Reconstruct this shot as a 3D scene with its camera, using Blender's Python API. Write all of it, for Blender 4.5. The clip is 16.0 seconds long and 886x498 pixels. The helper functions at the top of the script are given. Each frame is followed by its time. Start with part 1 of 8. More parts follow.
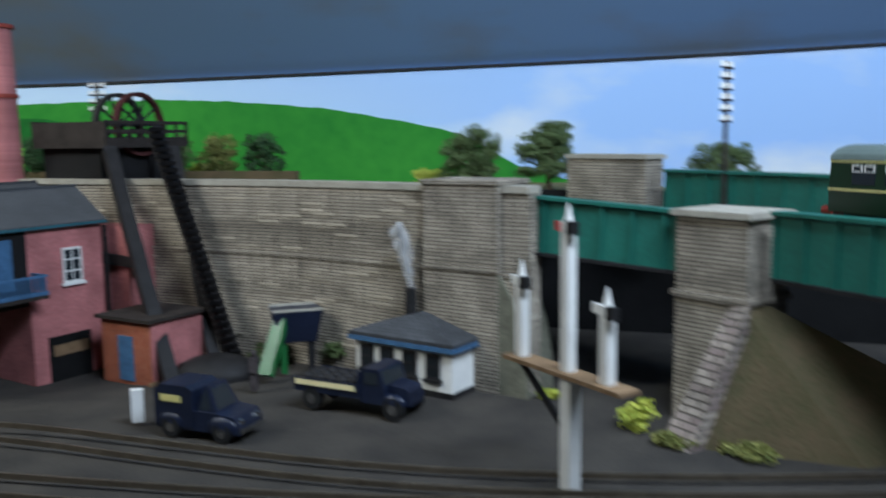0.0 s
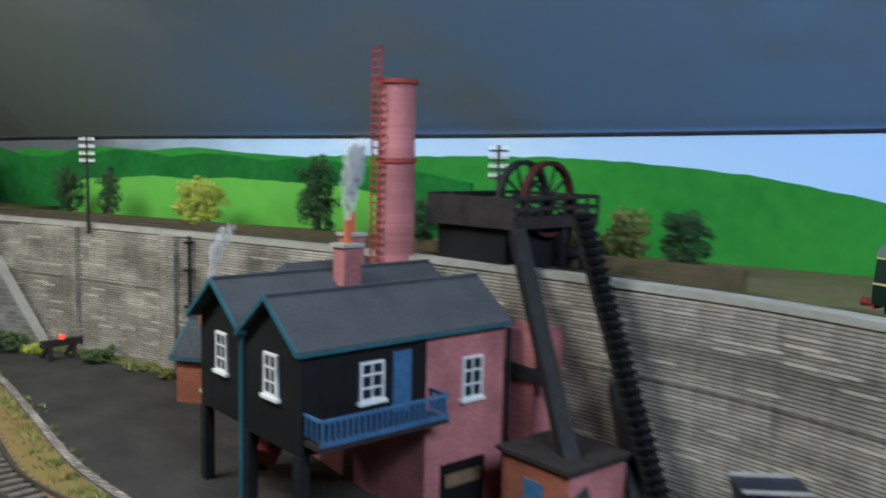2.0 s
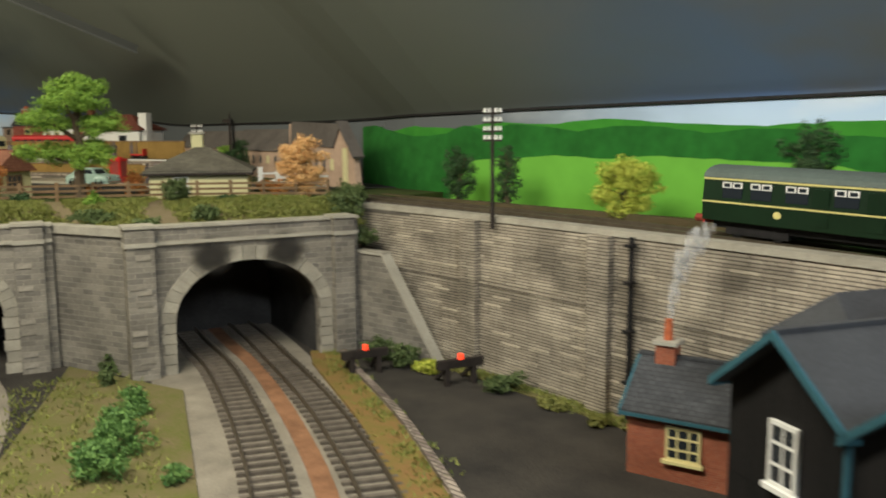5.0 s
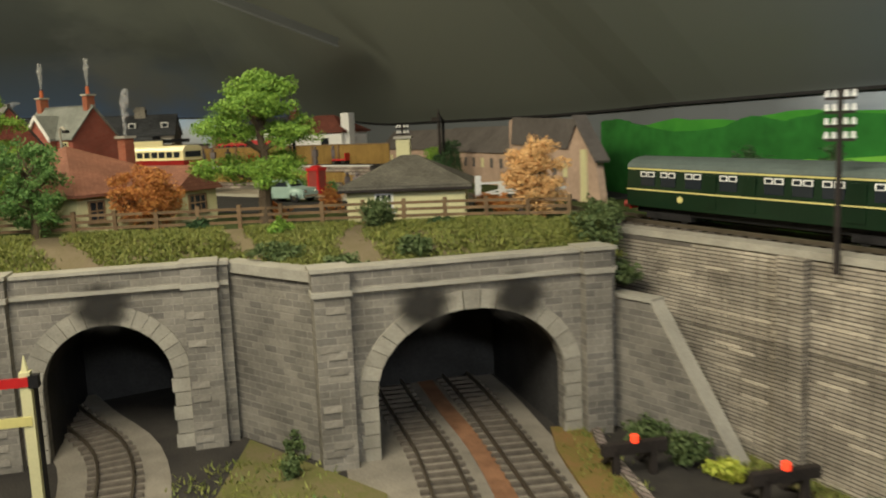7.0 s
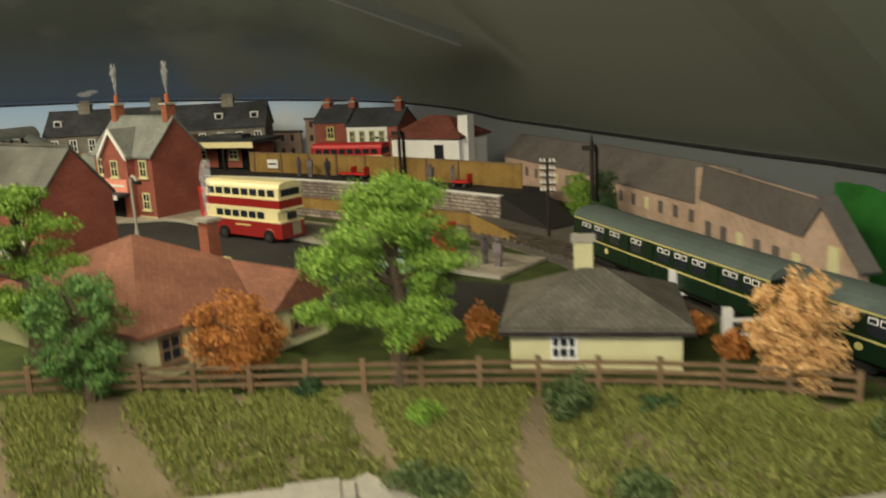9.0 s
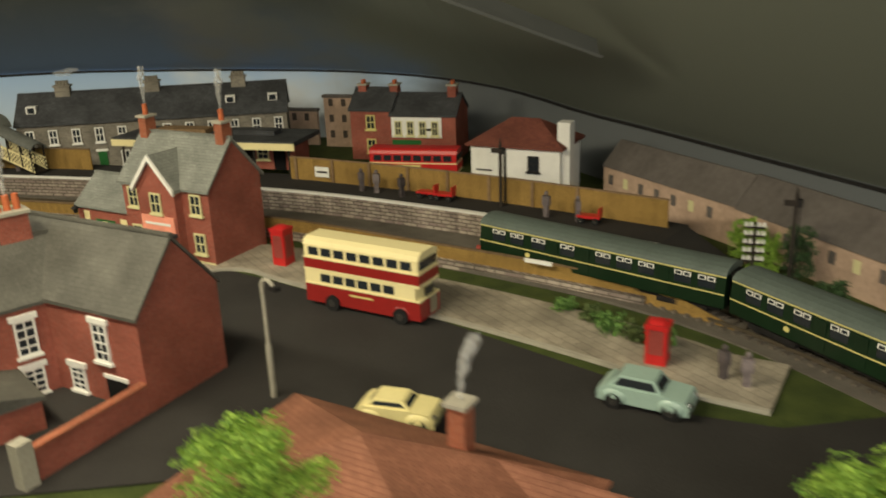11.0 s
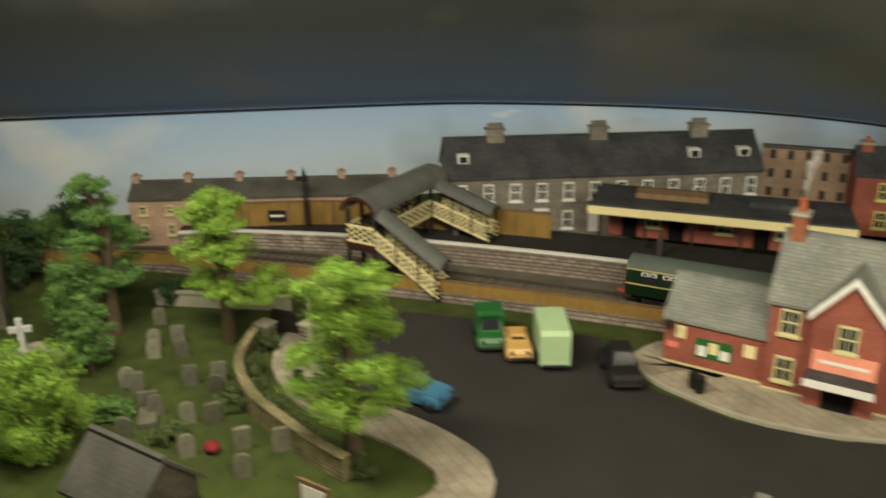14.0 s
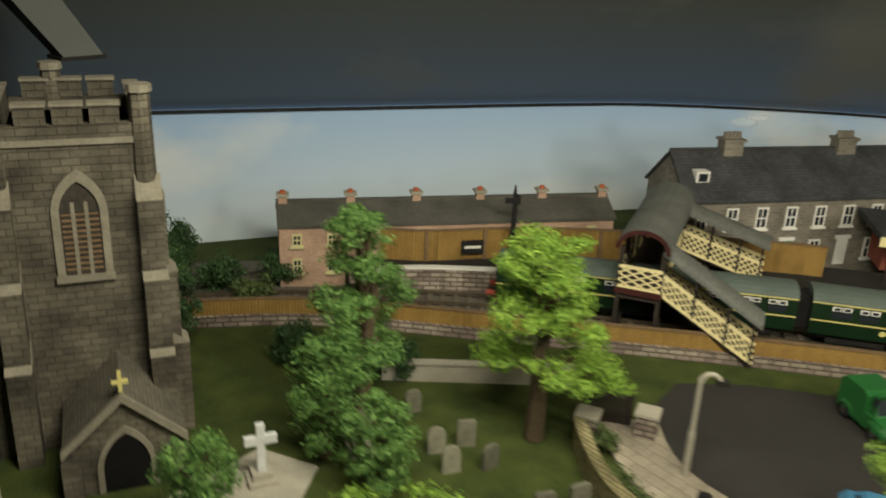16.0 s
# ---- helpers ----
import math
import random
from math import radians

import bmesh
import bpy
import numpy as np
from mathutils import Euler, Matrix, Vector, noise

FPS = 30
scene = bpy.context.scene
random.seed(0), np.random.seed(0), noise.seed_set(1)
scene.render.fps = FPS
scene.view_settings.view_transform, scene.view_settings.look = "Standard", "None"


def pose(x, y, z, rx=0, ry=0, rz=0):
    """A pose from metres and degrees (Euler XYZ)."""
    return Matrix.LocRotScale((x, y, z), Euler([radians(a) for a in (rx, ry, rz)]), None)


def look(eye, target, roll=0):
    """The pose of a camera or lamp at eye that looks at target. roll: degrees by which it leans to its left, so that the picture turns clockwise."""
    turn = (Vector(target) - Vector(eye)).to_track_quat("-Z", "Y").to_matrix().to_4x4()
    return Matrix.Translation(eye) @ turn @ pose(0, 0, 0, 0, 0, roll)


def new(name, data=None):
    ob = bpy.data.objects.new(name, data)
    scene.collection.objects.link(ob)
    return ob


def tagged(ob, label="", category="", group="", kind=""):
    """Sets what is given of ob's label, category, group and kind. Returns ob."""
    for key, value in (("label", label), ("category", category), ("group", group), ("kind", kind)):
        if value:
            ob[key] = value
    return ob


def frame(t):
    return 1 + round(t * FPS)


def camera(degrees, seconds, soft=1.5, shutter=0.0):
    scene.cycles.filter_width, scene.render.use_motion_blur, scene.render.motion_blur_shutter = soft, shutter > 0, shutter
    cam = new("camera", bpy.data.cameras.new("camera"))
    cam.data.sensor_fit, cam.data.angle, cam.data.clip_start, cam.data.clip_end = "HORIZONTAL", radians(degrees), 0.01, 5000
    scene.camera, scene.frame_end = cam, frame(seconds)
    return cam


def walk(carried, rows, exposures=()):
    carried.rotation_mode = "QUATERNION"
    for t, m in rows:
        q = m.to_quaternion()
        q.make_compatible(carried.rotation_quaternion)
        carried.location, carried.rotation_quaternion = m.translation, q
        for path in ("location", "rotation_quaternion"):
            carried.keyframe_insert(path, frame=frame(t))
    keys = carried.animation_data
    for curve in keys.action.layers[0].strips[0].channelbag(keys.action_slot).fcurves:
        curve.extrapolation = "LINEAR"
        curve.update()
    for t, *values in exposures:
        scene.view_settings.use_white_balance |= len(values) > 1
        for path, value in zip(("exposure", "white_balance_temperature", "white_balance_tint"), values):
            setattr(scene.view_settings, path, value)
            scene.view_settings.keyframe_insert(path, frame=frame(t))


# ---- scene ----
S = 1 / 76.0  # model scale: lengths below are full-size metres, built at 1:76
cam = camera(55.0, 16.0, soft=1.9, shutter=0.7)
PATH = [
    (0, (1.668, 0.769, 9.579), (1.564, 2.75, 9.324), -0.8),
    (0.5, (-0.202, 2.276, 10.826), (-0.45, 4.244, 10.572), 0.9),
    (1, (-1.622, 3.193, 11.406), (-1.989, 5.144, 11.168), 0.4),
    (1.5, (-3.051, 5.919, 12.258), (-3.68, 7.802, 12.019), 0.1),
    (2, (-6.212, 9.184, 12.304), (-6.989, 11.014, 12.089), 1.3),
    (2.5, (-8.515, 11.353, 12.098), (-9.407, 13.132, 11.89), 0.9),
    (3, (-10.717, 13.113, 11.854), (-11.715, 14.834, 11.649), 0.2),
    (3.5, (-13.367, 14.228, 12.029), (-14.483, 15.874, 11.819), 0.5),
    (4, (-14.922, 15.104, 11.824), (-16.139, 16.674, 11.591), -0.2),
    (4.5, (-16.593, 15.86, 11.752), (-17.903, 17.349, 11.492), -0.4),
    (5, (-18.635, 16.938, 11.866), (-20.027, 18.348, 11.595), -0.3),
    (7.5, (-32.569, 24.767, 12.84), (-34.283, 25.747, 12.523), -2.1),
    (8, (-35.81, 26.376, 14.893), (-37.522, 27.337, 14.51), -1.5),
    (8.5, (-39.426, 27.004, 16.794), (-41.156, 27.92, 16.382), -3.5),
    (9, (-42.749, 26.75, 18.676), (-44.503, 27.603, 18.236), -2.9),
    (11.5, (-64.787, 18.558, 26.463), (-66.355, 19.592, 25.776), -1.7),
    (12, (-69.923, 15.495, 27.556), (-71.492, 16.531, 26.872), -1.1),
    (12.5, (-75.306, 11.725, 28.504), (-76.868, 12.749, 27.789), -0.8),
    (13, (-79.637, 8.7, 28.74), (-81.195, 9.714, 28.003), -0.7),
    (13.5, (-84.544, 4.277, 29.83), (-86.129, 5.247, 29.091), 0.4),
    (14, (-89.921, 0.755, 28.629), (-91.546, 1.689, 27.93), -0.4),
    (14.5, (-94.993, -3.132, 28.718), (-96.618, -2.201, 28.017), 0.6),
    (15, (-100.46, -6.034, 26.778), (-102.086, -5.081, 26.109), 0.6),
    (15.5, (-105.368, -7.419, 26.607), (-106.938, -6.387, 25.92), 1.4),
    (16, (-112.009, -9.197, 26.235), (-113.466, -8.025, 25.526), 2.7),
]


def small(p):
    return tuple(S * v for v in p)


walk(cam, [(t, look(small(eye), small(target), roll)) for t, eye, target, roll in PATH], exposures=[(0.0, 0.0, 5400, 10), (1.0, -0.06, 5350, 10), (2.0, 0.03, 5200, 10), (3.0, 0.14, 5300, 10), (5.0, 0.05, 6400, 10), (9.0, 0.0, 6650, 10), (11.5, -0.15, 6750, 10), (12.5, -0.27, 6800, 10), (14.0, 0.0, 6600, 10), (16.0, 0.05, 6400, 10)])

# ---- light ----
world = bpy.data.worlds.new("room_air")
scene.world = world
world.use_nodes = True
world.node_tree.nodes["Background"].inputs[0].default_value = (0.5, 0.55, 0.6, 1)
world.node_tree.nodes["Background"].inputs[1].default_value = 0.1


def tube_light(x, y, z, w, h, watts, tx, ty, col=(1, 0.95, 0.86)):
    data = bpy.data.lights.new("ceiling_tube", "AREA")
    data.shape, data.size, data.size_y, data.energy, data.color = "RECTANGLE", w * S, h * S, watts, col
    ob = new("ceiling_tube", data)
    ob.matrix_world = look(small((x, y, z)), small((tx, ty, 0)))
    return ob


tube_light(16, 10, 34, 26, 4, 3.7, 8, 46, (0.90, 0.96, 1.0))
tube_light(-40, 16, 34, 26, 4, 3.3, -46, 40, (1, 0.94, 0.78))
tube_light(-88, 16, 35, 24, 4, 2.1, -95, 38, (1, 0.91, 0.66))
tube_light(-118, 2, 35, 20, 4, 1.9, -136, 26, (1, 0.93, 0.72))

# ---- materials ----


def nodes_of(name):
    m = bpy.data.materials.new(name)
    m.use_nodes = True
    nt = m.node_tree
    return m, nt, nt.nodes["Principled BSDF"]


def mat(name, col, rough=0.75, vary=0.3, size=1.2, grain=0.15, bump=0.3, metal=0.0, each=0.0, second=None):
    """Plain surface: colour with blotches of `size` metres and grain of `grain` metres, fine relief."""
    m, nt, b = nodes_of(name)
    N, L = nt.nodes, nt.links
    tc = N.new("ShaderNodeTexCoord")
    mp = N.new("ShaderNodeMapping")
    mp.inputs["Scale"].default_value = (76, 76, 76)
    L.new(tc.outputs["Object"], mp.inputs[0])
    n1 = N.new("ShaderNodeTexNoise")
    n1.inputs["Scale"].default_value, n1.inputs["Detail"].default_value = 1 / size, 5
    n2 = N.new("ShaderNodeTexNoise")
    n2.inputs["Scale"].default_value, n2.inputs["Detail"].default_value = 1 / grain, 3
    for n in (n1, n2):
        L.new(mp.outputs[0], n.inputs["Vector"])
    mix = N.new("ShaderNodeMix")
    mix.data_type = "RGBA"
    dark = second or tuple(c * (1 - vary) for c in col)
    lite = col if second else tuple(min(1, c * (1 + vary)) for c in col)
    mix.inputs[6].default_value, mix.inputs[7].default_value = (*dark, 1), (*lite, 1)
    ramp = N.new("ShaderNodeMapRange")
    ramp.inputs[1].default_value, ramp.inputs[2].default_value = 0.3, 0.7
    add = N.new("ShaderNodeMath")
    add.operation = "MULTIPLY_ADD"
    add.inputs[1].default_value, add.inputs[2].default_value = 0.4, 0.0
    L.new(n2.outputs[0], add.inputs[0])
    sc = N.new("ShaderNodeMath")
    sc.operation = "MULTIPLY_ADD"
    sc.inputs[1].default_value = 0.6
    L.new(n1.outputs[0], sc.inputs[0])
    L.new(add.outputs[0], sc.inputs[2])
    L.new(sc.outputs[0], ramp.inputs[0])
    L.new(ramp.outputs[0], mix.inputs[0])
    out = mix.outputs[2]
    if each:
        oi = N.new("ShaderNodeObjectInfo")
        hsv = N.new("ShaderNodeHueSaturation")
        mr = N.new("ShaderNodeMapRange")
        mr.inputs[3].default_value, mr.inputs[4].default_value = 1 - each, 1 + each
        L.new(oi.outputs["Random"], mr.inputs[0])
        L.new(mr.outputs[0], hsv.inputs["Value"])
        L.new(out, hsv.inputs["Color"])
        out = hsv.outputs[0]
    L.new(out, b.inputs["Base Color"])
    b.inputs["Roughness"].default_value, b.inputs["Metallic"].default_value = rough, metal
    b.inputs["Specular IOR Level"].default_value = 0.22 if rough > 0.5 else 0.5
    if bump:
        bp = N.new("ShaderNodeBump")
        bp.inputs["Strength"].default_value, bp.inputs["Distance"].default_value = bump, 0.05 * S
        L.new(n2.outputs[0], bp.inputs["Height"])
        L.new(bp.outputs[0], b.inputs["Normal"])
    return m


def coursed(name, c1, c2, mortar, bw, bh, gap=0.02, bump=0.6, rough=0.85, stain=0.5, offset=0.5):
    """Brick, stone, slate or tile courses laid by the UVs, which are full-size metres on every face, with stains."""
    m, nt, b = nodes_of(name)
    N, L = nt.nodes, nt.links
    uv = N.new("ShaderNodeUVMap")
    br = N.new("ShaderNodeTexBrick")
    br.offset = offset
    for k, v in (("Color1", (*c1, 1)), ("Color2", (*c2, 1)), ("Mortar", (*mortar, 1)), ("Scale", 1.0), ("Mortar Size", gap), ("Mortar Smooth", 0.3), ("Brick Width", bw), ("Row Height", bh)):
        br.inputs[k].default_value = v
    L.new(uv.outputs[0], br.inputs["Vector"])
    n1 = N.new("ShaderNodeTexNoise")
    n1.inputs["Scale"].default_value, n1.inputs["Detail"].default_value = 0.45, 6
    L.new(uv.outputs[0], n1.inputs["Vector"])
    n2 = N.new("ShaderNodeTexNoise")
    n2.inputs["Scale"].default_value, n2.inputs["Detail"].default_value = 7, 3
    L.new(uv.outputs[0], n2.inputs["Vector"])
    mr = N.new("ShaderNodeMapRange")
    mr.inputs[1].default_value, mr.inputs[2].default_value, mr.inputs[3].default_value, mr.inputs[4].default_value = 0.35, 0.7, 1 - stain, 1 + stain * 0.5
    L.new(n1.outputs[0], mr.inputs[0])
    mr2 = N.new("ShaderNodeMapRange")
    mr2.inputs[3].default_value, mr2.inputs[4].default_value = 0.7, 1.3
    L.new(n2.outputs[0], mr2.inputs[0])
    mu = N.new("ShaderNodeMath")
    mu.operation = "MULTIPLY"
    L.new(mr.outputs[0], mu.inputs[0])
    L.new(mr2.outputs[0], mu.inputs[1])
    hsv = N.new("ShaderNodeHueSaturation")
    L.new(mu.outputs[0], hsv.inputs["Value"])
    L.new(br.outputs["Color"], hsv.inputs["Color"])
    L.new(hsv.outputs[0], b.inputs["Base Color"])
    b.inputs["Roughness"].default_value, b.inputs["Specular IOR Level"].default_value = rough, 0.2
    bp = N.new("ShaderNodeBump")
    bp.inputs["Strength"].default_value, bp.inputs["Distance"].default_value = bump, 0.05 * S
    bp.invert = True
    ad = N.new("ShaderNodeMath")
    ad.operation = "MULTIPLY_ADD"
    ad.inputs[1].default_value = 0.4
    L.new(n2.outputs[0], ad.inputs[0])
    L.new(br.outputs["Fac"], ad.inputs[2])
    L.new(ad.outputs[0], bp.inputs["Height"])
    L.new(bp.outputs[0], b.inputs["Normal"])
    return m


def leafy(name, c1, c2):
    m, nt, b = nodes_of(name)
    N, L = nt.nodes, nt.links
    g = N.new("ShaderNodeNewGeometry")
    mix = N.new("ShaderNodeMix")
    mix.data_type = "RGBA"
    mix.inputs[6].default_value, mix.inputs[7].default_value = (*c1, 1), (*c2, 1)
    L.new(g.outputs["Random Per Island"], mix.inputs[0])
    L.new(mix.outputs[2], b.inputs["Base Color"])
    b.inputs["Roughness"].default_value = 0.7
    return m


def sky_paint(name, low, high, cloud, z0, z1, east=None, x0=-60, x1=-5, storm=None):
    """Sky painted on board: a wash from low to high with soft clouds."""
    m, nt, b = nodes_of(name)
    N, L = nt.nodes, nt.links
    tc = N.new("ShaderNodeTexCoord")
    mp = N.new("ShaderNodeMapping")
    mp.inputs["Scale"].default_value = (76, 76, 160)
    L.new(tc.outputs["Object"], mp.inputs[0])
    sp = N.new("ShaderNodeSeparateXYZ")
    L.new(tc.outputs["Object"], sp.inputs[0])
    mr = N.new("ShaderNodeMapRange")
    mr.inputs[1].default_value, mr.inputs[2].default_value = z0 * S, z1 * S
    L.new(sp.outputs[2], mr.inputs[0])
    mix = N.new("ShaderNodeMix")
    mix.data_type = "RGBA"
    mix.inputs[6].default_value, mix.inputs[7].default_value = (*low, 1), (*high, 1)
    L.new(mr.outputs[0], mix.inputs[0])
    n1 = N.new("ShaderNodeTexNoise")
    n1.inputs["Scale"].default_value, n1.inputs["Detail"].default_value = 0.07, 5
    L.new(mp.outputs[0], n1.inputs["Vector"])
    cr = N.new("ShaderNodeMapRange")
    cr.inputs[1].default_value, cr.inputs[2].default_value = 0.5, 0.68
    L.new(n1.outputs[0], cr.inputs[0])
    mx = N.new("ShaderNodeMix")
    mx.data_type = "RGBA"
    mx.inputs[7].default_value = (*cloud, 1)
    L.new(cr.outputs[0], mx.inputs[0])
    wash = mix.outputs[2]
    if east:
        xr = N.new("ShaderNodeMapRange")
        xr.interpolation_type = "SMOOTHSTEP"
        xr.inputs[1].default_value, xr.inputs[2].default_value = x0 * S, x1 * S
        L.new(sp.outputs[0], xr.inputs[0])
        em = N.new("ShaderNodeMix")
        em.data_type = "RGBA"
        em.inputs[7].default_value = (*east, 1)
        L.new(xr.outputs[0], em.inputs[0])
        L.new(wash, em.inputs[6])
        wash = em.outputs[2]
    L.new(wash, mx.inputs[6])
    sky = mx.outputs[2]
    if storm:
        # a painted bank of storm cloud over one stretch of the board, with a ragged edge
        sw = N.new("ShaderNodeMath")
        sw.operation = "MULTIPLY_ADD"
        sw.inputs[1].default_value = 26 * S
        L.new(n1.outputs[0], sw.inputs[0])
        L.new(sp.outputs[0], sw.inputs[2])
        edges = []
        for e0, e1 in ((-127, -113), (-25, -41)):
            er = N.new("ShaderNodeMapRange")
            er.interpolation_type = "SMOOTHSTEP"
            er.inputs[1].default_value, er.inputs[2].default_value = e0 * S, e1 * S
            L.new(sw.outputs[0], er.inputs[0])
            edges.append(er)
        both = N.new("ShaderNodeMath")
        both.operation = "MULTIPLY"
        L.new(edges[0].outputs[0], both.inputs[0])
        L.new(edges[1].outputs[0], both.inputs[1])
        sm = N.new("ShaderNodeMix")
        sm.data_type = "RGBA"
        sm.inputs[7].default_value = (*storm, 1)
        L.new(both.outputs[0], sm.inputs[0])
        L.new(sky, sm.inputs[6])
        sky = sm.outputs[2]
    L.new(sky, b.inputs["Base Color"])
    b.inputs["Roughness"].default_value = 0.9
    return m


def soot_paint():
    """Soft-edged soot, thinning out from the middle of its patch."""
    m, nt, b = nodes_of("soot")
    N, L = nt.nodes, nt.links
    tc = N.new("ShaderNodeTexCoord")
    mp = N.new("ShaderNodeMapping")
    mp.inputs["Location"].default_value, mp.inputs["Scale"].default_value = (-1, 0, -1), (2, 0, 2)
    L.new(tc.outputs["Generated"], mp.inputs[0])
    ln = N.new("ShaderNodeVectorMath")
    ln.operation = "LENGTH"
    L.new(mp.outputs[0], ln.inputs[0])
    n1 = N.new("ShaderNodeTexNoise")
    n1.inputs["Scale"].default_value, n1.inputs["Detail"].default_value = 4, 4
    L.new(tc.outputs["Generated"], n1.inputs["Vector"])
    ad = N.new("ShaderNodeMath")
    ad.operation = "MULTIPLY_ADD"
    ad.inputs[1].default_value = 0.7
    L.new(n1.outputs[0], ad.inputs[0])
    L.new(ln.outputs["Value"], ad.inputs[2])
    mr = N.new("ShaderNodeMapRange")
    mr.interpolation_type = "SMOOTHSTEP"
    mr.inputs[1].default_value, mr.inputs[2].default_value, mr.inputs[3].default_value, mr.inputs[4].default_value = 0.35, 1.3, 0.85, 0.0
    L.new(ad.outputs[0], mr.inputs[0])
    L.new(mr.outputs[0], b.inputs["Alpha"])
    b.inputs["Base Color"].default_value, b.inputs["Roughness"].default_value = (0.035, 0.032, 0.027, 1), 1.0
    return m


def glass(name, col=(0.02, 0.025, 0.03)):
    m, nt, b = nodes_of(name)
    b.inputs["Base Color"].default_value, b.inputs["Roughness"].default_value = (*col, 1), 0.12
    return m


def glow(name, col, k):
    m, nt, b = nodes_of(name)
    b.inputs["Base Color"].default_value = (*col, 1)
    b.inputs["Emission Color"].default_value, b.inputs["Emission Strength"].default_value = (*col, 1), k
    return m


STONE = coursed("coursed_stone", (0.45, 0.395, 0.305), (0.33, 0.285, 0.22), (0.10, 0.088, 0.07), 1.3, 0.145, 0.024, stain=0.5)
PORTAL = coursed("portal_stone", (0.29, 0.265, 0.215), (0.18, 0.165, 0.14), (0.34, 0.31, 0.255), 0.75, 0.28, 0.02, stain=0.3)
RUBBLE = coursed("rubble_stone", (0.42, 0.36, 0.29), (0.25, 0.19, 0.17), (0.12, 0.10, 0.08), 0.7, 0.25, 0.04)
CHURCH = coursed("church_stone", (0.17, 0.152, 0.115), (0.12, 0.108, 0.083), (0.08, 0.07, 0.055), 0.6, 0.26, 0.02, stain=0.6)
CHURCHTRIM = mat("weathered_church_trim", (0.24, 0.22, 0.17), 0.9, 0.3, 0.6, 0.1, 0.4)
PORTALBLOCK = mat("portal_block", (0.27, 0.245, 0.2), 0.9, 0.3, 0.5, 0.1, 0.5, each=0.25)
ASHLAR = mat("dressed_stone", (0.33, 0.305, 0.245), 0.85, 0.25, 0.9, 0.1, each=0.12)
BRICK = coursed("red_brick", (0.37, 0.105, 0.072), (0.30, 0.082, 0.058), (0.31, 0.15, 0.11), 0.24, 0.08, 0.008, stain=0.25)
PINK = coursed("pink_red_brick", (0.53, 0.20, 0.19), (0.46, 0.165, 0.16), (0.50, 0.225, 0.21), 0.24, 0.08, 0.008, stain=0.35)
ORANGE = coursed("orange_brick", (0.40, 0.12, 0.06), (0.32, 0.09, 0.05), (0.35, 0.2, 0.13), 0.24, 0.08, 0.008, stain=0.3)
GREYSTONE = coursed("grey_stone_blocks", (0.25, 0.225, 0.18), (0.17, 0.155, 0.13), (0.28, 0.255, 0.21), 0.4, 0.2, 0.015, stain=0.3)
PALEBRICK = coursed("pale_brick", (0.60, 0.40, 0.29), (0.53, 0.34, 0.245), (0.54, 0.42, 0.32), 0.24, 0.08, 0.008, stain=0.25)
SLATE = coursed("roof_slate", (0.075, 0.078, 0.082), (0.055, 0.058, 0.062), (0.03, 0.03, 0.032), 0.3, 0.2, 0.012, 0.5, 0.7, 0.35)
GREYSLATE = coursed("pale_slate", (0.112, 0.109, 0.094), (0.10, 0.098, 0.085), (0.085, 0.083, 0.072), 0.3, 0.2, 0.012, 0.5, 0.7, 0.3)
STATIONSLATE = coursed("station_slate", (0.27, 0.28, 0.25), (0.22, 0.23, 0.205), (0.13, 0.135, 0.12), 0.3, 0.2, 0.012, 0.5, 0.7, 0.25)
BROWNTILE = coursed("brown_tile", (0.17, 0.155, 0.12), (0.13, 0.12, 0.095), (0.07, 0.065, 0.05), 0.25, 0.18, 0.012, 0.5, 0.8, 0.3)
REDTILE = coursed("clay_tile", (0.26, 0.115, 0.07), (0.21, 0.09, 0.055), (0.15, 0.055, 0.035), 0.25, 0.18, 0.012, 0.5, 0.8, 0.25)
DARKTILE = coursed("plum_tile", (0.22, 0.075, 0.05), (0.17, 0.055, 0.04), (0.09, 0.035, 0.03), 0.25, 0.18, 0.012, 0.5, 0.8, 0.25)
FELT = mat("roofing_felt", (0.062, 0.064, 0.067), 0.85, 0.22, 1.6, 0.12, 0.35)
FLAGS = coursed("paving_flags", (0.40, 0.35, 0.27), (0.33, 0.29, 0.225), (0.26, 0.225, 0.175), 0.8, 0.55, 0.03, stain=0.3)
PLANKS = coursed("ochre_boards", (0.33, 0.205, 0.06), (0.285, 0.175, 0.05), (0.15, 0.09, 0.028), 0.16, 4.0, 0.012, 0.5, 0.8, 0.25, 0.0)
BLACKBOARD = coursed("tarred_boards", (0.014, 0.013, 0.013), (0.010, 0.010, 0.010), (0.004, 0.004, 0.004), 0.22, 4.0, 0.015, 0.5, 0.7, 0.3, 0.0)
YARD = mat("cinder_yard", (0.066, 0.058, 0.047), 0.95, 0.45, 2.2, 0.1, 0.9, second=(0.024, 0.022, 0.02))
TARMAC = mat("tarmac", (0.031, 0.029, 0.027), 0.9, 0.22, 3.0, 0.1, 0.5)
BALLAST = mat("ballast", (0.26, 0.23, 0.18), 0.95, 0.35, 1.5, 0.07, 0.9)
RUSTBALLAST = mat("rusty_ballast", (0.26, 0.13, 0.068), 0.95, 0.4, 0.8, 0.07, 0.9)
EARTH = mat("grass_earth", (0.105, 0.125, 0.022), 0.95, 0.3, 1.6, 0.15, 0.9, second=(0.19, 0.14, 0.08))
WORN = mat("worn_bank_earth", (0.215, 0.165, 0.105), 0.95, 0.3, 1.2, 0.12, 0.9, second=(0.15, 0.125, 0.06))
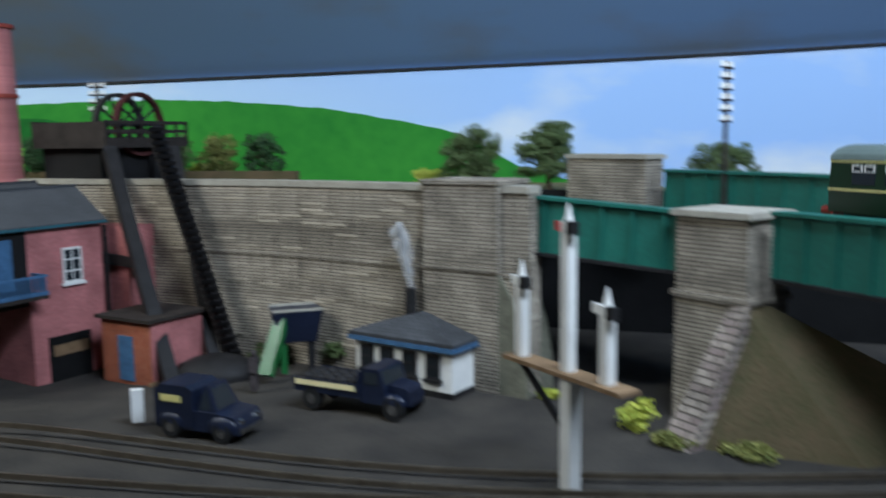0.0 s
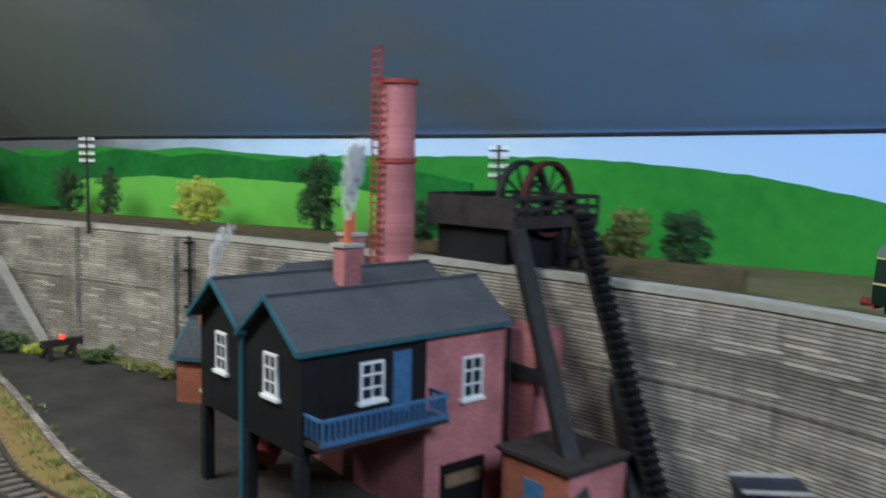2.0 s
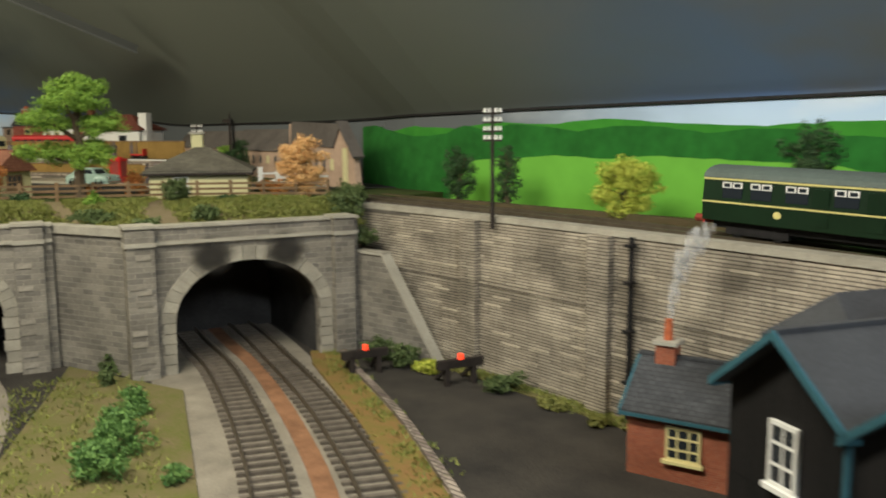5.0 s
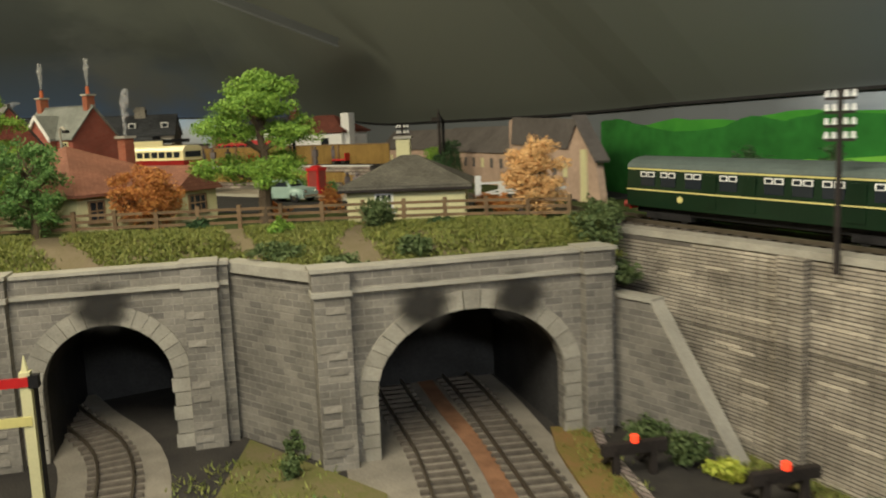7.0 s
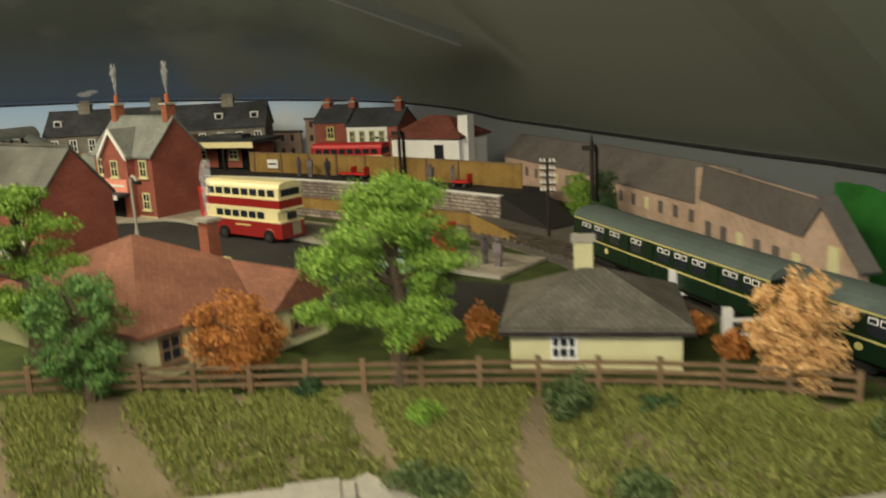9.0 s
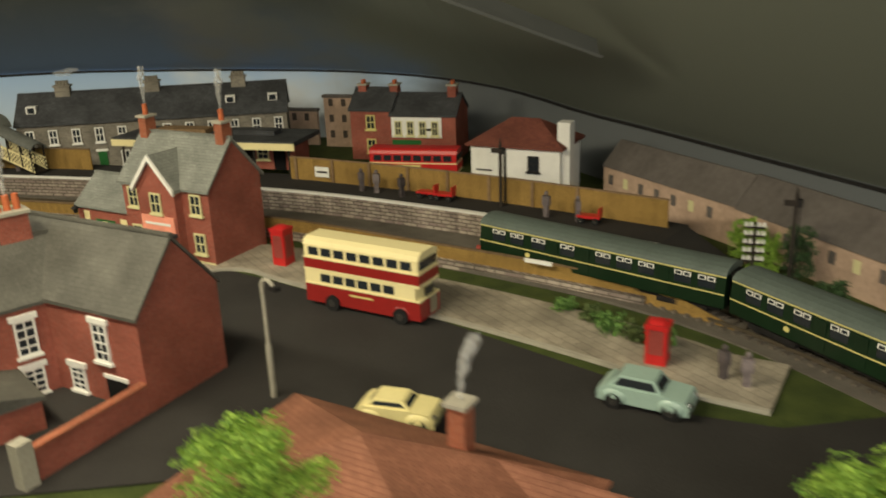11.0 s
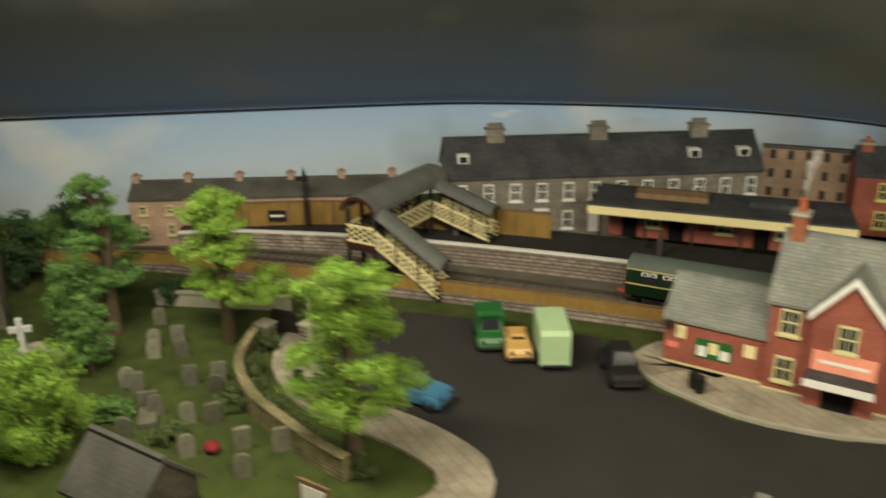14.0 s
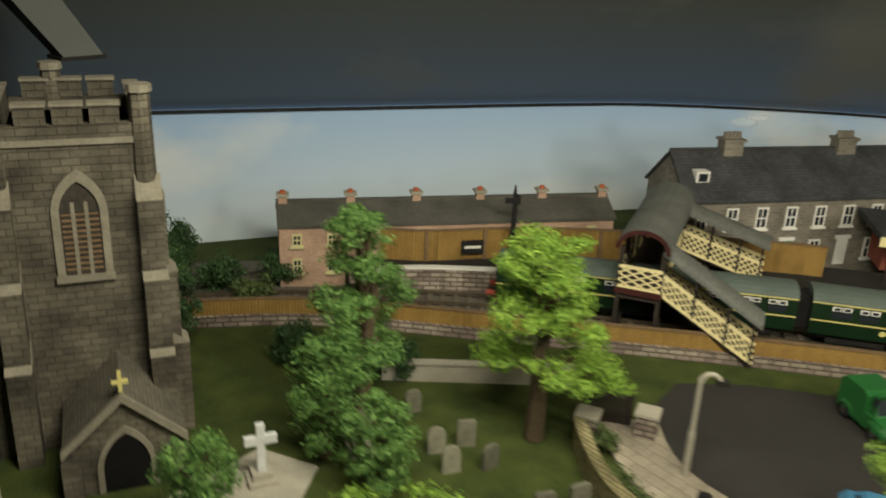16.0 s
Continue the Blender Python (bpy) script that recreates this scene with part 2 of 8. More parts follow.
MOSSY = coursed("mossy_sandstone", (0.33, 0.285, 0.155), (0.23, 0.20, 0.10), (0.12, 0.11, 0.055), 0.6, 0.2, 0.03, stain=0.5)
CORRUGATED = mat("corrugated_roof", (0.115, 0.12, 0.108), 0.55, 0.25)
VERGE = mat("rusty_grass_verge", (0.15, 0.15, 0.03), 0.95, 0.3, 0.9, 0.15, 0.9, second=(0.27, 0.135, 0.06))
LAWN = mat("lawn", (0.075, 0.095, 0.022), 0.95, 0.4, 1.3, 0.1, 0.9, second=(0.022, 0.036, 0.01))
TRACKBED = mat("dark_track_ballast", (0.13, 0.115, 0.095), 0.95, 0.35, 2, 0.08, 0.9)
WHITE = mat("white_paint", (0.78, 0.77, 0.72), 0.6, 0.08, 0.8, 0.1, 0.1)
CREAM = mat("cream_render", (0.62, 0.58, 0.32), 0.7, 0.1, 1.5, 0.1, 0.2)
BUSCREAM = mat("cream_enamel", (0.80, 0.70, 0.38), 0.3, 0.05, 1.5, 0.2, 0.0)
BUSRED = mat("maroon_enamel", (0.26, 0.018, 0.016), 0.28, 0.12, 1.5, 0.2, 0.0)
RED = mat("red_enamel", (0.5, 0.02, 0.02), 0.35, 0.15, 1.0, 0.2, 0.0)
CONCRETE = mat("coping_concrete", (0.37, 0.345, 0.28), 0.85, 0.22, 1.0, 0.1, 0.3)
BLACK = mat("black_iron", (0.016, 0.015, 0.015), 0.6, 0.5, 0.7, 0.1, 0.3)
BROWNIRON = mat("dark_weathered_timber", (0.03, 0.024, 0.02), 0.8, 0.5, 0.7, 0.1, 0.3)
RUST = mat("rusty_iron", (0.26, 0.05, 0.035), 0.8, 0.35, 0.6, 0.1, 0.3)
DULLRED = mat("dull_red_iron", (0.05, 0.014, 0.012), 0.75, 0.35, 0.6, 0.1, 0.3)
TEAL = mat("teal_paint", (0.035, 0.105, 0.13), 0.6, 0.2)
BLUE = mat("blue_paint", (0.06, 0.13, 0.24), 0.6, 0.3, 0.6)
NAVY = mat("navy_enamel", (0.009, 0.013, 0.03), 0.35, 0.3)
GIRDER = mat("bridge_green", (0.018, 0.12, 0.085), 0.5, 0.3, 1.5, 0.15, 0.2)
COACH = mat("coach_green", (0.007, 0.022, 0.009), 0.32, 0.2, 1.5, 0.2, 0.0)
COACHROOF = mat("coach_roof_grey", (0.10, 0.125, 0.11), 0.6, 0.15)
LINE = mat("yellow_line", (0.62, 0.55, 0.2), 0.5, 0.1)
SLEEPER = mat("sleeper_timber", (0.125, 0.105, 0.082), 0.85, 0.3, 0.4, 0.05, 0.4, each=0.2)
STEEL = mat("rail_steel", (0.17, 0.14, 0.10), 0.4, 0.3, 0.6, 0.1, 0.1, 0.7)
BARK = mat("bark", (0.11, 0.08, 0.05), 0.9, 0.35, 0.3, 0.05, 0.6)
TIMBER = mat("fence_timber", (0.20, 0.13, 0.07), 0.85, 0.3, 0.4, 0.06, 0.3, each=0.15)
POTS = mat("chimney_pot", (0.44, 0.12, 0.05), 0.8, 0.2, 0.4)
COTTON = mat("cotton_smoke", (0.82, 0.82, 0.80), 1.0, 0.1, 0.4, 0.05, 0.0)
COTTON.node_tree.nodes["Principled BSDF"].inputs["Alpha"].default_value = 0.12
GREENVAN = mat("green_enamel", (0.02, 0.12, 0.03), 0.35, 0.15)
PALEGREEN = mat("pale_green_enamel", (0.42, 0.58, 0.34), 0.4, 0.08)
TAN = mat("tan_enamel", (0.55, 0.32, 0.10), 0.35, 0.1)
SEAFOAM = mat("pale_aqua_enamel", (0.33, 0.46, 0.40), 0.3, 0.08)
PRIMROSE = mat("primrose_enamel", (0.75, 0.66, 0.32), 0.3, 0.08)
SKYBLUE = mat("blue_enamel", (0.05, 0.17, 0.30), 0.3, 0.1)
TYRE = mat("tyre", (0.012, 0.012, 0.012), 0.8, 0.3)
CHROME = mat("chrome", (0.55, 0.55, 0.54), 0.25, 0.05, metal=1.0)
PANE = glass("window_glass")
SOOT = soot_paint()
ROUGHFLANK = mat("mossy_rough_flank", (0.115, 0.082, 0.045), 0.95, 0.4, 1.2, 0.18, 1.0, second=(0.06, 0.06, 0.025))
# near-black that paints shade into openings and beyond the bridge
DARK = mat("shade_black", (0.006, 0.006, 0.006), 1.0, 0.3)
GRAVE = mat("weathered_headstone", (0.165, 0.16, 0.115), 0.9, 0.35, 0.4, 0.08, 0.4, each=0.3)
MARBLE = mat("pale_marble", (0.62, 0.63, 0.62), 0.6, 0.15, 0.4)
HILL = mat("painted_hill", (0.06, 0.28, 0.03), 0.95, 0.2, 5, 0.8, 0.0, second=(0.025, 0.17, 0.02))
HILLDARK = mat("painted_woods", (0.02, 0.13, 0.02), 0.95, 0.4, 3, 0.7, 0.0)
MEADOW = mat("painted_meadow", (0.15, 0.42, 0.05), 0.95, 0.15, 7, 1.2, 0.0)
PRINTED = mat("printed_window", (0.075, 0.06, 0.05), 0.8, 0.2)
FLATBROWN = mat("printed_brown_houses", (0.46, 0.325, 0.24), 0.95, 0.3, 2.2, 0.3, 0.1)
FLATROOF = mat("printed_grey_roof", (0.12, 0.105, 0.095), 0.95, 0.25, 3, 0.4, 0.1)
CEIL = mat("dark_painted_ceiling", (0.10, 0.105, 0.10), 0.95, 0.15, 25, 3, 0.0)
FIGURE = mat("painted_figure", (0.12, 0.10, 0.10), 0.7, 0.5, 0.5, 0.2, 0.0, each=0.6)
PANEL = mat("pale_blue_panel", (0.5, 0.62, 0.62), 0.8, 0.1, 6, 1)
LEAF = {
    "lime": leafy("lime_leaf", (0.10, 0.22, 0.02), (0.30, 0.46, 0.06)),
    "mid": leafy("green_leaf", (0.05, 0.13, 0.025), (0.17, 0.31, 0.07)),
    "dark": leafy("dark_leaf", (0.02, 0.05, 0.015), (0.05, 0.11, 0.03)),
    "olive": leafy("olive_leaf", (0.05, 0.085, 0.02), (0.12, 0.16, 0.05)),
    "orange": leafy("orange_leaf", (0.62, 0.34, 0.12), (0.82, 0.52, 0.22)),
    "rust": leafy("rust_leaf", (0.34, 0.10, 0.02), (0.55, 0.24, 0.05)),
    "yellow": leafy("yellow_leaf", (0.34, 0.42, 0.04), (0.55, 0.55, 0.08)),
    "grass": leafy("grass_blade", (0.09, 0.12, 0.02), (0.28, 0.29, 0.06)),
    "ivy": leafy("moss", (0.10, 0.12, 0.02), (0.26, 0.25, 0.06)),
}

# ---- mesh tools ----


class Shape:
    """Gathers simple solids, in full-size metres, into one mesh."""

    def __init__(self):
        self.v, self.f = [], []

    def add(self, verts, faces):
        n = len(self.v)
        self.v += [tuple(p) for p in verts]
        self.f += [tuple(n + i for i in f) for f in faces]
        return self

    def box(self, x0, y0, z0, x1, y1, z1, rz=0, about=None):
        p = [(x, y, z) for z in (z0, z1) for x, y in ((x0, y0), (x1, y0), (x1, y1), (x0, y1))]
        if rz:
            cx, cy = about or ((x0 + x1) / 2, (y0 + y1) / 2)
            c, s = math.cos(radians(rz)), math.sin(radians(rz))
            p = [(cx + (x - cx) * c - (y - cy) * s, cy + (x - cx) * s + (y - cy) * c, z) for x, y, z in p]
        return self.add(p, [(3, 2, 1, 0), (4, 5, 6, 7), (0, 1, 5, 4), (1, 2, 6, 5), (2, 3, 7, 6), (3, 0, 4, 7)])

    def prism(self, poly, z0, z1):
        n = len(poly)
        return self.add([(x, y, z0) for x, y in poly] + [(x, y, z1) for x, y in poly], [tuple(range(n))[::-1], tuple(range(n, 2 * n))] + [(i, (i + 1) % n, n + (i + 1) % n, n + i) for i in range(n)])

    def across(self, prof, x0, x1):
        """Profile of (y, z) points drawn along x."""
        n = len(prof)
        return self.add([(x0, y, z) for y, z in prof] + [(x1, y, z) for y, z in prof], [tuple(range(n))[::-1], tuple(range(n, 2 * n))] + [(i, (i + 1) % n, n + (i + 1) % n, n + i) for i in range(n)])

    def along(self, prof, y0, y1):
        """Profile of (x, z) points drawn along y."""
        n = len(prof)
        return self.add([(x, y0, z) for x, z in prof] + [(x, y1, z) for x, z in prof], [tuple(range(n)), tuple(range(n, 2 * n))[::-1]] + [((i + 1) % n, i, n + i, n + (i + 1) % n) for i in range(n)])

    def rod(self, a, b, r0, r1=None, n=8):
        a, b = Vector(a), Vector(b)
        r1 = r0 if r1 is None else r1
        d = (b - a).normalized()
        u = d.orthogonal().normalized()
        w = d.cross(u)
        ring = [(math.cos(2 * math.pi * i / n), math.sin(2 * math.pi * i / n)) for i in range(n)]
        return self.add([a + r0 * (c * u + s * w) for c, s in ring] + [b + r1 * (c * u + s * w) for c, s in ring], [tuple(range(n))[::-1], tuple(range(n, 2 * n))] + [(i, (i + 1) % n, n + (i + 1) % n, n + i) for i in range(n)])

    def beam(self, a, b, w, h):
        a, b = Vector(a), Vector(b)
        d = (b - a).normalized()
        u = d.cross(Vector((0, 0, 1)))
        u = u.normalized() if u.length > 1e-4 else Vector((1, 0, 0))
        k = u.cross(d)
        c = [(-w / 2, -h / 2), (w / 2, -h / 2), (w / 2, h / 2), (-w / 2, h / 2)]
        return self.add([a + x * u + y * k for x, y in c] + [b + x * u + y * k for x, y in c], [(3, 2, 1, 0), (4, 5, 6, 7)] + [(i, (i + 1) % 4, 4 + (i + 1) % 4, 4 + i) for i in range(4)])

    def blob(self, x, y, z, rx, ry, rz, n=8, m=5):
        v = [(x, y, z - rz)]
        for j in range(1, m):
            a = math.pi * j / m
            v += [(x + rx * math.sin(a) * math.cos(2 * math.pi * i / n), y + ry * math.sin(a) * math.sin(2 * math.pi * i / n), z - rz * math.cos(a)) for i in range(n)]
        v.append((x, y, z + rz))
        f = [(0, 1 + (i + 1) % n, 1 + i) for i in range(n)]
        for j in range(m - 2):
            f += [(1 + j * n + i, 1 + j * n + (i + 1) % n, 1 + (j + 1) * n + (i + 1) % n, 1 + (j + 1) * n + i) for i in range(n)]
        k = 1 + (m - 2) * n
        return self.add(v, f + [(k + i, k + (i + 1) % n, len(v) - 1) for i in range(n)])

    def ribbon(self, line, o0, o1, z0, z1):
        """A bar along a line of (x, y), between two offsets to its left and two heights (numbers, or functions of the share of its length)."""
        pts = [Vector(p) for p in line]
        n = len(pts)
        rows = []
        for i, p in enumerate(pts):
            d = (pts[min(i + 1, n - 1)] - pts[max(i - 1, 0)]).normalized()
            k = Vector((-d.y, d.x))
            s = i / (n - 1)
            a, b = (z(s) if callable(z) else z for z in (z0, z1))
            l, r = p + k * o0, p + k * o1
            rows += [(l.x, l.y, a), (r.x, r.y, a), (r.x, r.y, b), (l.x, l.y, b)]
        f = [(3, 2, 1, 0), tuple(range(4 * n - 4, 4 * n))]
        for i in range(n - 1):
            f += [(4 * i + j, 4 * i + (j + 1) % 4, 4 * i + 4 + (j + 1) % 4, 4 * i + 4 + j) for j in range(4)]
        return self.add(rows, f)

    def mesh(self, name, smooth=False):
        me = bpy.data.meshes.new(name)
        me.from_pydata([(x * S, y * S, z * S) for x, y, z in self.v], [], self.f)
        bm = bmesh.new()
        bm.from_mesh(me)
        bmesh.ops.recalc_face_normals(bm, faces=bm.faces)
        uv = bm.loops.layers.uv.new("UVMap")
        for f in bm.faces:
            n = f.normal
            if abs(n.z) > 0.92:
                a, b = Vector((1, 0, 0)), Vector((0, 1, 0))
            else:
                a = Vector((-n.y, n.x, 0)).normalized()
                b = n.cross(a)
            for l in f.loops:
                l[uv].uv = (l.vert.co.dot(a) / S, l.vert.co.dot(b) / S)
            f.smooth = smooth
        bm.to_mesh(me)
        bm.free()
        return me


def part(name, shape, material, parent=None, label="", smooth=False):
    me = shape if isinstance(shape, bpy.types.Mesh) else shape.mesh(name, smooth)
    if not me.materials:
        me.materials.append(material)
    ob = new(name, me)
    ob.parent = parent
    return tagged(ob, label) if label else ob


def thing(name, label, category, x=0, y=0, z=0, rz=0, group="", kind=""):
    ob = new(name)
    ob.empty_display_size = 0.01
    ob.matrix_basis = pose(x * S, y * S, z * S, 0, 0, rz)
    return tagged(ob, label, category, group, kind)


def solid(name, shape, material, label, category="", kind="", group="", smooth=False):
    return tagged(part(name, shape, material, None, "", smooth), label, category, group, kind)


def at(ob, x, y, z, rz=0, rx=0, ry=0):
    ob.matrix_basis = pose(x * S, y * S, z * S, rx, ry, rz)
    return ob


def curve(points, step=1.5):
    """Points of (x, y) joined by a smooth line, spaced about step metres."""
    p = [Vector(q) for q in points]
    p = [2 * p[0] - p[1]] + p + [2 * p[-1] - p[-2]]
    out = []
    for i in range(1, len(p) - 2):
        n = max(1, int((p[i + 1] - p[i]).length / step))
        for k in range(n):
            t = k / n
            out.append(0.5 * (2 * p[i] + (p[i + 1] - p[i - 1]) * t + (2 * p[i - 1] - 5 * p[i] + 4 * p[i + 1] - p[i + 2]) * t**2 + (3 * p[i] - p[i - 1] - 3 * p[i + 1] + p[i + 2]) * t**3))
    return [tuple(q) for q in out] + [tuple(p[-2])]


class Line:
    """A line that can be walked by the distance along it."""

    def __init__(self, pts):
        self.p = [Vector(q) for q in pts]
        self.s = [0.0]
        for a, b in zip(self.p, self.p[1:]):
            self.s.append(self.s[-1] + (b - a).length)

    def place(self, s):
        i = max(0, min(len(self.p) - 2, int(np.searchsorted(self.s, s)) - 1))
        a, b = self.p[i], self.p[i + 1]
        k = (s - self.s[i]) / (self.s[i + 1] - self.s[i])
        q = a + (b - a) * k
        return q.x, q.y, math.degrees(math.atan2(b.y - a.y, b.x - a.x))

    def nearest(self, x, y):
        best = min(((Vector((x, y)) - q).length, s) for q, s in zip(self.p, self.s))
        return best[1]


CACHE = {}


def once(key, make):
    if key not in CACHE:
        CACHE[key] = make()
    return CACHE[key]


def window(parent, x, y, z, w, h, rz=0, frame_mat=WHITE, bars=(1, 1), sill=True, lit=None):
    """A sash window with frame, pane and sill, standing proud of a wall that faces local -y."""

    def frame_mesh():
        b = 0.09
        o = [(-w / 2, 0), (w / 2, 0), (w / 2, h), (-w / 2, h)]
        q = [(-w / 2 + b, b), (w / 2 - b, b), (w / 2 - b, h - b), (-w / 2 + b, h - b)]
        v = [(a, -0.09, c) for a, c in o + q] + [(a, 0.02, c) for a, c in o + q]
        f = []
        for k in range(4):
            n = (k + 1) % 4
            f += [(k, n, 4 + n, 4 + k), (8 + n, 8 + k, 12 + k, 12 + n), (n, k, 8 + k, 8 + n), (4 + k, 4 + n, 12 + n, 12 + k)]
        return Shape().add(v, f).mesh("window_frame")

    fr = part("window", once(("wf", w, h, bars, frame_mat.name), frame_mesh), frame_mat, parent)
    at(fr, x, y, z, rz)
    part("pane", once(("wp", w, h, (lit or PANE).name), lambda: Shape().box(-w / 2 + 0.08, -0.05, 0.08, w / 2 - 0.08, 0.01, h - 0.08).mesh("pane")), lit or PANE, fr)
    for i in range(1, bars[0] + 1):
        q = -w / 2 + w * i / (bars[0] + 1)
        part("glazing_bar", once(("gv", q, h, frame_mat.name), lambda: Shape().box(q - 0.03, -0.075, 0.09, q + 0.03, 0.0, h - 0.09).mesh("glazing_bar")), frame_mat, fr)
    for i in range(1, bars[1] + 1):
        q = h * i / (bars[1] + 1)
        part("glazing_bar", once(("gh", q, w, frame_mat.name), lambda: Shape().box(-w / 2 + 0.09, -0.07, q - 0.035, w / 2 - 0.09, 0.0, q + 0.035).mesh("glazing_bar")), frame_mat, fr)
    if sill:
        part("sill", once(("ws", w, frame_mat.name), lambda: Shape().box(-w / 2 - 0.1, -0.16, -0.12, w / 2 + 0.1, 0.02, 0).mesh("sill")), frame_mat, fr)
    return fr


def smoke_tuft(x, y, z, h, lean=0.3, r=0.35):
    """A cotton-wool plume on a chimney."""
    rng = random.Random(int(x * 10 + y * 7))
    s = Shape()
    for i in range(90):
        t = (i + rng.random()) / 90
        rr = r * (0.22 + 0.75 * t) * (1 if t < 0.75 else 2.2 - t * 1.6)
        a, d = rng.uniform(0, 6.28), rng.random() ** 0.6 * rr * 0.75
        k = rr * rng.uniform(0.22, 0.42)
        s.blob(d * math.cos(a) + lean * h * t * t, d * math.sin(a), h * t, k, k, k * rng.uniform(1.2, 2.2), 6, 4)
    ob = solid("smoke", s, COTTON, "grey cotton-wool smoke plume rising from a chimney", "smoke", "", "smoke plumes", True)
    return at(ob, x, y, z)


def chimney(parent, x, y, z, w, d, h, material=BRICK, pots=2, pot_h=0.7):
    c = part("chimney", Shape().box(x - w / 2, y - d / 2, z, x + w / 2, y + d / 2, z + h), material, parent)
    part("cap", Shape().box(x - w / 2 - 0.1, y - d / 2 - 0.1, z + h, x + w / 2 + 0.1, y + d / 2 + 0.1, z + h + 0.14), CONCRETE, c)
    for i in range(pots):
        px = x + (i - (pots - 1) / 2) * min(w, d * 2) / max(1, pots) * 0.9 if w >= d else x
        py = y if w >= d else y + (i - (pots - 1) / 2) * d / pots * 0.9
        part("pot", Shape().rod((px, py, z + h + 0.1), (px, py, z + h + 0.1 + pot_h), 0.17, 0.14), POTS, c)
    return c


def gabled(parent, x0, x1, y0, y1, z0, eave, ridge, wall_mat, roof_mat, over=0.25, thick=0.16, verge=None):
    """Walls with two gables and a ridge along local x, and two roof slopes."""
    ym = (y0 + y1) / 2
    w = part("wall", Shape().across([(y0, z0), (y1, z0), (y1, eave), (ym, ridge), (y0, eave)], x0, x1), wall_mat, parent)
    k = (ridge - eave) / (ym - y0)
    for a, sgn in ((y0, 1), (y1, -1)):
        e = a - sgn * over
        ez = eave - k * over
        r = part("roof", Shape().across([(e, ez + 0.02), (ym, ridge + 0.02), (ym, ridge + 0.02 + thick), (e, ez + 0.02 + thick)], x0 - over, x1 + over), roof_mat, parent)
        if verge:
            for xx in (x0 - over - 0.03, x1 + over - 0.12):
                part("bargeboard", Shape().across([(e, ez - 0.02), (ym, ridge - 0.02), (ym, ridge + thick + 0.03), (e, ez + thick + 0.03)], xx, xx + 0.1), verge, r)
            part("gutter", Shape().box(x0 - over, e - 0.06, ez - 0.02, x1 + over, e + 0.06, ez + 0.1), verge, r)
    part("ridge_tile", Shape().box(x0 - over, ym - 0.12, ridge + thick - 0.04, x1 + over, ym + 0.12, ridge + thick + 0.08), roof_mat, parent)
    return w


def hipped(parent, x0, x1, y0, y1, z0, eave, ridge, wall_mat, roof_mat, over=0.35):
    w = part("wall", Shape().box(x0, y0, z0, x1, y1, eave), wall_mat, parent)
    ym, hip = (y0 + y1) / 2, (y1 - y0) / 2
    a, b, c, d, t = x0 - over, x1 + over, y0 - over, y1 + over, 0.14
    ra, rb = min(x0 + hip, (x0 + x1) / 2 - 0.05), max(x1 - hip, (x0 + x1) / 2 + 0.05)
    v = [(a, c, eave), (b, c, eave), (b, d, eave), (a, d, eave), (a, c, eave + t), (b, c, eave + t), (b, d, eave + t), (a, d, eave + t), (ra, ym, ridge), (rb, ym, ridge)]
    part("roof", Shape().add(v, [(3, 2, 1, 0), (0, 1, 5, 4), (1, 2, 6, 5), (2, 3, 7, 6), (3, 0, 4, 7), (4, 5, 9, 8), (6, 7, 8, 9), (5, 6, 9), (7, 4, 8)]), roof_mat, parent)
    return w


def foliage(clumps, leaf, per, seed):
    """Leaves as small bent cards spread through clumps of (x, y, z, rx, ry, rz), each clump broken up into tufts."""
    rng = np.random.default_rng(seed)
    P, D = [], []
    for x, y, z, rx, ry, rz in clumps:
        n = int(per * rx * ry) + 12
        k = 9
        hub = rng.normal(size=(k, 3))
        hub /= np.linalg.norm(hub, axis=1)[:, None]
        hub *= rng.uniform(0.45, 0.95, (k, 1))
        d = rng.normal(size=(n, 3))
        d /= np.linalg.norm(d, axis=1)[:, None]
        q = hub[rng.integers(0, k, n)] + d * rng.uniform(0.2, 0.5, (n, 1))
        P.append(np.array((x, y, z)) + q * np.array((rx, ry, rz)))
        D.append(d)
    p, q = np.vstack(P), np.vstack(D)
    n = len(p)
    u = rng.normal(size=(n, 3))
    u -= (u * q).sum(1)[:, None] * q * 0.7
    u /= np.linalg.norm(u, axis=1)[:, None] + 1e-6
    w = np.cross(q + rng.normal(size=(n, 3)) * 0.4, u)
    w /= np.linalg.norm(w, axis=1)[:, None] + 1e-6
    k = leaf * rng.uniform(0.6, 1.3, (n, 1))
    V = np.stack([p - u * k, p + w * k * 0.6 + q * k * 0.25, p + u * k, p - w * k * 0.6 + q * k * 0.25], 1).reshape(-1, 3) * S
    me = bpy.data.meshes.new("crown")
    me.from_pydata(V.tolist(), [], np.arange(4 * n).reshape(-1, 4).tolist())
    return me


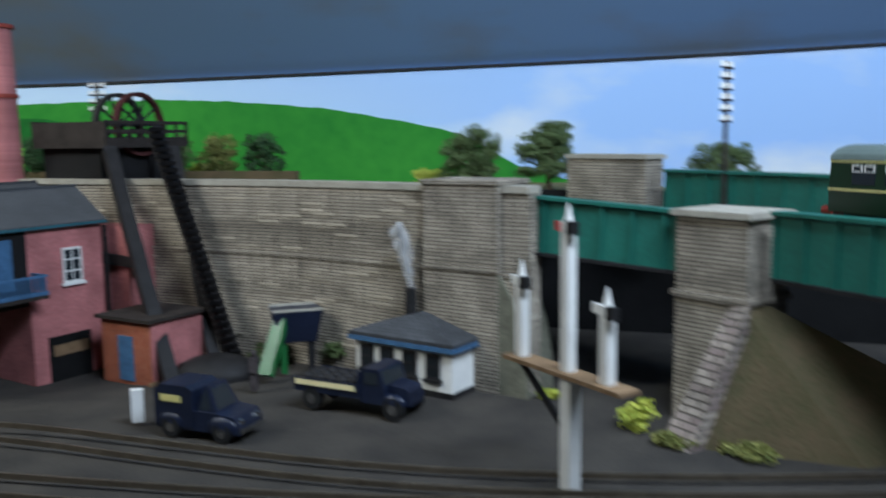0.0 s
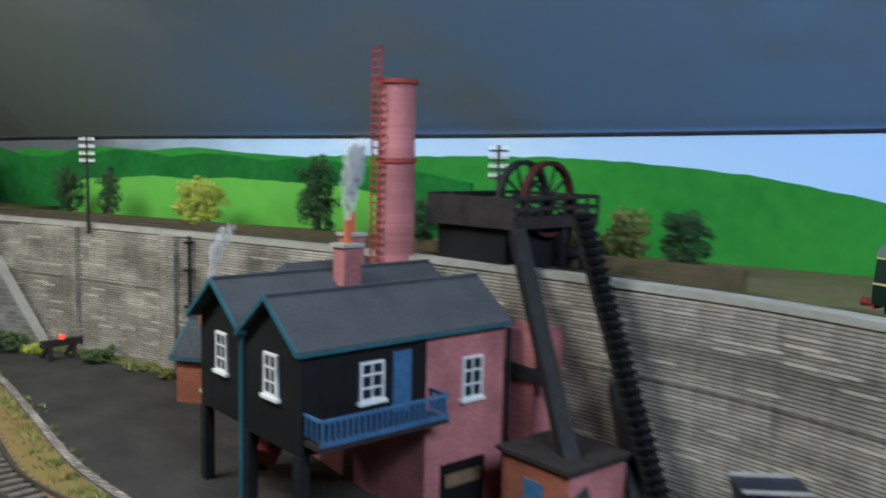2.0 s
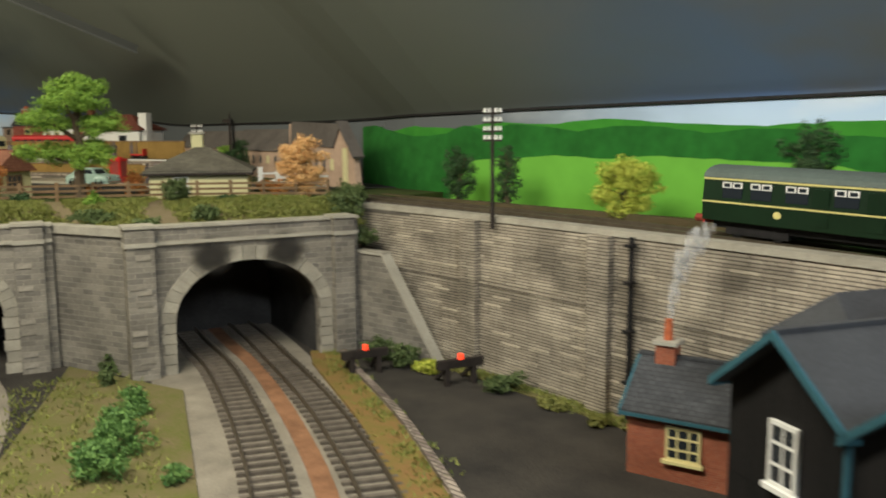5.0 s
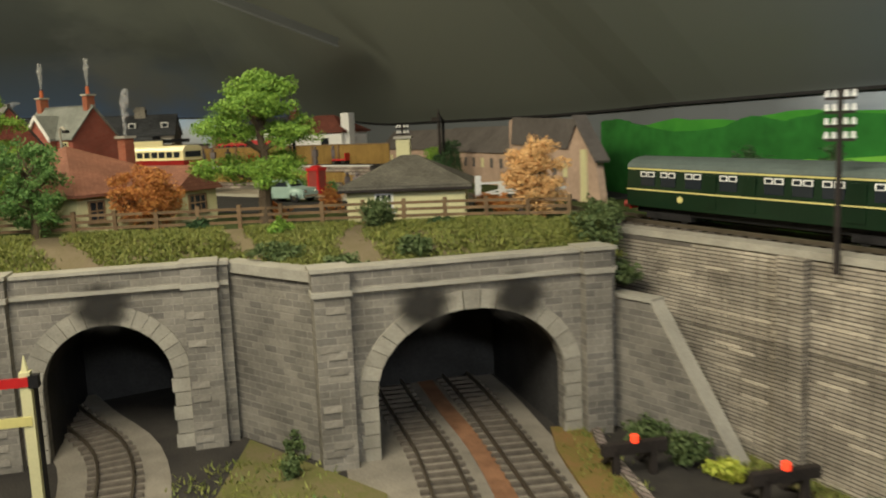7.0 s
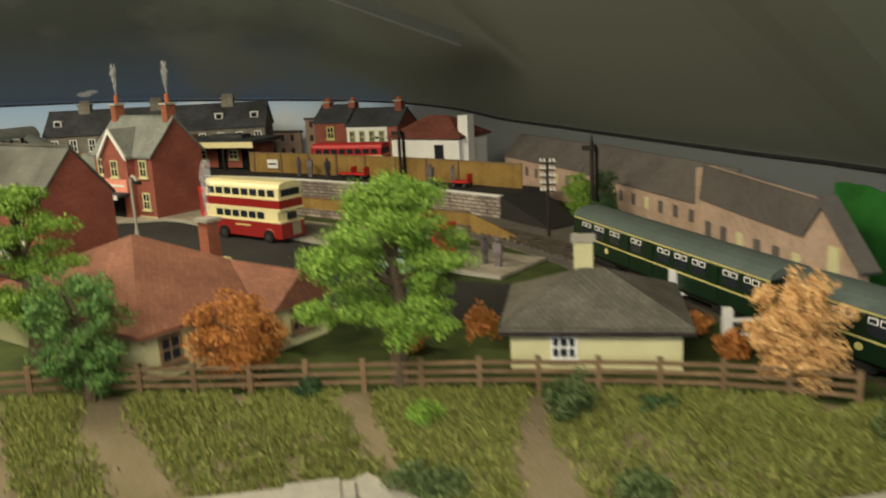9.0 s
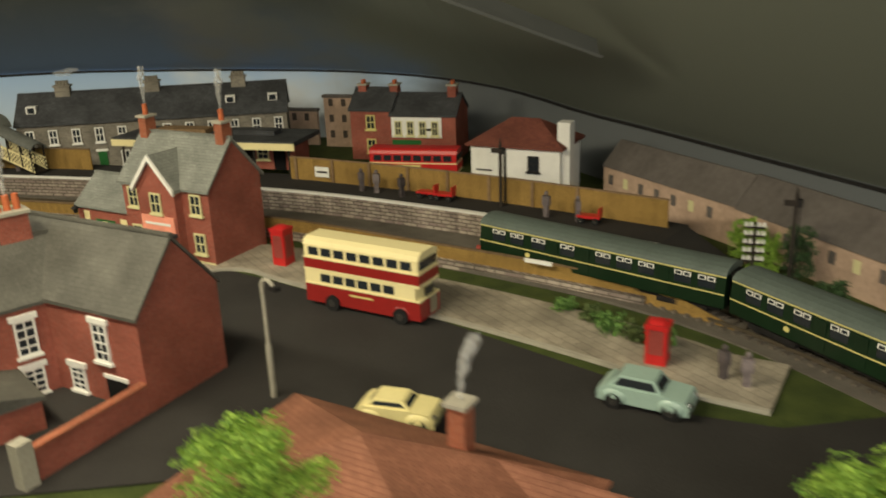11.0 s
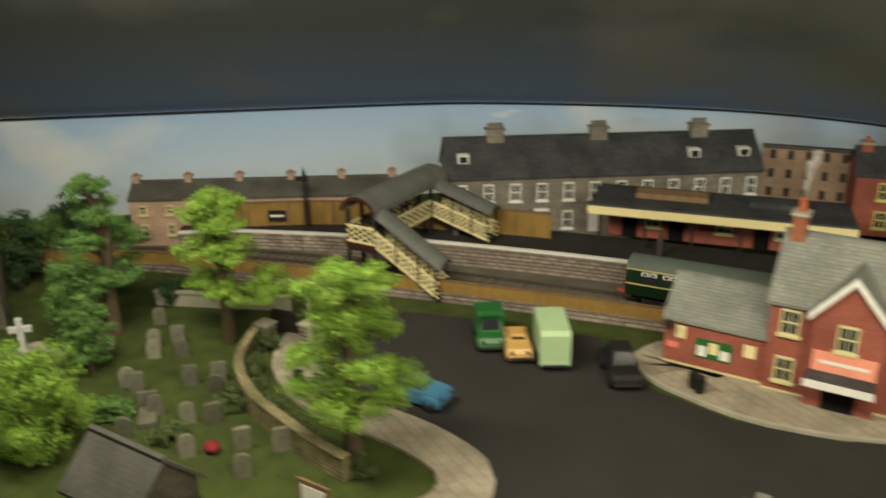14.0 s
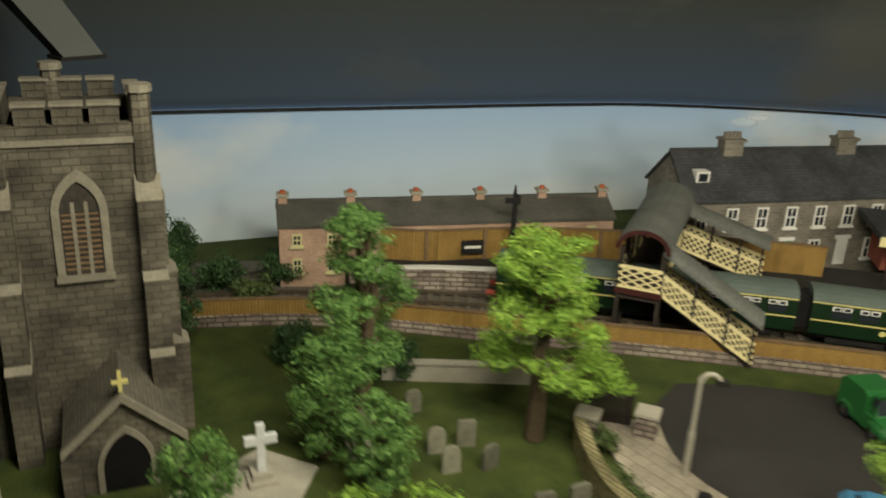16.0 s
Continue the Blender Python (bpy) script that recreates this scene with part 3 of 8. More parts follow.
def tree(x, y, z, h, w, kind, style="tiers", seed=1, label="", trunk=0.3):
    """A model tree: tapered trunk, limbs and a crown of leafy clumps. style: tiers (flat layered), round, column."""
    rng = random.Random(seed)
    t = thing("tree", label or "model tree with a foam-leaf crown", "tree", x, y, z, rng.uniform(0, 360), "trees")
    s = Shape()
    pts = [Vector((rng.uniform(-0.12, 0.12) * i, rng.uniform(-0.12, 0.12) * i, h * 0.88 * i / 4)) for i in range(5)]
    r0 = trunk * h / 6
    for i in range(4):
        s.rod(pts[i], pts[i + 1], r0 * (1 - i * 0.2), r0 * (1 - (i + 1) * 0.2))
    clumps = []
    if style == "tiers":
        for lev, (f, wf, n) in enumerate(((0.40, 1.0, 5), (0.64, 0.85, 4), (0.80, 0.55, 3), (0.95, 0.4, 3))):
            for i in range(n):
                a = 2 * math.pi * (i + rng.random()) / n
                d = w / 2 * wf * rng.uniform(0.35, 0.85)
                c = (d * math.cos(a), d * math.sin(a), h * f * rng.uniform(0.95, 1.05))
                k = w * rng.uniform(0.155, 0.215)
                clumps.append((*c, k * 1.25, k * 1.25, k * 0.7))
                s.rod((0, 0, h * f * 0.8), c, r0 * 0.35, r0 * 0.12, 5)
    else:
        n = 15 if style == "round" else 12
        for i in range(n):
            a, f = 2.4 * i, 0.2 + 0.75 * (i + 0.5) / n
            prof = math.sin(math.pi * min(1, max(0.08, (f - 0.1) / 0.95))) ** 0.6
            d = w / 2 * prof * 0.6
            c = (d * math.cos(a), d * math.sin(a), h * f)
            k = w * (0.24 if style == "round" else 0.3)
            clumps.append((*c, k, k, k * (0.8 if style == "round" else 1.1)))
            s.rod((0, 0, h * f * 0.8), c, r0 * 0.3, r0 * 0.1, 5)
    part("trunk", s, BARK, t)
    part("crown", foliage(clumps, 0.072, 1000, seed), LEAF[kind], t)
    return t


def bush(x, y, z, r, kind, seed, h=None, label=""):
    rng = random.Random(seed)
    h = h or r * 0.8
    cl = [(rng.uniform(-0.45, 0.45) * r, rng.uniform(-0.45, 0.45) * r, h * rng.uniform(0.3, 0.75), r * 0.55, r * 0.55, h * 0.42) for _ in range(6)]
    me = foliage(cl, 0.09, 620, seed)
    me.materials.append(LEAF[kind])
    ob = new("bush", me)
    tagged(ob, label or "low clump of lichen-like green shrubbery", "bush", "bushes")
    return at(ob, x, y, z)

# ---- large structure ----
UP = 8.05  # level of the town above the yard
COPING = curve([(3.2, 31.6), (-0.7, 34.2), (-6.8, 38.2), (-12.3, 40.6), (-20, 43.1), (-28, 45), (-37, 46.5), (-47, 47.8), (-57, 48.6)])
TRACK = curve([(23, -8), (21.5, 5), (19.2, 14), (16.2, 22.5), (12.9, 28.2), (8.5, 33.5), (3, 37.8), (-4.4, 41.4), (-12, 43.8), (-20, 45.6), (-28, 47.2), (-34, 48.0), (-42, 49.1), (-50, 49.8), (-58, 50.3), (-66, 51), (-76, 52.1), (-83, 52.2), (-90, 50.9), (-98, 47.8), (-106, 44.2), (-113, 40.4), (-122, 34.5), (-130, 28), (-137.4, 21.7), (-142.6, 16.6), (-146.5, 11), (-149.8, 4.6), (-153, -4), (-156, -14)])
BACK = curve([(75, 22), (45, 44), (20, 54), (-5, 57), (-30, 58), (-58, 58), (-70, 61), (-90, 64), (-108, 66.5), (-122, 67), (-133, 62), (-141, 53), (-149, 38), (-155, 20), (-161, 0), (-170, -30), (-172, -48)], 3)


def lip(s):
    """Height of the join between the upright backscene and the sloping ceiling, by the share of the backscene's length."""
    return float(np.interp(s, (0, 0.32, 0.48, 0.58, 0.64, 0.74, 1), (16.0, 13.7, 12.9, 12.9, 14.2, 15.6, 16.6)))


def rail_z(x):
    """Height of the upper line's rail foot: it climbs from the bridge to the town."""
    return float(np.interp(x, (-95, -70, -34, -10, 8), (8.3, 8.05, 7.75, 7.3, 6.4)))


def dip(x, y):
    return -1.1 * math.exp(-(((x + 17) / 11) ** 2 + ((y - 38) / 7) ** 2))


yard = Shape()
nx, ny = 70, 50
gx, gy = np.linspace(-72, 70, nx), np.linspace(-45, 66, ny)
yard.add([(x, y, dip(x, y)) for y in gy for x in gx], [(j * nx + i, j * nx + i + 1, (j + 1) * nx + i + 1, (j + 1) * nx + i) for j in range(ny - 1) for i in range(nx - 1)])
solid("ground", yard, YARD, "dark cinder-covered colliery yard baseboard", "ground", "structure", smooth=True)

# upper town board, with its front edge along the portals
town = [(-57.6, 48.6), (-61.0, 45.4), (-65.2, 39.8), (-69.6, 32.4), (-73.6, 25.5), (-75, 20), (-76, -46), (-176, -46), (-176, 72), (-58.5, 72)]
solid("town_board", Shape().prism(town, 6.2, UP - 0.06), LAWN, "green scatter-covered upper board of the model town", "ground", "structure")
upper = Shape()
upper.ribbon([p for p in COPING if p[0] < 1], -0.6, -22, 6.2, lambda s: 6.6 + 0.9 * min(1, s * 1.6))
solid("upper_ground", upper, EARTH, "grassy ledge behind the retaining wall", "ground", "structure")

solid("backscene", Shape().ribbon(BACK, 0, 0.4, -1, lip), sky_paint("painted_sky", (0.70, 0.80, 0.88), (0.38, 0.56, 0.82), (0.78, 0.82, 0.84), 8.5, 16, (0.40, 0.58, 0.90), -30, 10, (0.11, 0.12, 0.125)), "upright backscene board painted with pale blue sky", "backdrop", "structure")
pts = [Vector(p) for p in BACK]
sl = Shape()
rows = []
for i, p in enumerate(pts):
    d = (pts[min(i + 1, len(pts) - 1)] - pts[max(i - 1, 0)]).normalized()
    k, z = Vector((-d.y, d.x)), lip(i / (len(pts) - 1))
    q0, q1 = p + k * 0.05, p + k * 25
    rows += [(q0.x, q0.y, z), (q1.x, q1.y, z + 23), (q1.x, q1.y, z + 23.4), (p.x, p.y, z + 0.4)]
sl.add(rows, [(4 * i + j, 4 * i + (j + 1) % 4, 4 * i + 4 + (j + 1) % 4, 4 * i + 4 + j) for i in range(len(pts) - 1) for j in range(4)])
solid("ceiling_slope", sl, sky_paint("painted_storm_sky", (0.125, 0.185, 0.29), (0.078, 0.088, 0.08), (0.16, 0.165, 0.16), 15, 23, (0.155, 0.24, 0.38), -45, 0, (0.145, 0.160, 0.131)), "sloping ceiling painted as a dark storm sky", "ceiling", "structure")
solid("lip_seam", Shape().ribbon(BACK, 0.4, 0.6, lambda s: lip(s) - 0.12, lambda s: lip(s) + 0.03), BLACK, "dark seam where backscene meets sloping ceiling", "trim", "structure")
solid("ceiling", Shape().box(-190, -60, 38.5, 90, 80, 39.5), CEIL, "dark painted flat ceiling of the railway room", "ceiling", "structure")
solid("wall_south", Shape().box(-190, -61, -20, 90, -60, 39), CEIL, "plain dark wall of the railway room", "wall", "structure")
solid("wall_east", Shape().box(88, -60, -20, 89, 80, 39), CEIL, "plain dark wall of the railway room", "wall", "structure")
solid("wall_west", Shape().box(-189, -60, -20, -188, 80, 39), CEIL, "plain dark wall of the railway room", "wall", "structure")

# painted hills, thin boards in front of the sky


def hill(name, line, tops, mat_, off, label):
    n = len(line)
    solid(name, Shape().ribbon(line, off, off + 0.12, 6.5, lambda s: float(np.interp(s, np.linspace(0, 1, len(tops)), tops)) + 0.1 * noise.noise((s * 90, off, 0))), mat_, label, "backdrop", "structure")


HL = curve([(7, 55.9), (-5, 56.3), (-30, 57.2), (-58, 57.2), (-69, 59.8)], 0.7)
hill("hill_far", HL[: int(len(HL) * 0.94)], [6.9, 7.9, 9.9, 11.0, 11.6, 12.0, 12.3, 12.45, 12.4, 12.3, 12.3, 12.1, 12.3, 12.6, 12.3, 12.5, 12.1, 12.3, 11.8], HILL, 0.1, "rounded green hills painted on the backscene")
hill("hill_woods", HL[int(len(HL) * 0.42) :], [10.8, 11.2, 11.4, 11.6, 11.9, 12.0, 11.8, 12.1, 12.2, 11.9, 12.2, 12.4, 12.0, 12.3, 11.8, 11.6, 11.9, 12.2, 12.4, 12.3], HILLDARK, 0.3, "dark green woods painted on the backscene")
hill("meadow", HL[int(len(HL) * 0.47) : int(len(HL) * 0.84)], [9.4, 10.2, 10.4, 10.5, 10.6, 10.4, 10.5, 10.3, 10.2, 9.6], MEADOW, 0.5, "bright green meadow painted on the backscene")

# ---- retaining wall ----
ret = thing("retaining_wall", "tall weathered coursed-stone retaining wall with string course", "wall", kind="structure")
part("wall_face", Shape().ribbon(COPING, -0.8, 0, -2, 7.6), STONE, ret)
part("string_course", Shape().ribbon(COPING, -0.1, 0.12, 4.45, 4.62), STONE, ret)
part("coping", Shape().ribbon(COPING, -0.8, 0.08, 7.6, 7.86), ASHLAR, ret, "pale stone coping")
block = once("block", lambda: Shape().box(-0.6, -0.02, -0.056, 0.6, 0.1, 0.056).mesh("stone_block"))
rk = random.Random(21)
CS = Line(COPING)
BLOCK = mat("proud_stone", (0.39, 0.34, 0.26), 0.9, 0.35, 0.5, 0.1, 0.6, each=0.3)
slots = rk.sample([(i, j) for i in range(3, int(CS.s[-1] / 1.3) - 1) for j in range(2, 51)], 290)
for i, j in slots:
    px, py, a = CS.place(i * 1.3 + (j % 2) * 0.65)
    z = 0.145 * (j + 0.5)
    if abs(z - 4.5) > 0.3:
        c, d = math.cos(radians(a)), math.sin(radians(a))
        o = 0.09 if z < 4.45 else 0.02
        at(part("stone_block", block, BLOCK, ret), px - d * o, py + c * o, z, a + 180)
part("lower_face", Shape().ribbon(COPING, -0.1, 0.07, -2, 4.45), STONE, ret)
CL = Line(COPING)
for x, y, w in ((-38.6, 46.7, 1.2), (-47.5, 47.8, 1.1), (-57, 48.4, 1.0)):
    px, py, a = CL.place(CL.nearest(x, y))
    part("pilaster", Shape().box(px - w / 2, py - 0.4, -1.5, px + w / 2, py + 0.3, 7.62, a), STONE, ret)
px, py, a = CL.place(CL.nearest(-37.0, 46.4))
pipe = thing("drainpipe", "dark cast-iron drainpipe on the retaining wall", "pipe", px + 0.1, py - 0.35, 0.2, a)
part("pipe", Shape().rod((0, 0, 0), (0, 0, 7.5), 0.11), BLACK, pipe)
for z in (1.5, 3.6, 5.6, 7.1):
    part("bracket", Shape().box(-0.16, -0.15, z, 0.16, 0.3, z + 0.12), BLACK, pipe)
pier = thing("bridge_pier", "stone abutment pier at the end of the retaining wall", "pier", 1.3, 33.6, 0, -33)
part("shaft", Shape().box(-2.0, -0.9, -0.3, 1.45, 1.4, 7.9), STONE, pier)
part("band", Shape().box(-2.06, -0.96, 4.6, 1.5, 1.45, 4.8), STONE, pier)
part("coping", Shape().box(-2.08, -0.98, 7.9, 1.52, 1.45, 8.06), STONE, pier)
part("rendered_flank", Shape().along([(1.4, -0.3), (2.7, -0.3), (2.65, 1.2), (2.4, 2.6), (2.0, 3.7), (1.4, 4.6)], -0.85, 1.2), GRAVE, pier, "rough grey rendered flank")

# mid pier with splayed flank, and girders
mid = thing("bridge_pier", "stone bridge pier with splayed rough flank", "pier", 9.5, 28.8, 0, -50)
part("shaft", Shape().box(-1.35, -0.9, -0.3, 1.35, 1.4, 7.0), STONE, mid)
part("coping", Shape().box(-1.5, -1.05, 7.0, 1.5, 1.5, 7.2), ASHLAR, mid)
part("band", Shape().box(-1.45, -1.0, 4.3, 1.45, 1.5, 4.5), STONE, mid)
im = mid.matrix_basis.inverted()


def from_world(m, pts):
    """Points of the room, in full-size metres, in the space of a thing."""
    return [tuple(c / S for c in m @ Vector((x * S, y * S, z * S))) for x, y, z in pts]


part("splayed_flank", Shape().add(from_world(im, [(9.6, 27.4, 4.3), (7.5, 26.6, -0.1), (12.6, 24.8, -0.1), (19.0, 26.5, -0.1), (10.6, 27.8, 4.2), (12.5, 30.5, -0.1)]), [(0, 1, 2), (0, 2, 4), (4, 2, 3), (0, 5, 1), (0, 4, 5), (4, 3, 5), (1, 5, 3, 2)]), ROUGHFLANK, mid, "sloping rough mossy bank")
part("wing_wall", Shape().add(from_world(im, [(9.45, 27.6, 4.5), (9.75, 27.0, 4.5), (7.0, 26.9, -0.1), (7.7, 26.0, -0.1), (9.3, 28.4, -0.1), (9.9, 27.4, -0.1)]), [(0, 1, 3, 2), (0, 2, 4), (1, 5, 3), (0, 4, 5, 1), (2, 3, 5, 4)]), RUBBLE, mid, "sloping grey stone wing wall")


def girder(a, b, z0, z1, label):
    a, b = Vector(a), Vector(b)
    L = (b - a).length
    g = thing("bridge_girder", label, "girder", a.x, a.y, 0, math.degrees(math.atan2(b.y - a.y, b.x - a.x)), "bridge girders")
    part("web", Shape().box(0, -0.1, z0, L, 0.1, z1), GIRDER, g)
    part("top_flange", Shape().box(-0.1, -0.28, z1, L + 0.1, 0.28, z1 + 0.12), GIRDER, g)
    part("bottom_flange", Shape().box(0, -0.28, z0 - 0.12, L, 0.28, z0), BLACK, g)
    n = int(L / 1.1)
    for i in range(n + 1):
        part("stiffener", once("stiff%.1f" % (z1 - z0), lambda: Shape().box(-0.05, -0.22, 0, 0.05, 0.22, z1 - z0).mesh("stiffener")), GIRDER, g).matrix_basis = pose(i * L / n * S, 0, z0 * S)
    return g


g_ = girder((2.4, 32.8), (8.3, 29.7), 5.5, 7.45, "dark green plate girder of the railway bridge")
g_.matrix_basis = g_.matrix_basis @ pose(0, 0, 0, 0, 4.0, 0)
girder((10.6, 27.2), (18.2, 13.5), 5.2, 7.15, "dark green plate girder of the railway bridge")
girder((9.6, 38.4), (14.2, 31.4), 6.4, 8.05, "far green parapet girder of the railway bridge")
fp = thing("bridge_pier", "far stone parapet pier of the bridge", "pier", 7.6, 41.2, 0, -50)
part("shaft", Shape().box(-2.4, -0.6, 5.5, 2.4, 0.6, 8.6), STONE, fp)
part("coping", Shape().box(-2.5, -0.7, 8.6, 2.5, 0.7, 8.8), CONCRETE, fp)
fp2 = thing("bridge_pier", "far stone parapet pier of the bridge", "pier", 15.1, 30.0, 0, -60)
part("shaft", Shape().box(-1.2, -0.5, 5.5, 1.2, 0.5, 8.1), STONE, fp2)
part("coping", Shape().box(-1.3, -0.6, 8.1, 1.3, 0.6, 8.3), CONCRETE, fp2)
TL = Line(TRACK)
s1 = TL.nearest(3, 37.8)
BRIDGE = [TL.place(s)[:2] for s in np.linspace(0, s1, 24)]
solid("bridge_deck", Shape().ribbon(BRIDGE, -1.8, 1.8, 5.2, 5.9), BLACK, "dark underside and deck of the railway bridge", "bridge", "structure")
# added near-black sheet: its colour stands in for the shade under the bridge
solid("wall_beyond_bridge", Shape().box(3, 44, -1, 60, 44.5, 7.0, -14, (3, 44)), DARK, "near-black sheet standing in for the shade beyond the bridge", "wall", "structure")

# ---- upper railway ----


def track(line, z, name, label, near=None, skip=None):
    t = thing(name, label, "railway track", kind="structure")
    zf = z if callable(z) else (lambda x: z)
    for o in (-0.62, 0.62):
        part("rail", Shape().ribbon(line, o - 0.045, o + 0.045, lambda s: zf(line[round(s * (len(line) - 1))][0]), lambda s: zf(line[round(s * (len(line) - 1))][0]) + 0.17), STEEL, t)
    ln = Line(line)
    me = once("sleeper", lambda: Shape().box(-0.1, -0.98, 0, 0.1, 0.98, 0.13).mesh("sleeper"))
    s, n = 0.3, 0
    rest = Shape()
    while s < ln.s[-1]:
        x, y, a = ln.place(s)
        z_ = zf(x)
        if skip and skip(x, y):
            s += 0.68
            continue
        if near and near(x, y) and n < 300:
            sp = part("sleeper", me, SLEEPER, t)
            at(sp, x, y, z_ - 0.12, a)
            n += 1
        else:
            c, d = math.cos(radians(a)), math.sin(radians(a))
            rest.add([(x + u * c - v * d, y + u * d + v * c, zz) for zz in (z_ - 0.12, z_ + 0.01) for u, v in ((-0.1, -0.98), (0.1, -0.98), (0.1, 0.98), (-0.1, 0.98))], [(4, 5, 6, 7), (0, 1, 5, 4), (1, 2, 6, 5), (2, 3, 7, 6), (3, 0, 4, 7)])
        s += 0.68
    if rest.v:
        tagged(part("sleepers", rest, SLEEPER, t), kind="stuff")
    return t


solid("trackbed_upper", Shape().ribbon(TRACK, -1.7, 1.7, lambda s: rail_z(TRACK[round(s * (len(TRACK) - 1))][0]) - 0.5, lambda s: rail_z(TRACK[round(s * (len(TRACK) - 1))][0]) - 0.1), TRACKBED, "dark ballast bed of the upper railway line", "trackbed", "structure")
track(TRACK, rail_z, "upper_track", "single railway track with steel rails on the upper level", near=lambda x, y: -52 < x < -20 or -84 < x < -60)
LOOP = [(x, y) for x, y in TRACK if x < -84]
solid("low_wall", Shape().ribbon([(x, y) for x, y in TRACK if -60 < x < -8], -2.6, -2.2, 7.0, 8.05), ROUGHFLANK, "low mossy stone wall behind the upper track", "wall", "structure")

# ---- tunnel portals ----


def arch_pts(w, spring, rise, n=18):
    return [(w / 2 * math.cos(math.pi * i / n), spring + rise * math.sin(math.pi * i / n)) for i in range(n + 1)]


def portal(x, y, rz, W, H, ow, spring, rise, label, pil):
    """A stone tunnel front along local x, facing local -y, with arch ring, pilasters, parapet and bore."""
    p = thing("tunnel_portal", label, "tunnel portal", x, y, 0, rz, "tunnel portals")
    a = arch_pts(ow, spring, rise)
    outer = [(W / 2, 0), (W / 2, H), (-W / 2, H), (-W / 2, 0)]
    # face: strips from each arch point up to the top
    f = Shape()
    f.box(-W / 2, 0, -0.3, -ow / 2, 0.7, H).box(ow / 2, 0, -0.3, W / 2, 0.7, H)
    for (x0, z0), (x1, z1) in zip(a, a[1:]):
        f.add([(x0, 0, z0), (x1, 0, z1), (x1, 0, H), (x0, 0, H), (x0, 0.7, z0), (x1, 0.7, z1), (x1, 0.7, H), (x0, 0.7, H)], [(0, 1, 2, 3), (7, 6, 5, 4), (0, 4, 5, 1), (3, 2, 6, 7)])
    fm = f.mesh("face")
    bm = bmesh.new()
    bm.from_mesh(fm)
    bmesh.ops.remove_doubles(bm, verts=bm.verts, dist=0.002 * S)
    bm.to_mesh(fm)
    bm.free()
    part("face", fm, PORTAL, p)
    n = 19
    b0, b1 = arch_pts(ow, spring, rise, n), arch_pts(ow + 1.5, spring, rise + 0.75, n)
    for i in range(n):
        q = Shape()
        g = 0.02
        pr = []
        for (ux, uz), (vx, vz) in ((b0[i], b1[i]), (b0[i + 1], b1[i + 1])):
            pr += [(ux, uz), (vx, vz)]
        c = [pr[0], pr[1], pr[3], pr[2]]
        cx, cz = sum(k[0] for k in c) / 4, sum(k[1] for k in c) / 4
        c = [(cx + (k[0] - cx) * 0.95, cz + (k[1] - cz) * 0.97) for k in c]
        q.add([(u, -0.1 - 0.03 * (i % 2), v) for u, v in c] + [(u, 0.05, v) for u, v in c], [(0, 1, 2, 3), (7, 6, 5, 4), (0, 4, 5, 1), (1, 5, 6, 2), (2, 6, 7, 3), (3, 7, 4, 0)])
        part("voussoir", q, ASHLAR, p)
    for s in (-1, 1):
        for i in range(int(spring / 0.5)):
            z0 = i * spring / int(spring / 0.5)
            part("quoin", Shape().box(s * (ow / 2 + 0.37 - (0.0 if i % 2 else 0.1)) - 0.34, -0.1, z0 + 0.02, s * (ow / 2 + 0.37) + 0.34, 0.05, z0 + spring / int(spring / 0.5) - 0.02), ASHLAR, p)
    rk2 = random.Random(int(W * 10))
    blk = once("pblock", lambda: Shape().box(-0.34, -0.05, -0.12, 0.34, 0.1, 0.12).mesh("stone_block"))
    for i, j in rk2.sample([(i, j) for i in range(int((W - 0.8) / 0.75)) for j in range(1, 22)], 130):
        bx, bz = -W / 2 + 0.45 + i * 0.75 + (j % 2) * 0.3, 0.28 * (j + 0.5)
        if abs(bx) > ow / 2 + 0.95 or bz > spring + rise + 0.85:
            on = [q for q in pil if abs(bx - q[0]) < q[1] / 2 - 0.34]
            if on or all(abs(bx - q[0]) > q[1] / 2 + 0.36 for q in pil):
                at(part("stone_block", blk, PORTALBLOCK, p), bx, -0.55 if on else 0.0, bz)
    for px, pw in pil:
        part("pilaster", Shape().box(px - pw / 2, -0.55, -0.3, px + pw / 2, 0.1, H - 0.05), PORTAL, p)
        part("pilaster_cap", Shape().box(px - pw / 2 - 0.03, -0.5, H + 0.14, px + pw / 2 + 0.03, 0.75, H + 0.86), PORTAL, p)
        part("cap_coping", Shape().box(px - pw / 2 - 0.1, -0.6, H + 0.86, px + pw / 2 + 0.1, 0.85, H + 1.0), CONCRETE, p)
        part("cap_cornice", Shape().box(px - pw / 2 - 0.08, -0.66, H - 0.03, px + pw / 2 + 0.08, 0.3, H + 0.15), CONCRETE, p)
    part("cornice", Shape().box(-W / 2, -0.2, H - 0.02, W / 2, 0.85, H + 0.14), CONCRETE, p)
    part("parapet", Shape().box(-W / 2, -0.05, H + 0.14, W / 2, 0.7, H + 0.78), PORTAL, p)
    part("parapet_coping", Shape().box(-W / 2 - 0.05, -0.16, H + 0.78, W / 2 + 0.05, 0.8, H + 0.92), CONCRETE, p)
    bore = Shape()
    ring = [(-ow / 2, -0.3)] + a[::-1] + [(ow / 2, -0.3)]
    m = len(ring)
    bore.add([(u, 0.65, v) for u, v in ring] + [(u, 9, v) for u, v in ring], [(i, i + 1, m + i + 1, m + i) for i in range(m - 1)] + [tuple(range(m, 2 * m))])
    part("bore", bore, mat("sooty_lining", (0.05, 0.048, 0.045), 0.95, 0.4, 1.5), p, "sooty tunnel lining")
    return p


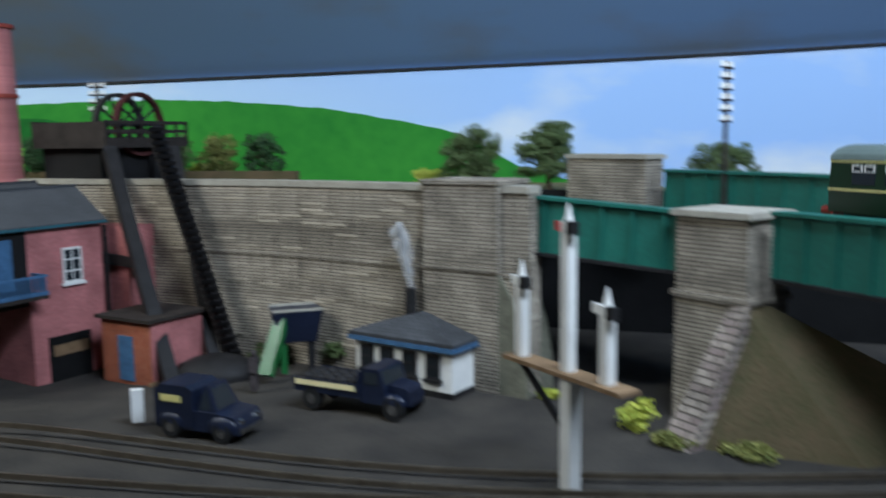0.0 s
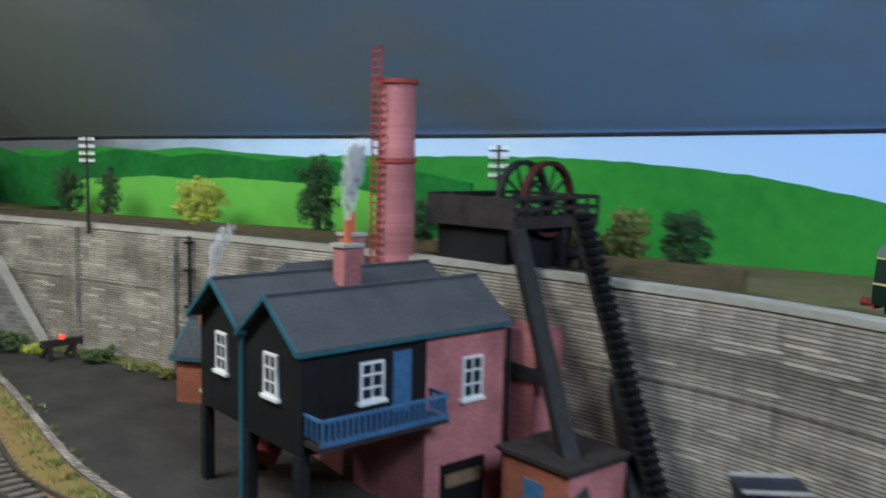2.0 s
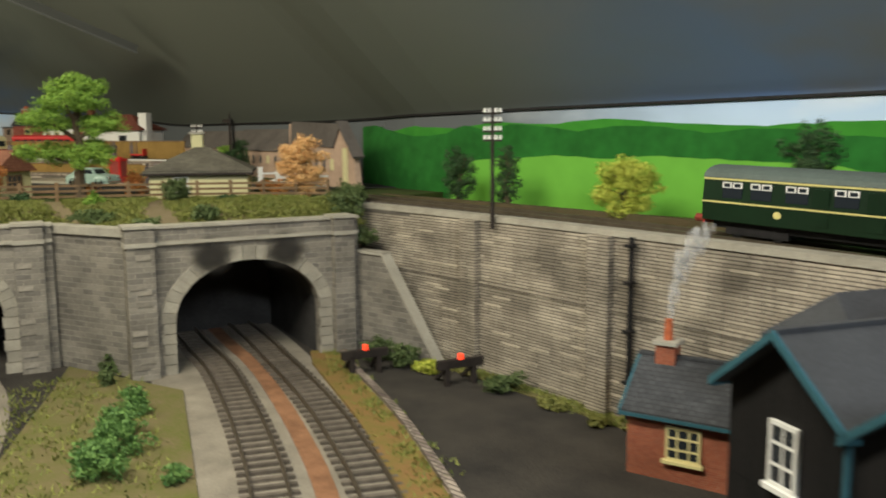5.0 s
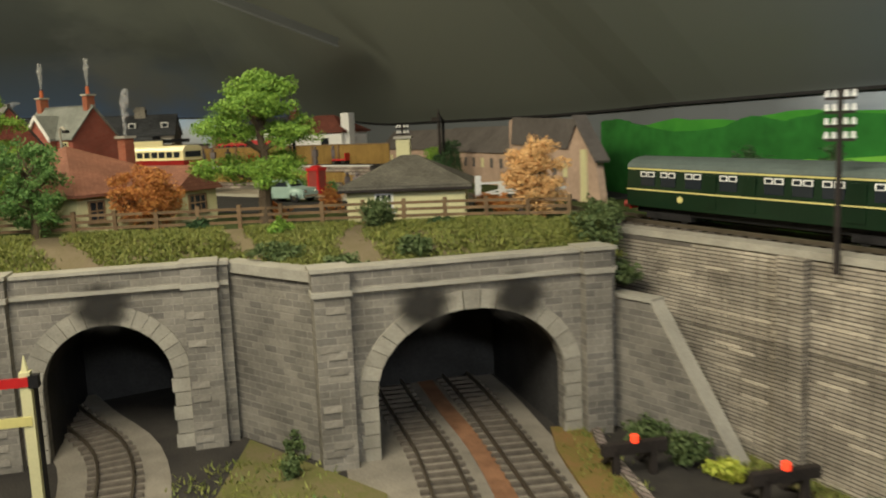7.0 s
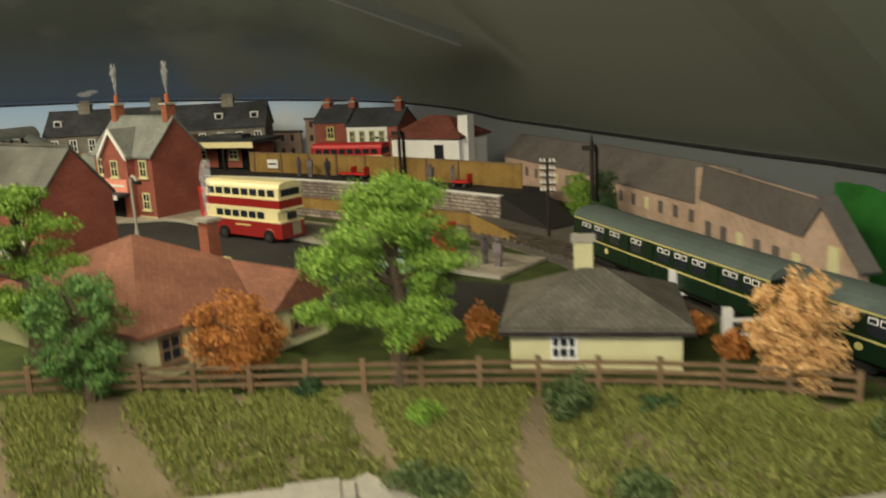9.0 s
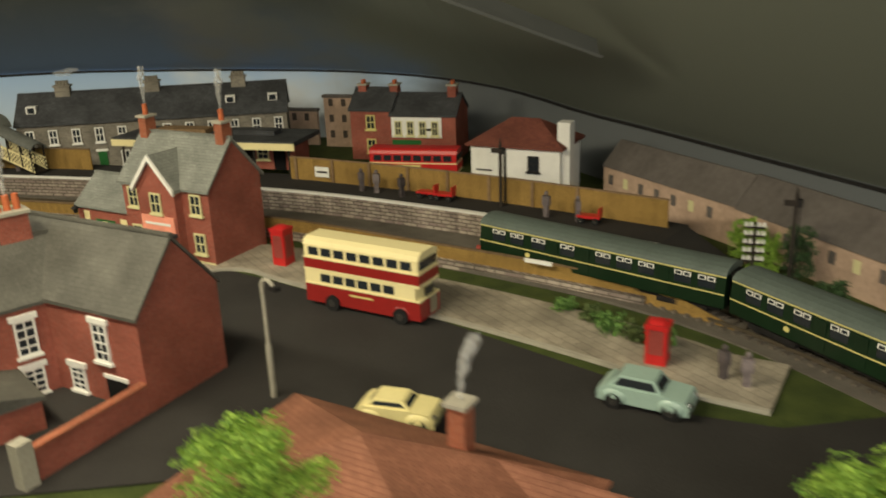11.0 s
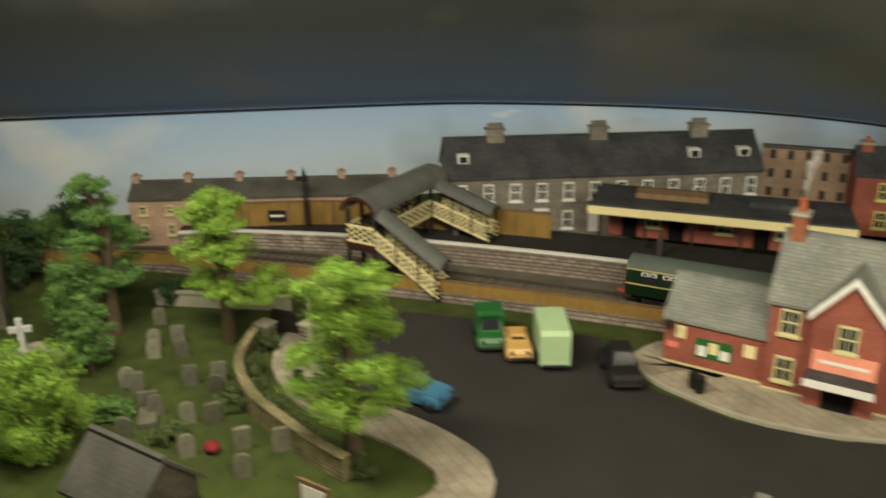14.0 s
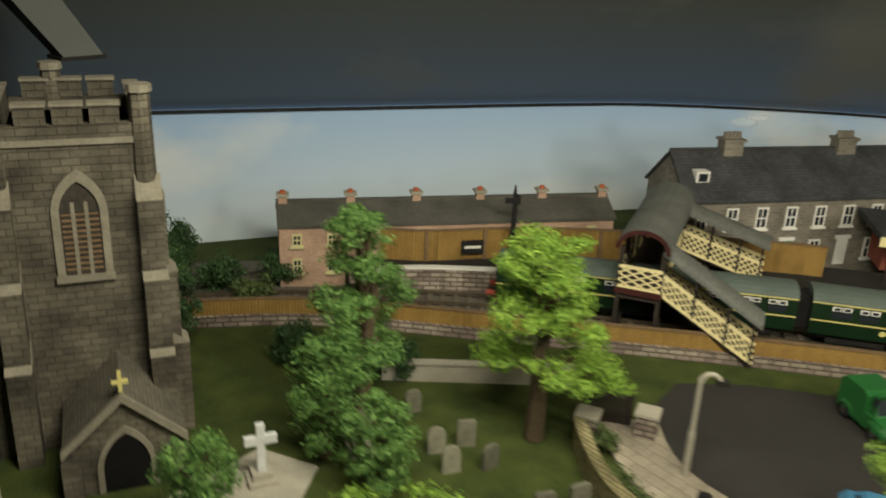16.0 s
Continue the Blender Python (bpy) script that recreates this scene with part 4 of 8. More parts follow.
RP = portal(-55.95, 40.6, 73, 12.0, 6.55, 7.5, 2.6, 2.9, "double-track stone tunnel portal with soot-stained arch", ((-5.35, 1.3), (5.05, 1.1)))
LP = portal(-64.0, 28.8, 72, 9.6, 6.55, 4.8, 2.9, 2.4, "single-track stone tunnel portal with soot-stained arch", ((3.7, 1.3), (-3.9, 1.2)))
for p_, ow_, sp_, hi_ in ((RP, 7.5, 2.6, 5.5), (LP, 4.8, 2.9, 5.3)):
    for sx in ((-1.9, 1.9) if ow_ > 6 else (0.0,)):
        z_ = sp_ + (hi_ - sp_) * math.sqrt(max(0, 1 - (2 * sx / ow_) ** 2))
        st = Shape().box(sx - 1.5, -0.16, z_ - 0.5, sx + 1.5, -0.15, z_ + 2.0)
        part("soot_stain", st, SOOT, p_, "black soot stain above the arch")
link = thing("portal_link_wall", "recessed stone wall between the two tunnel portals", "wall", -60.0, 34.5, 0, 18, kind="structure")
part("wall_face", Shape().box(-3.6, 0, -0.3, 2.6, 0.7, 6.6), PORTAL, link)
part("coping", Shape().box(-3.6, -0.15, 6.95, 2.6, 0.85, 7.35), CONCRETE, link)
part("parapet", Shape().box(-3.6, -0.02, 6.6, 2.6, 0.7, 6.95), PORTAL, link)
wing = thing("wing_wall", "stepped stone wing wall with sloping coping beside the tunnel", "wall", -54.3, 46.4, 0, 3, kind="structure")
part("panel", Shape().box(-0.1, 0, -0.3, 1.9, 0.6, 5.4), PORTAL, wing)
part("slope", Shape().along([(1.9, -0.3), (6.0, -0.3), (1.9, 5.4)], 0, 0.6), PORTAL, wing)
part("panel_coping", Shape().box(-0.2, -0.1, 5.4, 1.96, 0.7, 5.55), CONCRETE, wing)
part("sloping_coping", Shape().beam((1.9, 0.28, 5.45), (6.05, 0.28, -0.2), 0.68, 0.1), CONCRETE, wing)

# lower tracks into the tunnels
T1 = curve([(-70, 43.4), (-62, 40.6), (-56.1, 38.7), (-50.2, 36.2), (-45.1, 33.8), (-41.3, 31.8), (-36, 28.6), (-28, 25.2), (-15, 23.2), (-4, 21.7), (3, 21.4), (14, 21.6), (40, 24)])
T2 = curve([(-70, 46.6), (-62, 44.2), (-56.4, 42.1), (-48.2, 38.9), (-42.4, 36.2), (-38.8, 34.3), (-32, 30.4), (-22, 28.2), (-14, 27.0), (-8.4, 25.4), (-2.7, 23.9), (3.8, 23.1), (14, 23.3), (40, 26)])
T3 = curve([(-76, 27.6), (-70, 28.0), (-64, 28.6), (-57.5, 27.2), (-50, 23.8), (-44, 19.4)])
for ln, o0, o1, top in ((T1, -3.3, 1.75, 0.02), (T2, -2.8, 1.9, 0.008), (T3, -2.0, 1.9, 0.014)):
    solid("trackbed", Shape().ribbon([p for p in ln if p[0] < -27], o0, o1, -0.25, top), BALLAST, "pale grey ballast bed of the lower railway", "trackbed", "structure")
solid("cess", Shape().ribbon([(x, y) for x, y in T1 if x < -27], 1.45, 2.2, -0.2, 0.055), RUSTBALLAST, "rust-brown strip between the two tracks", "trackbed", "structure")
for ln in (T1, T2, T3):
    track(ln, 0.14, "lower_track", "railway track with timber sleepers curving into the tunnel", near=lambda x, y: -58 < x < -27, skip=lambda x, y: x > -27)
EDGE = curve([(-54.6, 45.4), (-52.8, 44.2), (-44.8, 40.4), (-41.3, 38.5), (-37, 36), (-31, 32.6), (-24, 29.8)])
solid("grass_strip", Shape().ribbon(EDGE, -0.15, -1.7, -0.1, 0.14), VERGE, "grassy rusty verge between track and yard", "verge", "structure")
solid("yard_kerb", Shape().ribbon(EDGE, -0.15, 0.2, -0.5, 0.3), RUBBLE, "low stone edging of the coal yard", "kerb", "structure")
solid("yard_patch", Shape().prism([(-54, 35.6), (-62, 33.6), (-57, 30.5), (-50, 26), (-42, 22), (-37, 26), (-42.5, 29.9)], -0.1, 0.12), EARTH, "grassy mound between the tunnel tracks", "verge", "structure")
solid("wall_foot_verge", Shape().ribbon([p for p in COPING if -51 < p[0] < -29], 0.05, 1.0, -0.3, 0.06), EARTH, "strip of weeds along the foot of the retaining wall", "verge", "structure")
# ---- grass bank above the portals ----
bank = Shape()
F = [(-75, 20), (-73.6, 25.5), (-69.6, 32.4), (-65.2, 39.8), (-61.0, 45.4), (-57.5, 48.3)]
Q = [(-68.0, 19), (-66.0, 25.0), (-63.2, 34.2), (-58.8, 35.6), (-55.3, 45.9), (-55.8, 47.6)]
FL, QL = curve(F, 0.8), curve(Q, 0.8)
n = 40
rw = []
for i in range(n):
    a, b = FL[int(i * (len(FL) - 1) / (n - 1))], QL[int(i * (len(QL) - 1) / (n - 1))]
    for j in range(9):
        t = j / 8
        rw.append((a[0] + (b[0] - a[0]) * t, a[1] + (b[1] - a[1]) * t, UP + (6.75 - UP) * t**1.6 + 0.22 * noise.noise((i * 0.35, j * 0.5, 3)) * math.sin(math.pi * t) + 0.35 * math.sin(math.pi * t)))
bank.add(rw, [(i * 9 + j, i * 9 + j + 1, (i + 1) * 9 + j + 1, (i + 1) * 9 + j) for i in range(n - 1) for j in range(8)])
solid("grass_bank", bank, WORN, "grassy bank with worn earth paths above the tunnels", "bank", "structure", smooth=True)
rng = np.random.default_rng(5)
V, Fc = [], []


def tufts(x, y, z, k):
    for _ in range(k):
        a, h = rng.uniform(0, 6.28), rng.uniform(0.08, 0.26)
        dx, dy = rng.normal(0, 0.2, 2)
        lx, ly = rng.normal(0, 0.12, 2)
        w = 0.05
        i = len(V)
        V.extend([((x + dx + w * math.cos(a)) * S, (y + dy + w * math.sin(a)) * S, z * S), ((x + dx - w * math.cos(a)) * S, (y + dy - w * math.sin(a)) * S, z * S), ((x + dx + lx) * S, (y + dy + ly) * S, (z + h) * S)])
        Fc.append((i, i + 1, i + 2))




def on_bank(i, j):
    """A point of the bank at a row and a column that need not be whole."""
    a, b = int(i), int(j)
    u, v = i - a, j - b
    q = [rw[(a + da) * 9 + b + db] for da in (0, 1) for db in (0, 1)]
    k = ((1 - u) * (1 - v), (1 - u) * v, u * (1 - v), u * v)
    return tuple(sum(c * p[m_] for c, p in zip(k, q)) for m_ in range(3))


def worn(i, j):
    """Bare paths that run down the bank."""
    return noise.noise((i * 0.42 + 0.25 * math.sin(j * 0.6), j * 0.06, 9)) < -0.08


for _ in range(8500):
    i, j = float(rng.uniform(0, n - 1.01)), float(rng.uniform(0, 7.99))
    if not worn(i, j):
        tufts(*on_bank(i, j), 6)
for _ in range(700):
    k = rng.integers(0, len(EDGE))
    tufts(EDGE[k][0] + rng.normal(0.3, 0.35), EDGE[k][1] - abs(rng.normal(0.6, 0.4)), 0.1, 4)
for _ in range(420):
    fx, fy, fa = CS.place(float(rng.uniform(CS.nearest(-30, 45), CS.nearest(-51, 48))))
    fo = float(rng.uniform(0.1, 0.95))
    tufts(fx - math.sin(radians(fa)) * fo, fy + math.cos(radians(fa)) * fo, 0.04, 5)
for _ in range(900):
    x, y = rng.uniform(-60, -40), rng.uniform(23, 35)
    if abs((x + 50) * 0.45 + (y - 29)) < 3.2:
        tufts(x, y, 0.1, 5)
me = bpy.data.meshes.new("grass")
me.from_pydata(V, [], Fc)
me.materials.append(LEAF["grass"])
tagged(new("grass", me), "straw and green static grass tufts on the bank", "grass", "", "stuff")


clumps = []
for _ in range(1500):
    i, j = float(rng.uniform(0, n - 1.01)), float(rng.uniform(0, 7.99))
    if not worn(i, j):
        r_ = float(rng.uniform(0.18, 0.5))
        clumps.append((*on_bank(i, j), r_, r_, r_ * 0.4))
flock = foliage(clumps, 0.055, 700, 77)
flock.materials.append(LEAF["ivy"])
tagged(new("flock", flock), "olive and straw foam flock clumped over the bank", "grass", "", "stuff")


def rail_fence(line, step=1.9):
    ln = Line(line)
    f = thing("fence", "brown timber post-and-rail fence along the bank", "fence")
    post = once("post", lambda: Shape().box(-0.09, -0.09, -0.2, 0.09, 0.09, 1.15).mesh("post"))
    k = int(ln.s[-1] / step)
    for i in range(k + 1):
        x, y, a = ln.place(i * step)
        at(part("post", post, TIMBER, f), x, y, UP, a)
        if i < k:
            x1, y1, _ = ln.place((i + 1) * step)
            for z in (0.35, 0.65, 0.95):
                part("rail", Shape().beam((x, y, UP + z), (x1, y1, UP + z), 0.06, 0.13), TIMBER, f)


rail_fence([(x, y) for x, y in FL if y > 22])

# ---- town surfaces ----
road = [(-76.5, 46.2), (-80, 43.6), (-83.5, 43.8), (-92.4, 41.4), (-99.7, 38.0), (-102.7, 36.9), (-106, 35.5), (-108.5, 31.0), (-112, 28.4), (-116, 27.2), (-118.7, 27.9), (-121.5, 28.6), (-129, 22.2), (-131, 19.5), (-130, 16.0), (-126.4, 14.4), (-122.6, 14.1), (-119, 15.4), (-115.6, 16), (-113.6, 15.4), (-112.9, 13), (-113, 10), (-106, 2), (-104, -20), (-100, -20), (-99, 0), (-101, 16), (-90, 20), (-83, 34), (-74, 40), (-70, 46), (-67, 52), (-63, 58), (-70, 60)]
solid("road", Shape().prism(road, UP - 0.03, UP + 0.02), TARMAC, "dark tarmac station forecourt and street", "road", "structure")
KERB = curve([(-77.5, 46.8), (-80.5, 45.4), (-84, 44.7), (-92.4, 41.8), (-99.7, 38.5), (-102.7, 37.3), (-106, 36), (-107.6, 32.6), (-111.2, 29.4), (-114.5, 28.2), (-117.0, 27.9), (-118.9, 29.0), (-119.2, 31)], 0.9)
solid("pavement", Shape().ribbon(KERB, 0.0, -4.2, UP - 0.04, UP + 0.11), FLAGS, "pale flagstone pavement in front of the station", "pavement", "structure")
solid("kerb", Shape().ribbon(KERB, 0.22, 0.0, UP - 0.04, UP + 0.14), CONCRETE, "pale kerbstones", "kerb", "structure")
CH = curve([(-129.4, 16.2), (-128.3, 15.3), (-126.7, 14.45), (-124.7, 14.3), (-122.6, 14.7), (-119.0, 16.4), (-116.6, 17.1), (-115.0, 17.2), (-113.6, 16.7), (-112.3, 15.3), (-111.8, 13.2), (-112.0, 9), (-112, 2)], 0.8)
solid("pavement_church", Shape().ribbon(CH, 0.0, -2.3, UP - 0.04, UP + 0.12), FLAGS, "pale flagstone pavement beside the churchyard wall", "pavement", "structure")
CW = curve([(-130.3, 12.5), (-128.4, 11.2), (-126.6, 10.4), (-124.1, 10.1), (-122.5, 10.25), (-120.5, 10.65), (-118.6, 11.1), (-116.8, 11.7)], 0.6)
cw = thing("churchyard_wall", "low curved sandstone churchyard wall with moss", "wall", kind="structure")
part("wall_face", Shape().ribbon(CW, -0.2, 0.2, UP - 0.1, UP + 1.0), MOSSY, cw)
part("coping", Shape().ribbon(CW, -0.24, 0.24, UP + 1.0, UP + 1.1), MOSSY, cw)
hedge_me = foliage([(x, y, UP + 0.55, 0.5, 0.5, 0.6) for x, y in [(p[0] + 0.35, p[1] + 0.65) for p in CW[4:]]], 0.08, 520, 8)
hedge_me.materials.append(LEAF["olive"])
tagged(new("hedge", hedge_me), "narrow ivy hedge along the churchyard wall", "hedge")
GATE = [(-129.05, 15.0), (-130.3, 13.0)]
for gx_, gy_ in GATE:
    g_ = thing("gate_pier", "square stone gate pier with cap", "gate pier", gx_, gy_, UP, 30, "gate piers")
    part("shaft", Shape().box(-0.4, -0.4, -0.1, 0.4, 0.4, 1.05), RUBBLE, g_)
    part("cap", Shape().box(-0.46, -0.46, 1.05, 0.46, 0.46, 1.18), CONCRETE, g_)
solid("church_path", Shape().prism([(-136.2, -4.6), (-135.6, -1.4), (-136.6, 2.4), (-134.4, 3.6), (-132.6, 1.6), (-132.8, -2.6), (-130.2, -5.6), (-131.5, -8.5)], UP - 0.05, UP + 0.06), CONCRETE, "pale worn church path round the porch", "path", "structure")

PZ = 9.5  # platform surface
PLAT = curve([(-146.4, 12.4), (-144.9, 15.6), (-142.7, 18.6), (-139.8, 22.2), (-134.9, 27.3), (-126.8, 34.6), (-114.9, 43.6), (-104.8, 49.2), (-98, 52.2), (-91, 54.6)], 1.2)
pl = thing("platform", "station platform with dark surface, stone face and white edge", "platform", kind="structure")
part("face", Shape().ribbon(PLAT, 0.0, 0.9, UP - 0.4, PZ - 0.05), RUBBLE, pl)
part("surface", Shape().ribbon(PLAT, 0.45, 4.4, UP - 0.1, PZ), TARMAC, pl)
part("edge", Shape().ribbon(PLAT, -0.08, 0.34, PZ - 0.05, PZ + 0.05), WHITE, pl, "white painted platform edge")
solid("platform_ramp", Shape().add([(-91, 54.6, PZ), (-92.4, 58.6, PZ), (-85.6, 55.0, UP), (-86.2, 57.6, UP), (-91, 54.6, UP - 0.1), (-92.4, 58.6, UP - 0.1)], [(0, 2, 3, 1), (0, 4, 2), (1, 3, 5), (4, 5, 3, 2), (0, 1, 5, 4)]), TARMAC, "ramp at the end of the platform", "ramp", "structure")
solid("station_trackbed", Shape().ribbon([(x, y) for x, y in TRACK if x < -80], -6.0, 1.7, 7.6, 8.0), TRACKBED, "dark ballast of the station tracks", "trackbed", "structure")
T4 = [(p[0], p[1]) for p in Shape().ribbon([(x, y) for x, y in TRACK if x < -146], -3.3, -3.2, 0, 1).v[::4]]
track(T4, 8.05, "loop_track", "second railway track beside the platform line")


def board_fence(line, z0, z1, label, posts=True, o=0.0):
    f = thing("fence", label, "fence")
    part("boarding", Shape().ribbon(line, o, o + 0.1, z0, z1), PLANKS, f)
    part("top_rail", Shape().ribbon(line, o - 0.05, o + 0.15, z1, z1 + 0.08), TIMBER, f)
    ln = Line(line)
    me = once("fpost%.1f" % (z1 - z0), lambda: Shape().box(-0.1, -0.1, 0, 0.1, 0.1, z1 - z0 + 0.1).mesh("post"))
    for i in range(int(ln.s[-1] / 3.2) if posts else 0):
        x, y, a = ln.place(i * 3.2 + 0.5)
        at(part("post", me, TIMBER, f), x, y, z0, a)
    return f


FB = curve([(-148.0, 13.9), (-145.7, 16.2), (-143.5, 20.7), (-140.5, 25.1), (-134.4, 31.6), (-132.4, 33.4)], 1.2)
board_fence(FB, PZ - 0.1, 11.15, "ochre close-boarded fence behind the platform")
board_fence(curve([(-118.6, 44.9), (-117, 46.0), (-109, 50.4), (-101.4, 54.0), (-92.8, 57.4)], 1.2), PZ - 0.1, 11.15, "long ochre close-boarded fence along the platform's town side")
FF = curve([(-151.5, -3), (-148.4, 2.6), (-144.6, 9.4), (-138.2, 16.0), (-129.6, 24.4), (-120.6, 32.2), (-110.8, 39.9), (-100, 45.2), (-93.5, 48.2), (-87.8, 50.6)], 1.2)
board_fence(FF, 8.55, 9.3, "ochre boarded fence on a stone base between forecourt and railway", False)
solid("fence_base", Shape().ribbon(FF, -0.2, 0.25, UP - 0.1, 8.55), RUBBLE, "pale rubble-stone base under the boarded fence", "wall", "structure")
solid("fence_end_slope", Shape().ribbon([(-87.8, 50.6), (-85.5, 51.2), (-83.2, 51.6)], 0, 0.1, UP, lambda s: 9.3 - 1.1 * s), PLANKS, "sloping end of the ochre platform boarding", "fence")

# ---- colliery ----
col = thing("colliery_building", "pink brick and black timber colliery house on stilts with slate roofs", "building", -20.5, 31.7, 0, 64)
part("wall", Shape().across([(0.1, -1.6), (3.8, -1.6), (3.8, 6.1), (1.95, 7.5), (0.1, 6.1)], 5.2, 9.1), PINK, col)
part("timber_wall", Shape().across([(0.1, 2.6), (3.8, 2.6), (3.8, 6.1), (1.95, 7.5), (0.1, 6.1)], 0, 5.2), BLACKBOARD, col)
part("timber_wall", Shape().across([(3.95, 2.6), (7.7, 2.6), (7.7, 6.2), (5.85, 7.6), (3.95, 6.2)], 0.2, 9.8), BLACKBOARD, col)
for y0, ym, y1, xe, zr in ((0.1, 1.95, 3.8, 9.1, 7.5), (3.95, 5.85, 7.7, 9.8, 7.6)):
    for ya in (y0 - 0.22, y1 + 0.16):
        kz = zr - 1.4 - 0.15
        rf = part("roof", Shape().across([(ya, kz), (ym, zr), (ym, zr + 0.15), (ya, kz + 0.15)], -0.25, xe + 0.2), FELT, col)
        part("bargeboard", Shape().across([(ya, kz - 0.02), (ym, zr - 0.02), (ym, zr + 0.18), (ya, kz + 0.18)], -0.33, -0.25), TEAL, rf)
        part("gutter", Shape().box(-0.25, ya - 0.06, kz - 0.02, xe + 0.2, ya + 0.06, kz + 0.1), TEAL, rf)
    part("ridge_tile", Shape().box(-0.25, ym - 0.1, zr + 0.1, xe + 0.2, ym + 0.1, zr + 0.2), FELT, col)
part("lower_wall", Shape().box(5.2, 3.82, -1.6, 9.7, 7.6, 2.58), PINK, col)
for x, y in ((0.15, 0.3), (0.15, 3.7), (0.35, 4.2), (0.35, 7.5), (2.6, 7.5)):
    part("stilt", Shape().box(x - 0.2, y - 0.2, -1.2, x + 0.2, y + 0.2, 2.6), BLACK, col)
part("chute", Shape().rod((1.4, 4.9, 0.9), (3.6, 6.6, 2.5), 0.45, 0.6, 10), RUST, col, "rusty coal chute under the timber floor")
part("downpipe", Shape().rod((-0.1, 3.88, -0.8), (-0.1, 3.88, 6.0), 0.08), TEAL, col)
part("downpipe", Shape().rod((9.25, 0.0, -1.2), (9.25, 0.0, 5.8), 0.1), BLACK, col)
window(col, -0.02, 1.9, 4.25, 0.85, 1.45, -90, WHITE, (1, 2))
window(col, 0.18, 5.85, 4.25, 0.85, 1.45, -90, WHITE, (1, 2))
window(col, 2.75, 0.08, 4.05, 1.0, 1.35, 0, WHITE, (1, 2))
window(col, 7.4, 0.08, 3.35, 1.0, 1.6, 0, WHITE, (1, 2))
part("door", Shape().box(3.65, 0.02, 3.4, 4.45, 0.14, 5.6), BLUE, col, "blue plank door")
bal = part("balcony", Shape().box(0.1, -0.95, 3.0, 5.4, 0.1, 3.18), BROWNIRON, col, "blue railed timber balcony")
part("handrail", Shape().box(0.1, -0.97, 3.95, 5.4, -0.87, 4.05), BLUE, bal)
part("skirt", Shape().box(0.1, -0.97, 3.18, 5.4, -0.89, 3.34), BLUE, bal)
bl = once("bal", lambda: Shape().box(-0.045, -0.035, 0, 0.045, 0.035, 0.66).mesh("baluster"))
for i in range(23):
    at(part("baluster", bl, BLUE, bal), 0.18 + i * 0.23, -0.92, 3.32)
for y in (-0.65, -0.35, -0.05):
    for x in (0.15, 5.35):
        at(part("baluster", bl, BLUE, bal), x, y, 3.32)
for x in (0.1, 5.3):
    part("handrail", Shape().box(x, -0.95, 3.95, x + 0.1, 0.1, 4.05), BLUE, bal)
# the cart opening is a solid panel, its inner shade put into the colour
op = part("cart_opening", Shape().box(5.95, 0.03, -1.2, 8.15, 0.3, 1.0), DARK, col, "cart opening as a near-black panel of painted shade")
part("barrier", Shape().box(6.15, 0.0, 0.1, 7.95, 0.04, 0.6), TIMBER, op)
for lx, ly, lz in ((5.1, 5.0, 6.4), (6.7, 7.0, 6.6)):
    chimney(col, lx, ly, lz, 0.8, 0.75, 2.3, PINK, 1, 0.95)
    w = col.matrix_basis @ Vector((lx * S, ly * S, 0))
    smoke_tuft(w.x / S, w.y / S, lz + 3.2, 3.0, 0.1, 0.75)
# rear wing under its own half-hipped roof
part("rear_wall", Shape().across([(7.8, -1.0), (11.4, -1.0), (11.4, 6.2), (9.6, 7.4), (7.8, 6.2)], 5.4, 9.8), PINK, col)
for ya in (7.7, 11.5):
    part("rear_roof", Shape().add([(5.0, 9.6, 7.55), (10.0, 9.6, 7.55), (10.0, ya, 6.1), (4.2, ya, 6.1), (5.0, 9.6, 7.4), (10.0, 9.6, 7.4), (10.0, ya, 5.95), (4.2, ya, 5.95)], [(0, 1, 2, 3), (7, 6, 5, 4), (0, 4, 5, 1), (1, 5, 6, 2), (2, 6, 7, 3), (3, 7, 4, 0)]), FELT, col)
part("rear_hip", Shape().add([(5.0, 9.6, 7.55), (4.2, 7.7, 6.1), (4.2, 11.5, 6.1), (4.9, 9.6, 7.4), (4.3, 7.8, 5.95), (4.3, 11.4, 5.95)], [(0, 1, 2), (3, 5, 4), (0, 3, 4, 1), (1, 4, 5, 2), (2, 5, 3, 0)]), FELT, col)

stack = thing("colliery_chimney", "tall round pink-red brick chimney with iron ladder", "chimney", -23.4, 44.0, -1, -30)
part("shaft", Shape().rod((0, 0, 0), (0, 0, 16.6), 1.0, 0.82, 24), PINK, stack)
for z in (13.0, 16.5, 8.0):
    part("band", Shape().rod((0, 0, z), (0, 0, z + 0.2), 0.96, 0.95, 24), RUST, stack)
lad = part("ladder", Shape().box(-0.38, -1.12, 0.5, -0.30, -1.04, 18.1).box(0.30, -1.12, 0.5, 0.38, -1.04, 18.1), RUST, stack, "rust-red iron ladder")
rg = once("rung", lambda: Shape().box(-0.3, -0.05, -0.04, 0.3, 0.05, 0.04).mesh("rung"))
for i in range(50):
    at(part("rung", rg, RUST, lad), 0, -1.08, 0.7 + i * 0.35)

